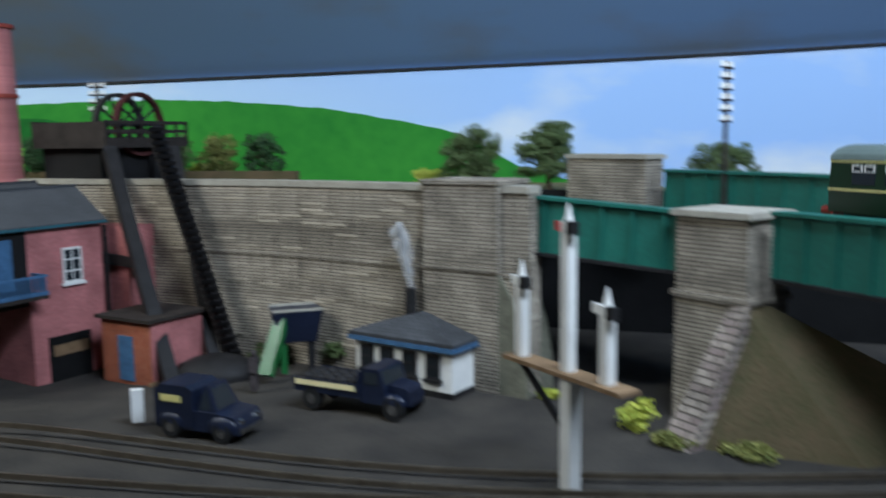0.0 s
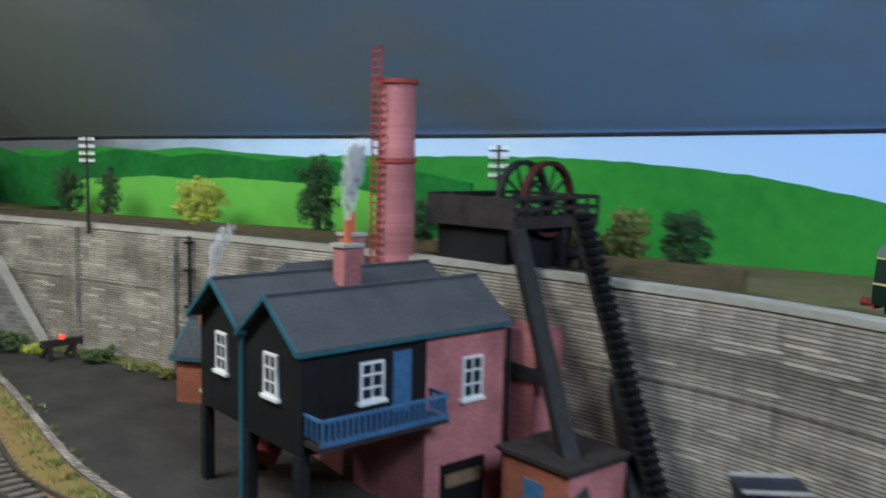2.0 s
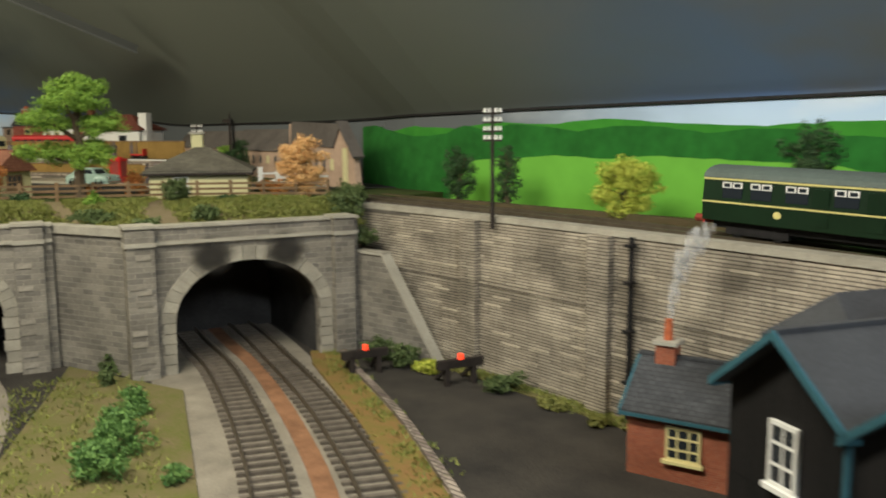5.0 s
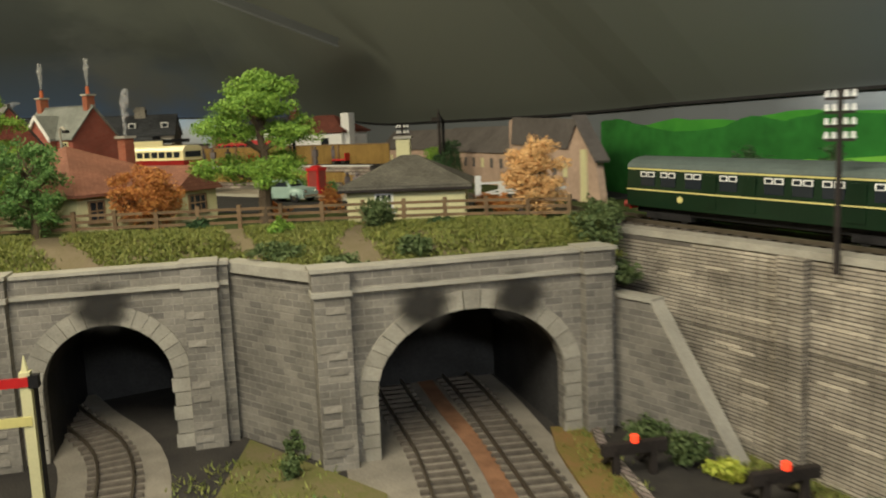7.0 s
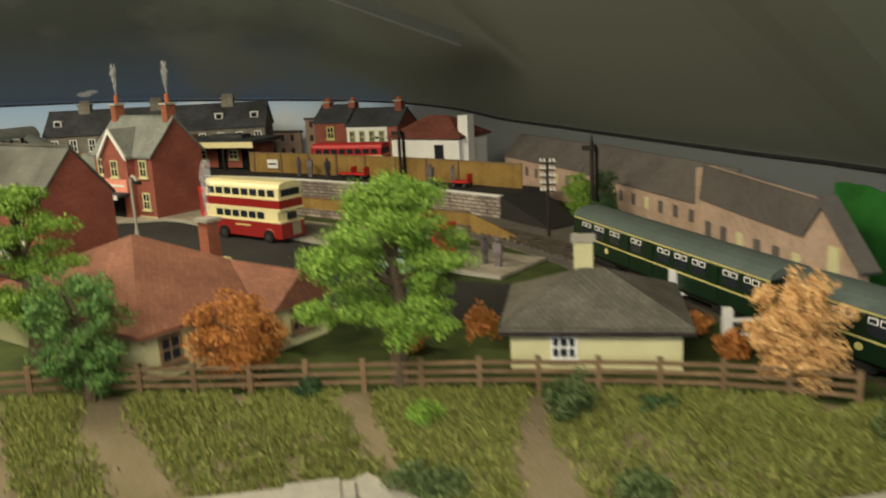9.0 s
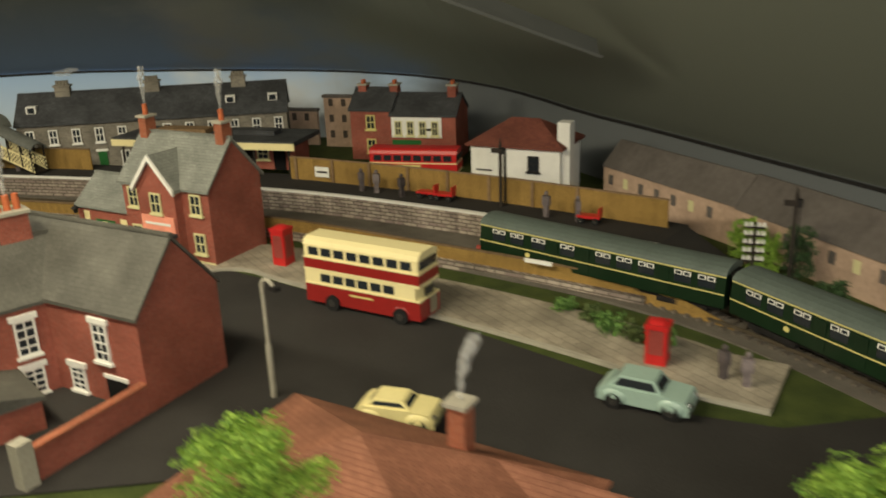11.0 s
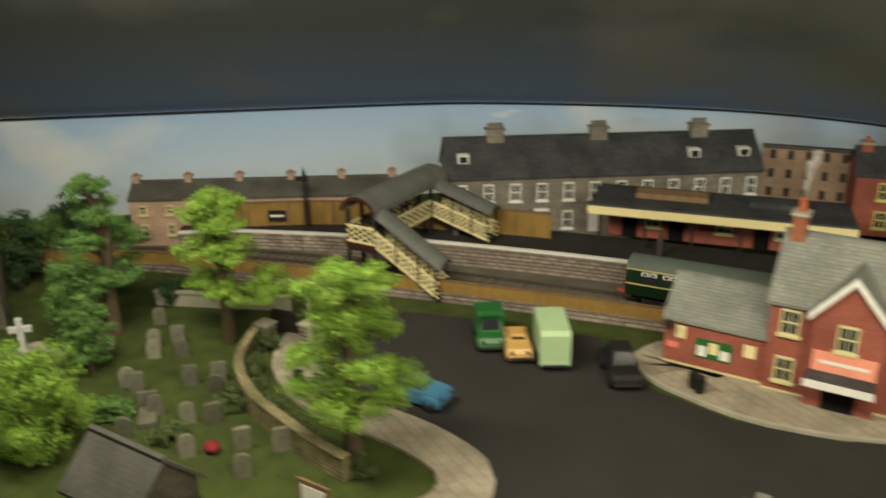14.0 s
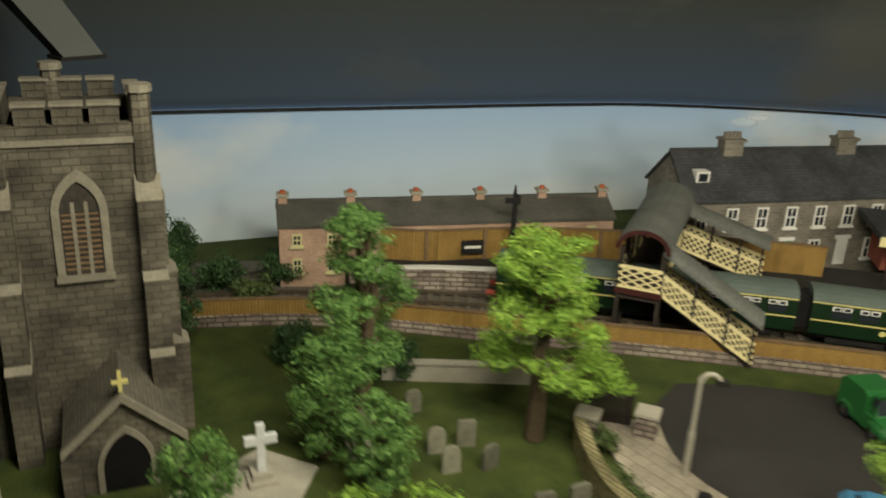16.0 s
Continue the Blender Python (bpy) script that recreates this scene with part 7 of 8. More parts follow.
def lancet(parent, x, y, z, w, h, mull=2, frame_mat=CONCRETE):
    o, q = pointed(w + 0.5, h + 0.4), pointed(w, h)
    m = len(o)
    fr = part("window_surround", Shape().add([(x + a, y - 0.12, z + b) for a, b in o] + [(x + a, y - 0.12, z + b) for a, b in q] + [(x + a, y + 0.05, z + b) for a, b in o] + [(x + a, y + 0.05, z + b) for a, b in q], [(i, i + 1, m + i + 1, m + i) for i in range(m - 1)] + [(i, 2 * m + i, 2 * m + i + 1, i + 1) for i in range(m - 1)] + [(m + i, m + i + 1, 3 * m + i + 1, 3 * m + i) for i in range(m - 1)]), frame_mat, parent, "pale stone window surround")
    # shade behind the louvres is put into this panel's dark timber colour
    part("louvre_panel", Shape().along([(x + a, z + b) for a, b in q], y - 0.03, y), mat("painted_shade_timber", (0.05, 0.043, 0.035), 0.9, 0.3, 0.3), fr)
    for i in range(1, mull + 1):
        xx = x - w / 2 + w * i / (mull + 1)
        part("mullion", Shape().box(xx - 0.06, y - 0.1, z, xx + 0.06, y - 0.02, z + h * 0.78), frame_mat, fr)
    for i in range(1, 12):
        part("louvre", Shape().box(x - w / 2 + 0.05, y - 0.07, z + h * 0.7 * i / 12, x + w / 2 - 0.05, y - 0.03, z + h * 0.7 * i / 12 + 0.06), TIMBER, fr)
    part("window_sill", Shape().box(x - w / 2 - 0.3, y - 0.2, z - 0.2, x + w / 2 + 0.3, y, z), frame_mat, fr)


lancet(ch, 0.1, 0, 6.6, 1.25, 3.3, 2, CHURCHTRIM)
PX, PY = 0.8, -3.2  # middle and front of the porch
part("porch", Shape().along([(PX - 1.7, -0.2), (PX + 1.7, -0.2), (PX + 1.7, 1.75), (PX, 3.35), (PX - 1.7, 1.75)], PY, 0), CHURCH, ch)
for a_ in (-1, 1):
    part("porch_roof", Shape().along([(PX + a_ * 1.95, 1.6), (PX, 3.4), (PX, 3.58), (PX + a_ * 1.95, 1.78)], PY, 0), BROWNTILE, ch)
    part("porch_coping", Shape().along([(PX + a_ * 1.98, 1.55), (PX, 3.38), (PX, 3.68), (PX + a_ * 1.98, 1.85)], PY - 0.2, PY), CHURCHTRIM, ch)
    part("porch_buttress", Shape().box(PX + a_ * 1.7 - 0.3, PY - 0.35, -0.2, PX + a_ * 1.7 + 0.3, PY + 0.3, 1.5), CHURCH, ch)
# the porch's inner shade is this panel's own near-black colour
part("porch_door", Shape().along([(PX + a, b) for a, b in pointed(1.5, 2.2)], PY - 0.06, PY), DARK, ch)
o, q = pointed(1.9, 2.45), pointed(1.5, 2.2)
m = len(o)
part("porch_arch", Shape().add([(PX + a, y_, b) for y_, ring_ in ((PY - 0.12, o), (PY - 0.12, q), (PY, o), (PY, q)) for a, b in ring_], [(i, i + 1, m + i + 1, m + i) for i in range(m - 1)] + [(i, 2 * m + i, 2 * m + i + 1, i + 1) for i in range(m - 1)] + [(m + i, m + i + 1, 3 * m + i + 1, 3 * m + i) for i in range(m - 1)]), CHURCHTRIM, ch)
part("porch_cross", Shape().box(PX - 0.06, PY, 3.5, PX + 0.06, PY + 0.12, 4.4).box(PX - 0.25, PY, 3.95, PX + 0.25, PY + 0.12, 4.07), LINE, ch, "gilded cross finial")
part("nave", Shape().box(-18, 0.3, -0.2, -TW, 5, 5.4), CHURCH, ch)
part("nave_roof", Shape().across([(0.0, 5.4), (5.3, 5.4), (2.65, 8.2)], -18, -TW), SLATE, ch)
lancet(ch, -5.2, 0.3, 0.9, 1.4, 3.4)


def cross(x, y, h, material, rz=0):
    c = thing("stone_cross", "weathered pale stone grave cross on a plinth", "grave cross", x, y, UP, rz, "graves")
    part("plinth", Shape().box(-0.5, -0.5, -0.05, 0.5, 0.5, 0.25).box(-0.35, -0.35, 0.25, 0.35, 0.35, 0.5), CONCRETE, c)
    part("cross", Shape().box(-0.14, -0.12, 0.5, 0.14, 0.12, h).box(-0.55, -0.12, h - 0.75, 0.55, 0.12, h - 0.45), material, c)


cross(-134.8, 1.6, 2.3, MARBLE, 75)
cross(-134.4, 5.4, 1.7, GRAVE, 75)
rg_ = random.Random(4)
round_top = Shape().along([(-0.34, -0.1), (0.34, -0.1), (0.34, 0.75), (0.24, 0.92), (0.0, 1.0), (-0.24, 0.92), (-0.34, 0.75)], -0.09, 0.09).mesh("headstone")
square_top = Shape().along([(-0.36, -0.1), (0.36, -0.1), (0.36, 0.95), (0.28, 1.02), (-0.28, 1.02), (-0.36, 0.95)], -0.1, 0.1).mesh("headstone")
for i, (x, y) in enumerate([(-132.85, 7.7), (-131.6, 7.4), (-132.6, 8.9), (-131.0, 8.7), (-125.8, 6.2), (-127.4, 9.6), (-129.2, 5.6), (-126.4, 9.2), (-123.8, 8.3), (-124.4, 7.3), (-124.6, 4.6), (-121.2, 8.8), (-121.8, 6.6), (-135.6, 8.6), (-120.2, 10.2), (-119.2, 8.2)]):
    g_ = part("headstone", (round_top, square_top)[i % 3 == 2], GRAVE)
    tagged(g_, "weathered square-topped headstone in the churchyard grass" if i % 3 == 2 else "weathered round-topped headstone in the churchyard grass", "headstone", "graves")
    at(g_, x, y, UP, 75 + rg_.uniform(-15, 15), rg_.uniform(-6, 6), 0)
for x, y, rz in ((-127.8, 8.3, 70), (-128.4, 5.9, 80)):
    g_ = part("headstone", square_top, BLACK)
    tagged(g_, "polished black headstone in the churchyard grass", "headstone", "graves")
    at(g_, x, y, UP, rz)
tomb = thing("ledger_tomb", "pale grey kerbed grave with an upright stone", "grave", -126.3, 6.0, UP, 75, "graves")
part("ledger", Shape().box(-0.4, -1.5, -0.05, 0.4, 0.0, 0.22), GRAVE, tomb)
part("stone", Shape().box(-0.42, 0.0, -0.05, 0.42, 0.18, 0.95), GRAVE, tomb)
cwall = thing("boundary_wall", "low cream stone wall at the far side of the churchyard", "wall", -138.4, 9.0, UP, 53)
part("wall_face", Shape().box(0, 0, -0.1, 8.2, 0.3, 0.75), CONCRETE, cwall)
part("coping", Shape().box(-0.05, -0.06, 0.75, 8.25, 0.36, 0.85), CONCRETE, cwall)
lg_ = thing("churchyard_gate", "dark timber gate between stone gate piers", "gate", -130.6, 14.4, UP, 40)
part("frame", Shape().box(-1.0, -0.06, 0.08, -0.88, 0.06, 1.35).box(0.88, -0.06, 0.08, 1.0, 0.06, 1.35).box(-1.0, -0.06, 1.23, 1.0, 0.06, 1.35).box(-1.0, -0.06, 0.08, 1.0, 0.06, 0.2), BROWNIRON, lg_)
for i in range(8):
    part("board", once("gate_board", lambda: Shape().box(-0.1, -0.03, 0.15, 0.1, 0.03, 1.3).mesh("board")), BROWNIRON, lg_).matrix_basis = pose((-0.77 + i * 0.22) * S, 0, 0)
fl = solid("grave_flowers", Shape().blob(0, 0, 0.2, 0.45, 0.35, 0.22), mat("crimson_petals", (0.22, 0.02, 0.03), 0.8, 0.35, 0.15, 0.1, 0.6), "red flowers on a grave", "flowers", smooth=True)
at(fl, -121.6, 7.6, UP)
lg = thing("lychgate", "small stone lychgate with grey slate roof", "lychgate", -119.0, 4.0, UP, 28)
gabled(lg, -1.8, 1.8, -1.5, 1.5, -0.1, 1.4, 2.9, CHURCH, GREYSLATE, 0.25)
# lychgate passage: shade painted as a near-black panel
part("opening", Shape().along([(a, b) for a, b in pointed(1.2, 1.3)], -1.56, -1.5), DARK, lg)
nb = thing("notice_board", "timber church notice board with paper", "notice board", -114.9, 9.6, UP, 28)
part("frame", Shape().box(-0.75, -0.06, 0.7, 0.75, 0.06, 1.8), TIMBER, nb)
part("paper", Shape().box(-0.55, -0.08, 0.85, 0.55, -0.06, 1.6), WHITE, nb)
part("leg", Shape().box(-0.7, -0.05, -0.1, -0.58, 0.05, 0.7), TIMBER, nb)
part("leg", Shape().box(0.58, -0.05, -0.1, 0.7, 0.05, 0.7), TIMBER, nb)

# ---- vehicles and street things ----


def double_decker(x, y, rz, name, label, low, band, top, roof, L=6.9, z=UP):
    b = thing(name, label, "bus", x, y, z, rz, "buses")
    W = 1.9
    part("lower_body", Shape().box(-L / 2, -W / 2, 0.3, L / 2, W / 2, 1.35), low, b)
    part("lower_band", Shape().box(-L / 2, -W / 2 + 0.02, 1.35, L / 2 - 0.9, W / 2 - 0.02, 2.05), band, b)
    part("driver_cab", Shape().box(L / 2 - 0.9, -W / 2 + 0.02, 1.35, L / 2 - 0.25, W / 2 - 0.3, 2.05), band, b)
    part("cream_line", Shape().box(-L / 2 - 0.01, -W / 2 - 0.015, 1.27, L / 2 + 0.01, W / 2 + 0.015, 1.36), band, b)
    part("middle_body", Shape().box(-L / 2, -W / 2, 2.05, L / 2, W / 2, 2.75), low, b)
    part("cream_line", Shape().box(-L / 2 - 0.01, -W / 2 - 0.015, 2.0, L / 2 + 0.01, W / 2 + 0.015, 2.16), band, b)
    part("cream_line", Shape().box(-L / 2 - 0.01, -W / 2 - 0.015, 2.68, L / 2 + 0.01, W / 2 + 0.015, 2.76), band, b)
    part("upper_body", Shape().box(-L / 2 + 0.05, -W / 2 + 0.02, 2.75, L / 2 - 0.05, W / 2 - 0.02, 3.4), top, b)
    part("roof", Shape().across([(-W / 2, 3.4), (W / 2, 3.4), (W / 2 - 0.1, 3.62), (W / 2 - 0.4, 3.75), (-W / 2 + 0.4, 3.75), (-W / 2 + 0.1, 3.62)], -L / 2, L / 2), roof, b)
    pw = once(("bw", L), lambda: Shape().box(-0.3, -0.03, 0, 0.3, 0.03, 0.42).mesh("window"))
    for i in range(8):
        for s in (-1, 1):
            at(part("window", pw, PANE, b), -L / 2 + 0.65 + i * (L - 1.2) / 7.2, s * (W / 2 - 0.02), 2.88)
            if 0 < i < 7:
                at(part("window", pw, PANE, b), -L / 2 + 0.55 + i * (L - 1.4) / 7.2, s * (W / 2 - 0.02), 1.48)
    for z_, w_ in ((2.9, 0.75), (1.45, 0.35)):
        part("front_window", Shape().box(L / 2 - 0.06, -w_, z_, L / 2 + 0.015, w_, z_ + 0.42), PANE, b)
        part("rear_window", Shape().box(-L / 2 - 0.015, -w_, z_, -L / 2 + 0.06, w_, z_ + 0.42), PANE, b)
    part("radiator", Shape().box(L / 2, -0.1, 0.45, L / 2 + 0.08, 0.6, 1.3), CHROME, b)
    part("mudguard", Shape().blob(L / 2 - 1.1, -W / 2 + 0.05, 0.5, 0.6, 0.12, 0.45), low, b, "", True)
    wheels(b, [(L / 2 - 1.1, -W / 2), (L / 2 - 1.1, W / 2), (-L / 2 + 1.7, -W / 2), (-L / 2 + 1.7, W / 2)], 0.42)
    for k_ in (-1, 1):
        part("lettering", Shape().box(-0.7, k_ * (W / 2 + 0.005) - 0.004, 0.95, 0.7, k_ * (W / 2 + 0.005) + 0.004, 1.05), LINE, b)
    return b


double_decker(-95.9, 39.4, 27.5, "double_decker_bus", "maroon and cream double-decker bus parked on the forecourt", BUSRED, BUSCREAM, BUSCREAM, BUSCREAM)
rb = double_decker(-112.8, 52.4, 44, "double_decker_bus", "bright red double-decker bus with yellow advert behind the fence", RED, BUSCREAM, RED, RED, 6.6)
part("advert", Shape().box(-1.5, -0.975, 2.25, 0.6, -0.955, 2.6), LINE, rb, "yellow advertising panel")


def phone_box(x, y, rz, h=2.4):
    p = thing("telephone_box", "red telephone box with domed top", "telephone box", x, y, UP + 0.1, rz, "telephone boxes")
    part("body", Shape().box(-0.45, -0.45, 0, 0.45, 0.45, h - 0.35), RED, p)
    part("top", Shape().box(-0.5, -0.5, h - 0.35, 0.5, 0.5, h - 0.15).blob(0, 0, h - 0.15, 0.45, 0.45, 0.16), RED, p)
    for a in range(4):
        part("glazing", once("pbg", lambda: Shape().box(-0.32, -0.47, 0.5, 0.32, -0.44, 1.85).mesh("glazing")), mat("phone_glass", (0.3, 0.06, 0.05), 0.3, 0.3), p).matrix_basis = pose(0, 0, 0, 0, 0, 90 * a)


phone_box(-105.0, 38.4, 30)
phone_box(-83.0, 46.4, 30, 2.0)
GV = "vehicles by the station fence"
car("green_van", -124.2, 23.3, -28, GREENVAN, "dark green delivery van parked nose-out by the fence", 3.0, 1.4, 1.75, UP, 0.2, GV, None, "van")
car("tan_saloon", -122.4, 23.8, -28, TAN, "tan saloon car parked nose-out by the fence", 2.8, 1.2, 1.2, UP, 0, GV)
car("box_lorry", -121.4, 25.2, 150, GREENVAN, "box lorry with pale green body parked nose to the fence", 4.0, 1.45, 2.2, UP, 1.3, GV, PALEGREEN, "lorry")
car("black_saloon", -117.7, 26.7, -28, BLACK, "black and green vintage saloon parked by the station", 3.1, 1.4, 1.6, UP, 0, GV)
car("blue_saloon", -120.7, 17.1, 30, SKYBLUE, "blue saloon car parked beside the churchyard pavement", 3.0, 1.3, 1.2)
car("primrose_coupe", -85.4, 34.9, 40, PRIMROSE, "pale primrose car parked in the street", 3.2, 1.4, 1.25)
car("aqua_saloon", -80.7, 43.4, 28, SEAFOAM, "pale aqua saloon car in the street", 3.6, 1.5, 1.4)
car("primrose_coupe", -108.8, 9.5, 80, PRIMROSE, "pale primrose car parked in the side street", 3.2, 1.4, 1.25)


def lamp_post(x, y, h, rz):
    p = thing("street_lamp", "concrete street lamp with curved swan neck", "street lamp", x, y, UP, rz, "street lamps")
    part("column", Shape().rod((0, 0, 0), (0, 0, h * 0.45), 0.13, 0.12).rod((0, 0, h * 0.45), (0, 0, h * 0.93), 0.08, 0.07), CONCRETE, p)
    s = Shape()
    pr = [(0.34 - 0.34 * math.cos(math.pi * i / 8), h * 0.93 + 0.36 * math.sin(math.pi * i / 8)) for i in range(8)]
    for (a, c), (b, d) in zip(pr, pr[1:]):
        s.rod((a, 0, c), (b, 0, d), 0.09, 0.09, 6)
    part("neck", s, CONCRETE, p)
    part("lantern", Shape().box(0.52, -0.13, h * 0.93 - 0.02, 0.95, 0.13, h * 0.93 + 0.16), BLACK, p)


lamp_post(-90.3, 31.7, 5.3, 20)
lamp_post(-126.5, 14.1, 4.2, 45)
lamp_post(-136.0, -6.2, 4.0, 0)
for x, y in ((-115.0, 28.9), (-114.5, 28.8), (-124.75, 12.7)):
    lb = solid("litter_bin", Shape().rod((0, 0, 0), (0, 0, 0.8), 0.24, 0.26, 10), BLACK, "small black litter bin on the pavement", "bin", "", "bins")
    at(lb, x, y, UP + 0.1)
for i, (x, y, z_) in enumerate([(-112.0, 47.4, PZ), (-110.9, 48.0, PZ), (-108.8, 48.8, PZ), (-97.0, 54.2, PZ), (-99.0, 53.4, PZ), (-136.3, 28.4, PZ), (-126.2, 37.2, PZ), (-80.3, 47.4, UP), (-79.3, 47.6, UP), (-7.6, 33.2, -0.2), (-62, 50.9 - 3.2, UP)]):
    f_ = solid("model_figure", Shape().box(-0.16, -0.12, 0, 0.16, 0.12, 0.75).box(-0.24, -0.14, 0.75, 0.24, 0.14, 1.35).blob(0, 0, 1.5, 0.13, 0.13, 0.15), FIGURE, "tiny painted model figure", "figurine", "", "figurines")
    at(f_, x, y, z_, i * 50)
for x, y in ((-107.4, 50.0), (-106.2, 50.6), (-96.4, 54.6)):
    tr = thing("luggage_trolley", "red platform luggage trolley", "trolley", x, y, PZ, 30, "trolleys")
    part("tray", Shape().box(-0.7, -0.35, 0.35, 0.7, 0.35, 0.5), RED, tr)
    part("handle", Shape().box(0.62, -0.35, 0.5, 0.7, 0.35, 1.0), RED, tr)
    wheels(tr, [(-0.45, -0.35), (0.45, -0.35), (-0.45, 0.35), (0.45, 0.35)], 0.2)
for x, y, rz in ((-116.1, 46.3, 32), (-144.25, 18.75, 64)):
    sg = thing("station_sign", "white station notice on the boarded fence", "sign", x, y, PZ, rz, "station signs")
    part("board", Shape().box(-0.6, -0.06, 0.4, 0.6, 0.0, 1.15), WHITE if x > -120 else BLACK, sg)
    part("lettering", Shape().box(-0.45, -0.075, 0.7, 0.45, -0.06, 0.85), BLACK if x > -120 else WHITE, sg)
ps = thing("name_board", "white lettered name plate on the ochre boarding", "sign", -93.0, 47.95, 9.4, 25)
part("plate", Shape().box(-0.8, -0.12, 0, 0.8, -0.05, 0.22), WHITE, ps)
for x, y, rz in ((-69.4, 50.3, 60), (-64.2, 48.2, 60)):
    gg = thing("crossing_gate", "white level-crossing gate with post", "gate", x, y, UP, rz, "crossing gates")
    part("gate_post", Shape().box(-0.16, -0.16, -0.1, 0.16, 0.16, 1.5), WHITE, gg)
    for z_ in (0.4, 1.0):
        part("bar", Shape().box(0.16, -0.05, z_, 3.2, 0.05, z_ + 0.12), WHITE, gg)
    part("diagonal", Shape().beam((0.2, 0, 0.45), (3.1, 0, 1.05), 0.06, 0.1), WHITE, gg)

# ---- loose ceiling panels and beam ----
flap = thing("ceiling_flap", "dark painted sheet edge sagging from the sloping ceiling", "panel")
part("sheet", Shape().add([(-95.8, 54.6, 19.3), (-100, 40, 25.2), (-102, 41, 26.5), (-97, 55.4, 20.2), (-95.7, 54.8, 19.4), (-99.9, 40.2, 25.3)], [(0, 1, 2, 3), (0, 4, 5, 1)]), CEIL, flap)
part("pale_edge", Shape().add([(-100, 40, 25.3), (-101, 35, 26.2), (-102, 35, 27.0), (-101.2, 40, 26.2)], [(0, 1, 2, 3)]), PANEL, flap, "pale blue edge of the loose sheet")
bm_ = thing("roof_beam", "dark painted roof beam end above the church", "beam", -147.5, 0.4, 20.9, 100)
part("beam", Shape().add([(-0.7, -0.5, 0), (0.9, -0.5, 0), (0.9, 0.5, 0), (-0.7, 0.5, 0), (-6, 2, 8), (-3.5, 2, 8), (-3.5, 4, 8), (-6, 4, 8)], [(3, 2, 1, 0), (4, 5, 6, 7), (0, 1, 5, 4), (1, 2, 6, 5), (2, 3, 7, 6), (3, 0, 4, 7)]), CEIL, bm_)
part("beam_end", Shape().box(-0.85, -0.6, -0.15, 1.0, 0.6, 0.0), BLACK, bm_)

# ---- trees and bushes ----
tree(-67.3, 36.9, UP - 0.2, 7.3, 5.2, "lime", "tiers", 11, "tall bright green model tree with layered foliage by the fence")
tree(-77.2, 26.2, UP - 0.2, 6.8, 4.6, "lime", "tiers", 12, "tall bright green model tree with layered foliage by the bungalow")
tree(-71.9, 27.6, UP - 0.2, 4.6, 3.2, "mid", "round", 13, "round dense green model tree by the fence")
tree(-71.0, 32.4, UP - 0.1, 2.9, 3.2, "rust", "round", 14, "small rust-orange model tree beside the bungalow")
tree(-60.3, 47.2, UP - 0.2, 3.6, 3.2, "orange", "round", 15, "pale orange autumn model tree by the fence")
tree(-135.6, 6.2, UP, 8.8, 4.4, "mid", "tiers", 16, "tall green churchyard model tree")
tree(-131.5, 11.4, UP, 8.2, 5.2, "lime", "tiers", 17, "bright green model tree behind the churchyard wall")
tree(-117.6, 12.4, UP, 8.5, 5.4, "lime", "tiers", 18, "bright green model tree on the pavement edge")
tree(-125.8, 1.0, UP, 4.3, 5.2, "lime", "round", 19, "spreading yellow-green model tree in the churchyard")
tree(-134.8, 4.2, UP, 5.2, 2.6, "mid", "column", 20, "leafy green model tree by the grave cross")
tree(-131.8, 4.4, UP, 3.8, 2.6, "mid", "round", 21, "leafy green model tree among the graves")
tree(-132.5, -1.6, UP, 4.0, 2.4, "mid", "column", 22, "leafy green model tree by the church path")
tree(-145.6, 2.4, UP, 4.6, 3.4, "dark", "round", 23, "dark model tree behind the church")
tree(-106.0, -2.0, UP, 6.4, 4.4, "mid", "round", 24, "green model tree by the side street")
tree(0.9, 47.2, 6.6, 3.4, 3.6, "olive", "round", 25, "rounded olive model tree behind the wall")
tree(5.0, 46.0, 6.6, 3.5, 4.3, "olive", "tiers", 26, "spreading model pine tree behind the bridge")
tree(13.6, 44.6, 6.0, 3.0, 3.4, "olive", "round", 27, "rounded model tree behind the bridge")
tree(-14.0, 50.2, 7.0, 2.9, 2.4, "ivy", "round", 28, "small olive autumn model tree above the wall")
tree(-11.2, 49.6, 7.0, 3.0, 2.4, "dark", "round", 29, "small dark model tree above the wall")
tree(-16.2, 50.0, 7.2, 2.8, 1.5, "olive", "column", 30, "small slim model tree above the wall")
tree(-41.1, 52.3, 7.4, 3.0, 3.2, "yellow", "round", 31, "bright yellow-green model bush tree above the wall")
tree(-32.0, 51.2, 7.4, 4.4, 2.3, "dark", "column", 32, "dark upright model tree above the wall")
tree(-49.2, 53.0, 7.4, 3.6, 1.5, "dark", "column", 33, "slim dark model tree above the wall")
tree(-53.2, 53.4, 7.4, 3.4, 1.9, "dark", "column", 34, "slim dark model tree above the wall")
tree(-24.6, 49.4, 7.4, 2.4, 1.8, "dark", "column", 35, "small dark model tree above the wall")
tree(-84.8, 58.4, UP, 3.2, 1.6, "dark", "column", 36, "dark model tree beside the signal")
tree(-80.6, 55.0, UP, 2.4, 1.8, "dark", "round", 37, "dark model tree beside the railway")
tree(-88.6, 59.2, UP, 2.6, 2.0, "lime", "round", 38, "bright green model shrub beside the platform ramp")
tree(-86.6, 58.2, UP, 2.4, 2.0, "lime", "round", 39, "bright green model shrub beside the platform ramp")
k = 50
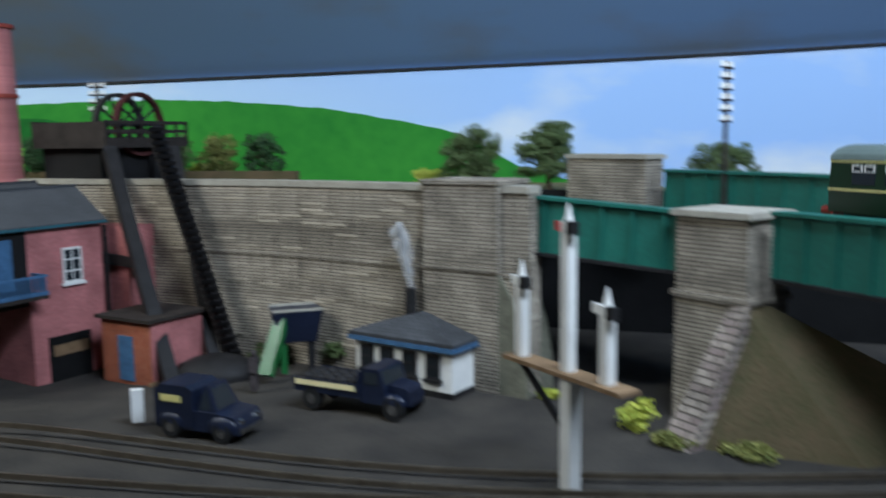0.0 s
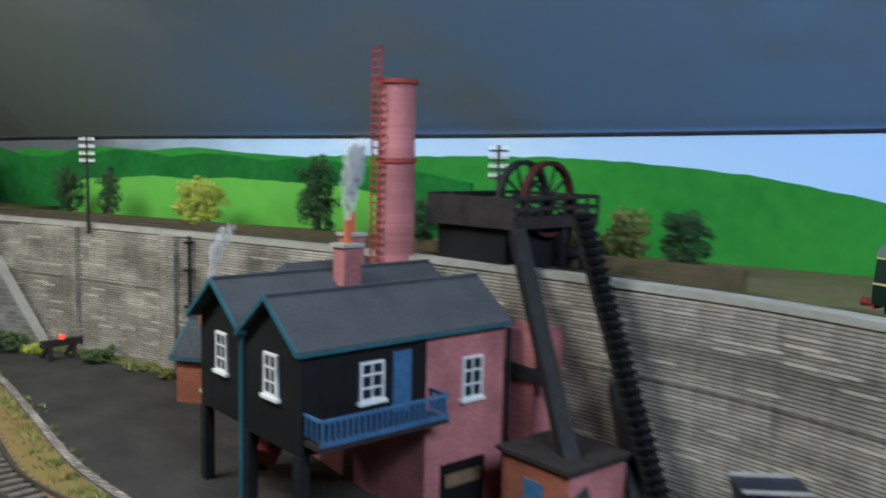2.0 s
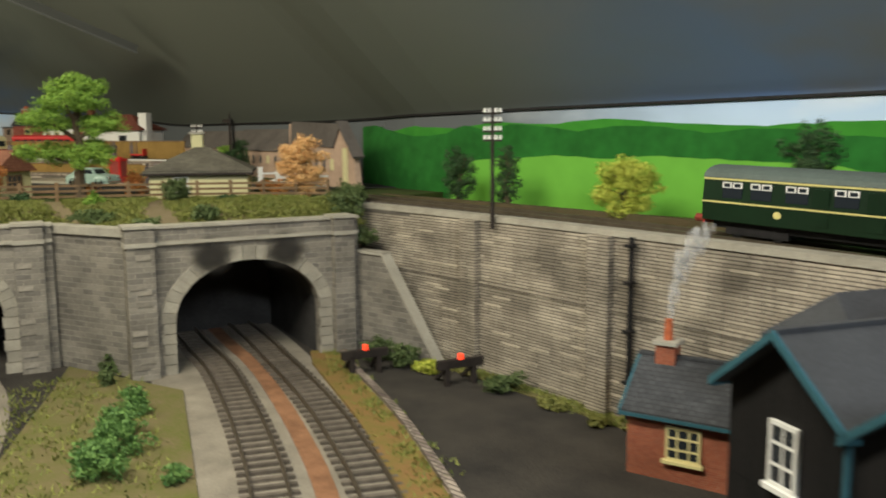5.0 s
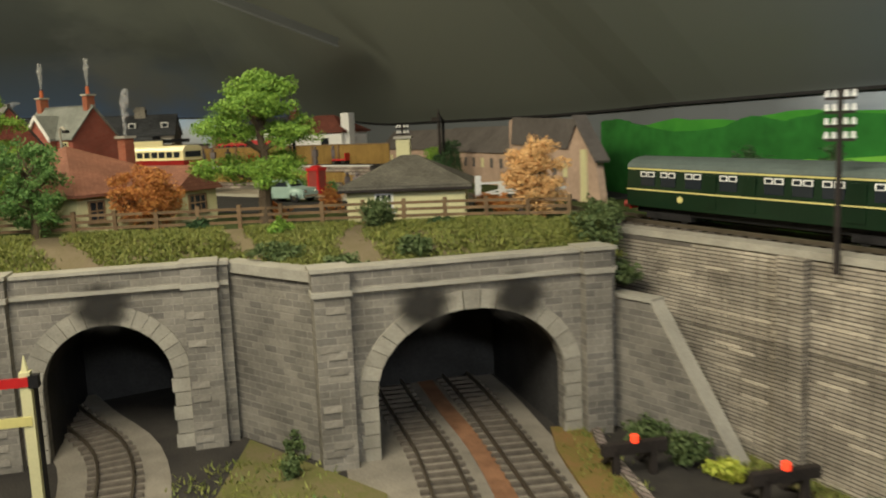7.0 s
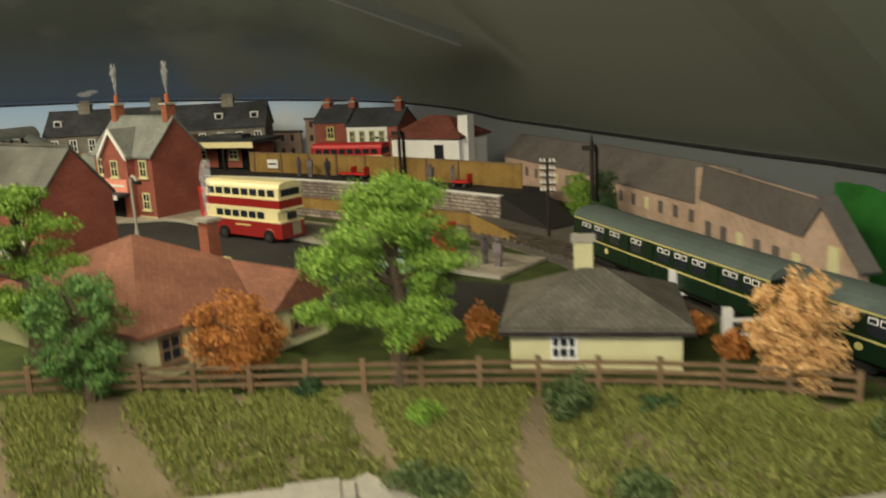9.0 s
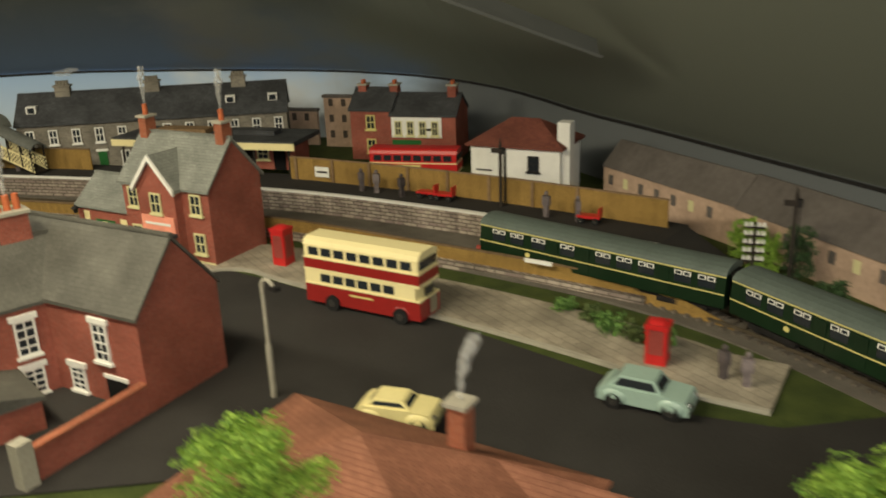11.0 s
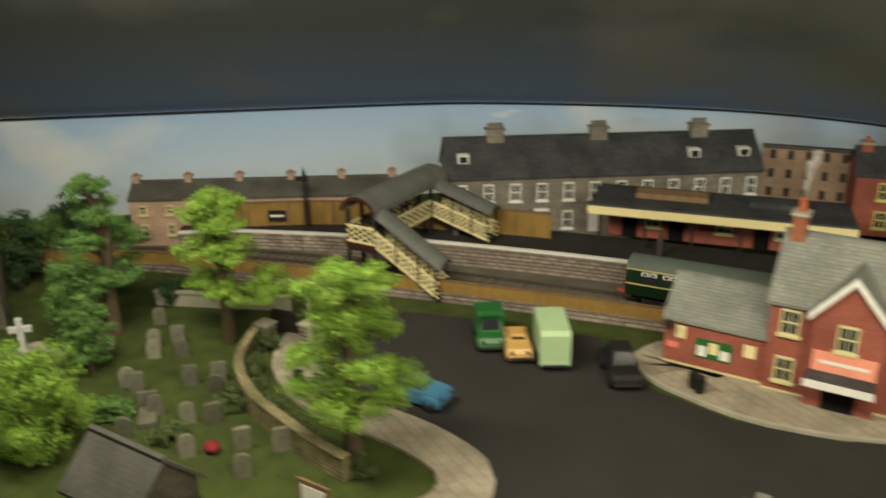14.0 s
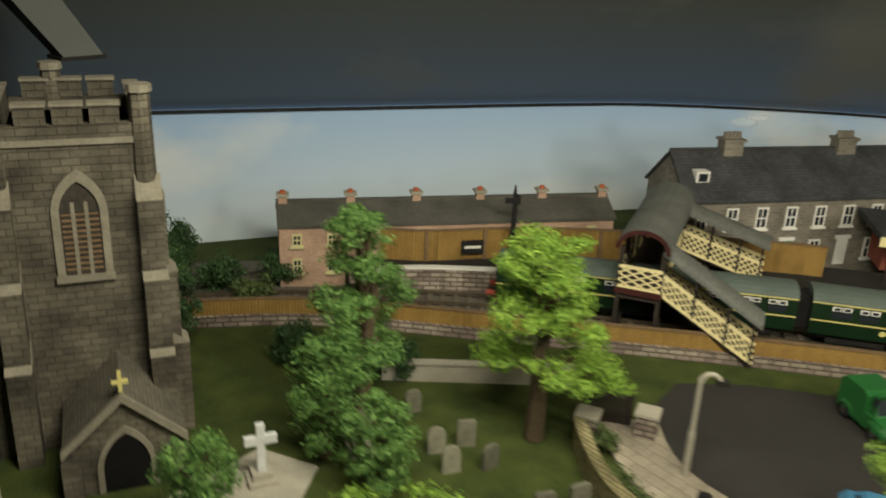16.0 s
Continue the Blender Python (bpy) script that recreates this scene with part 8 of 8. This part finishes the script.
for x, y, z, r, kind, h in [(-62.4, 40.1, UP - 0.2, 1.1, "olive", 1.4), (-64.6, 36.6, UP - 0.3, 0.7, "lime", 0.9), (-61.7, 35.2, 7.1, 1.2, "olive", 0.9), (-58.9, 36.6, 6.8, 1.1, "olive", 0.9), (-58.4, 39.6, 7.3, 0.9, "olive", 0.9), (-56.2, 47.0, 7.0, 1.3, "olive", 1.8), (-57.2, 48.2, 7.4, 1.2, "olive", 1.6), (-54.6, 47.2, 5.6, 0.8, "olive", 1.2), (-68.3, 33.9, UP - 0.1, 0.6, "dark", 0.6), (-61.6, 42.6, UP - 0.1, 0.8, "dark", 0.5), (-46.8, 28.6, 0, 1.3, "mid", 1.4), (-48.6, 30.0, 0, 1.2, "mid", 1.3), (-50.4, 31.0, 0, 1.1, "mid", 1.2), (-44.6, 30.2, 0, 0.6, "mid", 0.7), (-52.4, 32.6, 0, 1.0, "mid", 1.1), (-57.4, 33.6, 0, 0.6, "olive", 0.8), (-59.4, 34.6, 0, 0.6, "olive", 1.0), (-51.6, 45.2, 0, 1.1, "olive", 1.2), (-49.9, 45.6, 0, 1.0, "olive", 1.1), (-48.2, 45.8, 0, 0.9, "yellow", 0.7), (-43.2, 45.8, 0, 1.0, "olive", 0.9), (-40.2, 45.4, 0, 0.8, "ivy", 0.4), (-37.6, 45.2, 0, 0.8, "ivy", 0.4), (3.9, 31.6, 0, 0.5, "yellow", 0.3), (6.6, 28.2, 0, 0.9, "yellow", 0.9), (7.4, 26.6, 0, 0.7, "ivy", 0.4), (9.4, 25.6, 0, 0.9, "ivy", 0.4), (-8.2, 38.4, -0.5, 1.0, "olive", 1.0), (-4.8, 37.2, 0, 0.9, "olive", 0.8), (-86.4, 46.8, UP, 0.8, "mid", 1.0), (-88.0, 47.2, UP, 0.8, "olive", 0.9), (-89.6, 46.8, UP, 0.7, "mid", 0.8), (-85.0, 47.2, UP, 0.7, "olive", 1.0), (-84.0, 47.8, UP, 0.7, "mid", 0.9), (-150.6, 7.0, UP, 1.6, "dark", 2.0), (-152.4, 4.6, UP, 1.8, "mid", 2.2), (-149.6, 10.2, UP, 1.3, "dark", 1.8), (-153.6, 2.4, UP, 1.6, "yellow", 1.6), (-154.6, 6.4, UP, 1.8, "dark", 2.4), (-148.8, 8.0, UP, 1.2, "olive", 1.2), (-141.6, 6.6, UP, 1.6, "dark", 1.6), (-138.4, 9.6, UP, 1.4, "dark", 1.2), (-129.4, 12.8, UP, 0.8, "olive", 1.0), (-124.8, 9.8, UP, 1.1, "olive", 0.9), (-126.6, 4.4, UP, 1.2, "mid", 0.9), (-123.4, 6.2, UP, 0.9, "olive", 0.7), (-63.6, 47.8, UP, 0.8, "rust", 0.8), (-66.0, 48.6, UP, 0.8, "rust", 0.7), (-69.8, 41.4, UP, 0.9, "rust", 1.5), (-70.8, 38.8, UP, 0.8, "rust", 0.8), (-15.6, 52.0, 7.4, 1.2, "yellow", 0.9), (-1.6, 50.6, 7.0, 1.2, "yellow", 0.9)]:
    k += 1
    bush(x, y, z, r, kind, k, h, "low clump of rust-red shrubbery in a garden" if kind == "rust" else "")

# ---- train ----


def coach(name, label, cab):
    L, W = 14.2, 2.35
    c = thing(name, label, "railcar", 0, 0, 0, 0, "train")
    part("body", Shape().across([(-W / 2, 0.75), (W / 2, 0.75), (W / 2 + 0.03, 1.6), (W / 2 - 0.06, 2.75), (-W / 2 + 0.06, 2.75), (-W / 2 - 0.03, 1.6)], -L / 2, L / 2), COACH, c)
    n = 8
    part("roof", Shape().across([(-W / 2 * math.cos(math.pi * i / n) * 1.0, 2.72 + 0.55 * math.sin(math.pi * i / n)) for i in range(n + 1)], -L / 2 - 0.02, L / 2 + 0.02), COACHROOF, c, "grey domed roof")
    for s in (-1, 1):
        part("waist_line", Shape().box(-L / 2, s * (W / 2 + 0.04) - 0.02, 1.58, L / 2, s * (W / 2 + 0.04) + 0.02, 1.65), LINE, c)
        part("roof_line", Shape().box(-L / 2, s * (W / 2 - 0.045) - 0.02, 2.62, L / 2, s * (W / 2 - 0.045) + 0.02, 2.7), LINE, c)
        for i, x in enumerate((-6.2, -5.0, -3.1, -1.9, -0.7, 1.4, 3.2, 4.6, 5.8)):
            w = part("window", once("cw", lambda: Shape().box(-0.42, -0.03, 0, 0.42, 0.03, 0.72).mesh("window")), PANE, c)
            at(w, x, s * (W / 2 - 0.005), 1.82, 0)
            part("vent_frame", once("cv", lambda: Shape().box(-0.42, -0.04, 0.46, -0.03, 0.04, 0.72).box(0.03, -0.04, 0.46, 0.42, 0.04, 0.72).mesh("vent_frame")), WHITE, w)
            part("vent_glass", once("cg", lambda: Shape().box(-0.36, -0.045, 0.5, -0.09, 0.045, 0.67).box(0.09, -0.045, 0.5, 0.36, 0.045, 0.67).mesh("vent_glass")), PANE, w)
        for x in (-4.0, 0.4, 2.3):
            part("door", Shape().box(x - 0.3, s * (W / 2 + 0.035) - 0.01, 0.95, x + 0.3, s * (W / 2 + 0.035) + 0.01, 2.5), COACH, c)
        part("crest", Shape().rod((3.9, s * (W / 2 + 0.01), 1.25), (3.9, s * (W / 2 + 0.05), 1.25), 0.16, 0.16, 12), LINE, c)
    part("underframe", Shape().box(-L / 2 + 0.3, -0.8, 0.4, L / 2 - 0.3, 0.8, 0.76), BLACK, c)
    for x in (-L / 2 + 2.2, L / 2 - 2.2):
        bg_ = part("bogie", Shape().box(x - 1.3, -0.85, 0.15, x + 1.3, 0.85, 0.5), BLACK, c)
        for xx in (-0.85, 0.85):
            for s in (-0.72, 0.72):
                part("wheel", Shape().rod((x + xx, s - 0.06, 0.32), (x + xx, s + 0.06, 0.32), 0.32, 0.32, 12), BLACK, bg_)
    for e in (-1, 1):
        if e == cab:
            part("cab_window", Shape().box(e * (L / 2 + 0.0) - 0.02, -0.95, 1.85, e * (L / 2) + 0.02, 0.95, 2.5), PANE, c)
            for q in (-0.35, 0.35):
                part("cab_pillar", Shape().box(e * L / 2 - 0.03, q - 0.05, 1.8, e * L / 2 + 0.03, q + 0.05, 2.55), COACH, c)
            for q in (-0.75, 0.75):
                bf = part("buffer", Shape().rod((e * L / 2, q, 0.75), (e * (L / 2 + 0.5), q, 0.75), 0.14, 0.2), RUST, c)
            part("buffer_beam", Shape().box(e * L / 2 - 0.04, -1.0, 0.55, e * L / 2 + 0.04, 1.0, 0.95), RED, c)
        else:
            part("gangway", Shape().box(min(e * L / 2, e * (L / 2 + 0.45)), -0.5, 0.7, max(e * L / 2, e * (L / 2 + 0.45)), 0.5, 2.8), BLACK, c)
    c.scale = (1, 0.86, 0.82)
    return c


lead = coach("leading_railcar", "dark green diesel railcar with cream lining and grey roof", 1)
mid_car = coach("centre_railcar", "dark green railcar with cream lining coupled behind the leading car", 0)
rear_car = coach("rear_railcar", "dark green railcar with cream lining at the tail of the train", -1)


def motions():
    """The train runs along the upper line into the station."""
    heads = [(0.0, 12.9, 28.2), (0.7, 7.6, 34.4), (1.5, 1.3, 38.8), (2.0, -4.7, 41.5), (2.7, -11.0, 42.9), (4.5, -29.2, 47.3), (5.0, -34.3, 48.0), (8.5, -73.0, 51.9), (9.0, -77.6, 52.2), (11.5, -102.2, 46.0), (12.0, -106.6, 43.9), (12.5, -111.4, 41.4), (14.5, -129.2, 28.7), (15.0, -132.6, 25.9), (16.0, -141.6, 17.8)]
    ts, ss = [h[0] for h in heads], [TL.nearest(h[1], h[2]) for h in heads]
    fit_ = np.polyfit(ts, ss, 6)
    for car_, back in ((lead, 7.3), (mid_car, 22.2), (rear_car, 37.1)):
        rows_ = []
        for i in range(65):
            t = i / 4
            s = float(np.polyval(fit_, t)) - back
            x0, y0, a0 = TL.place(s - 4.9)
            x1, y1, a1 = TL.place(s + 4.9)
            a = math.degrees(math.atan2(y1 - y0, x1 - x0))
            z0, z1 = rail_z(x0), rail_z(x1)
            tilt = math.degrees(math.atan2(z1 - z0, 9.8))
            rows_.append((t, pose((x0 + x1) / 2 * S, (y0 + y1) / 2 * S, ((z0 + z1) / 2 + 0.17) * S, 0, -tilt, a)))
        walk(car_, rows_)


motions()
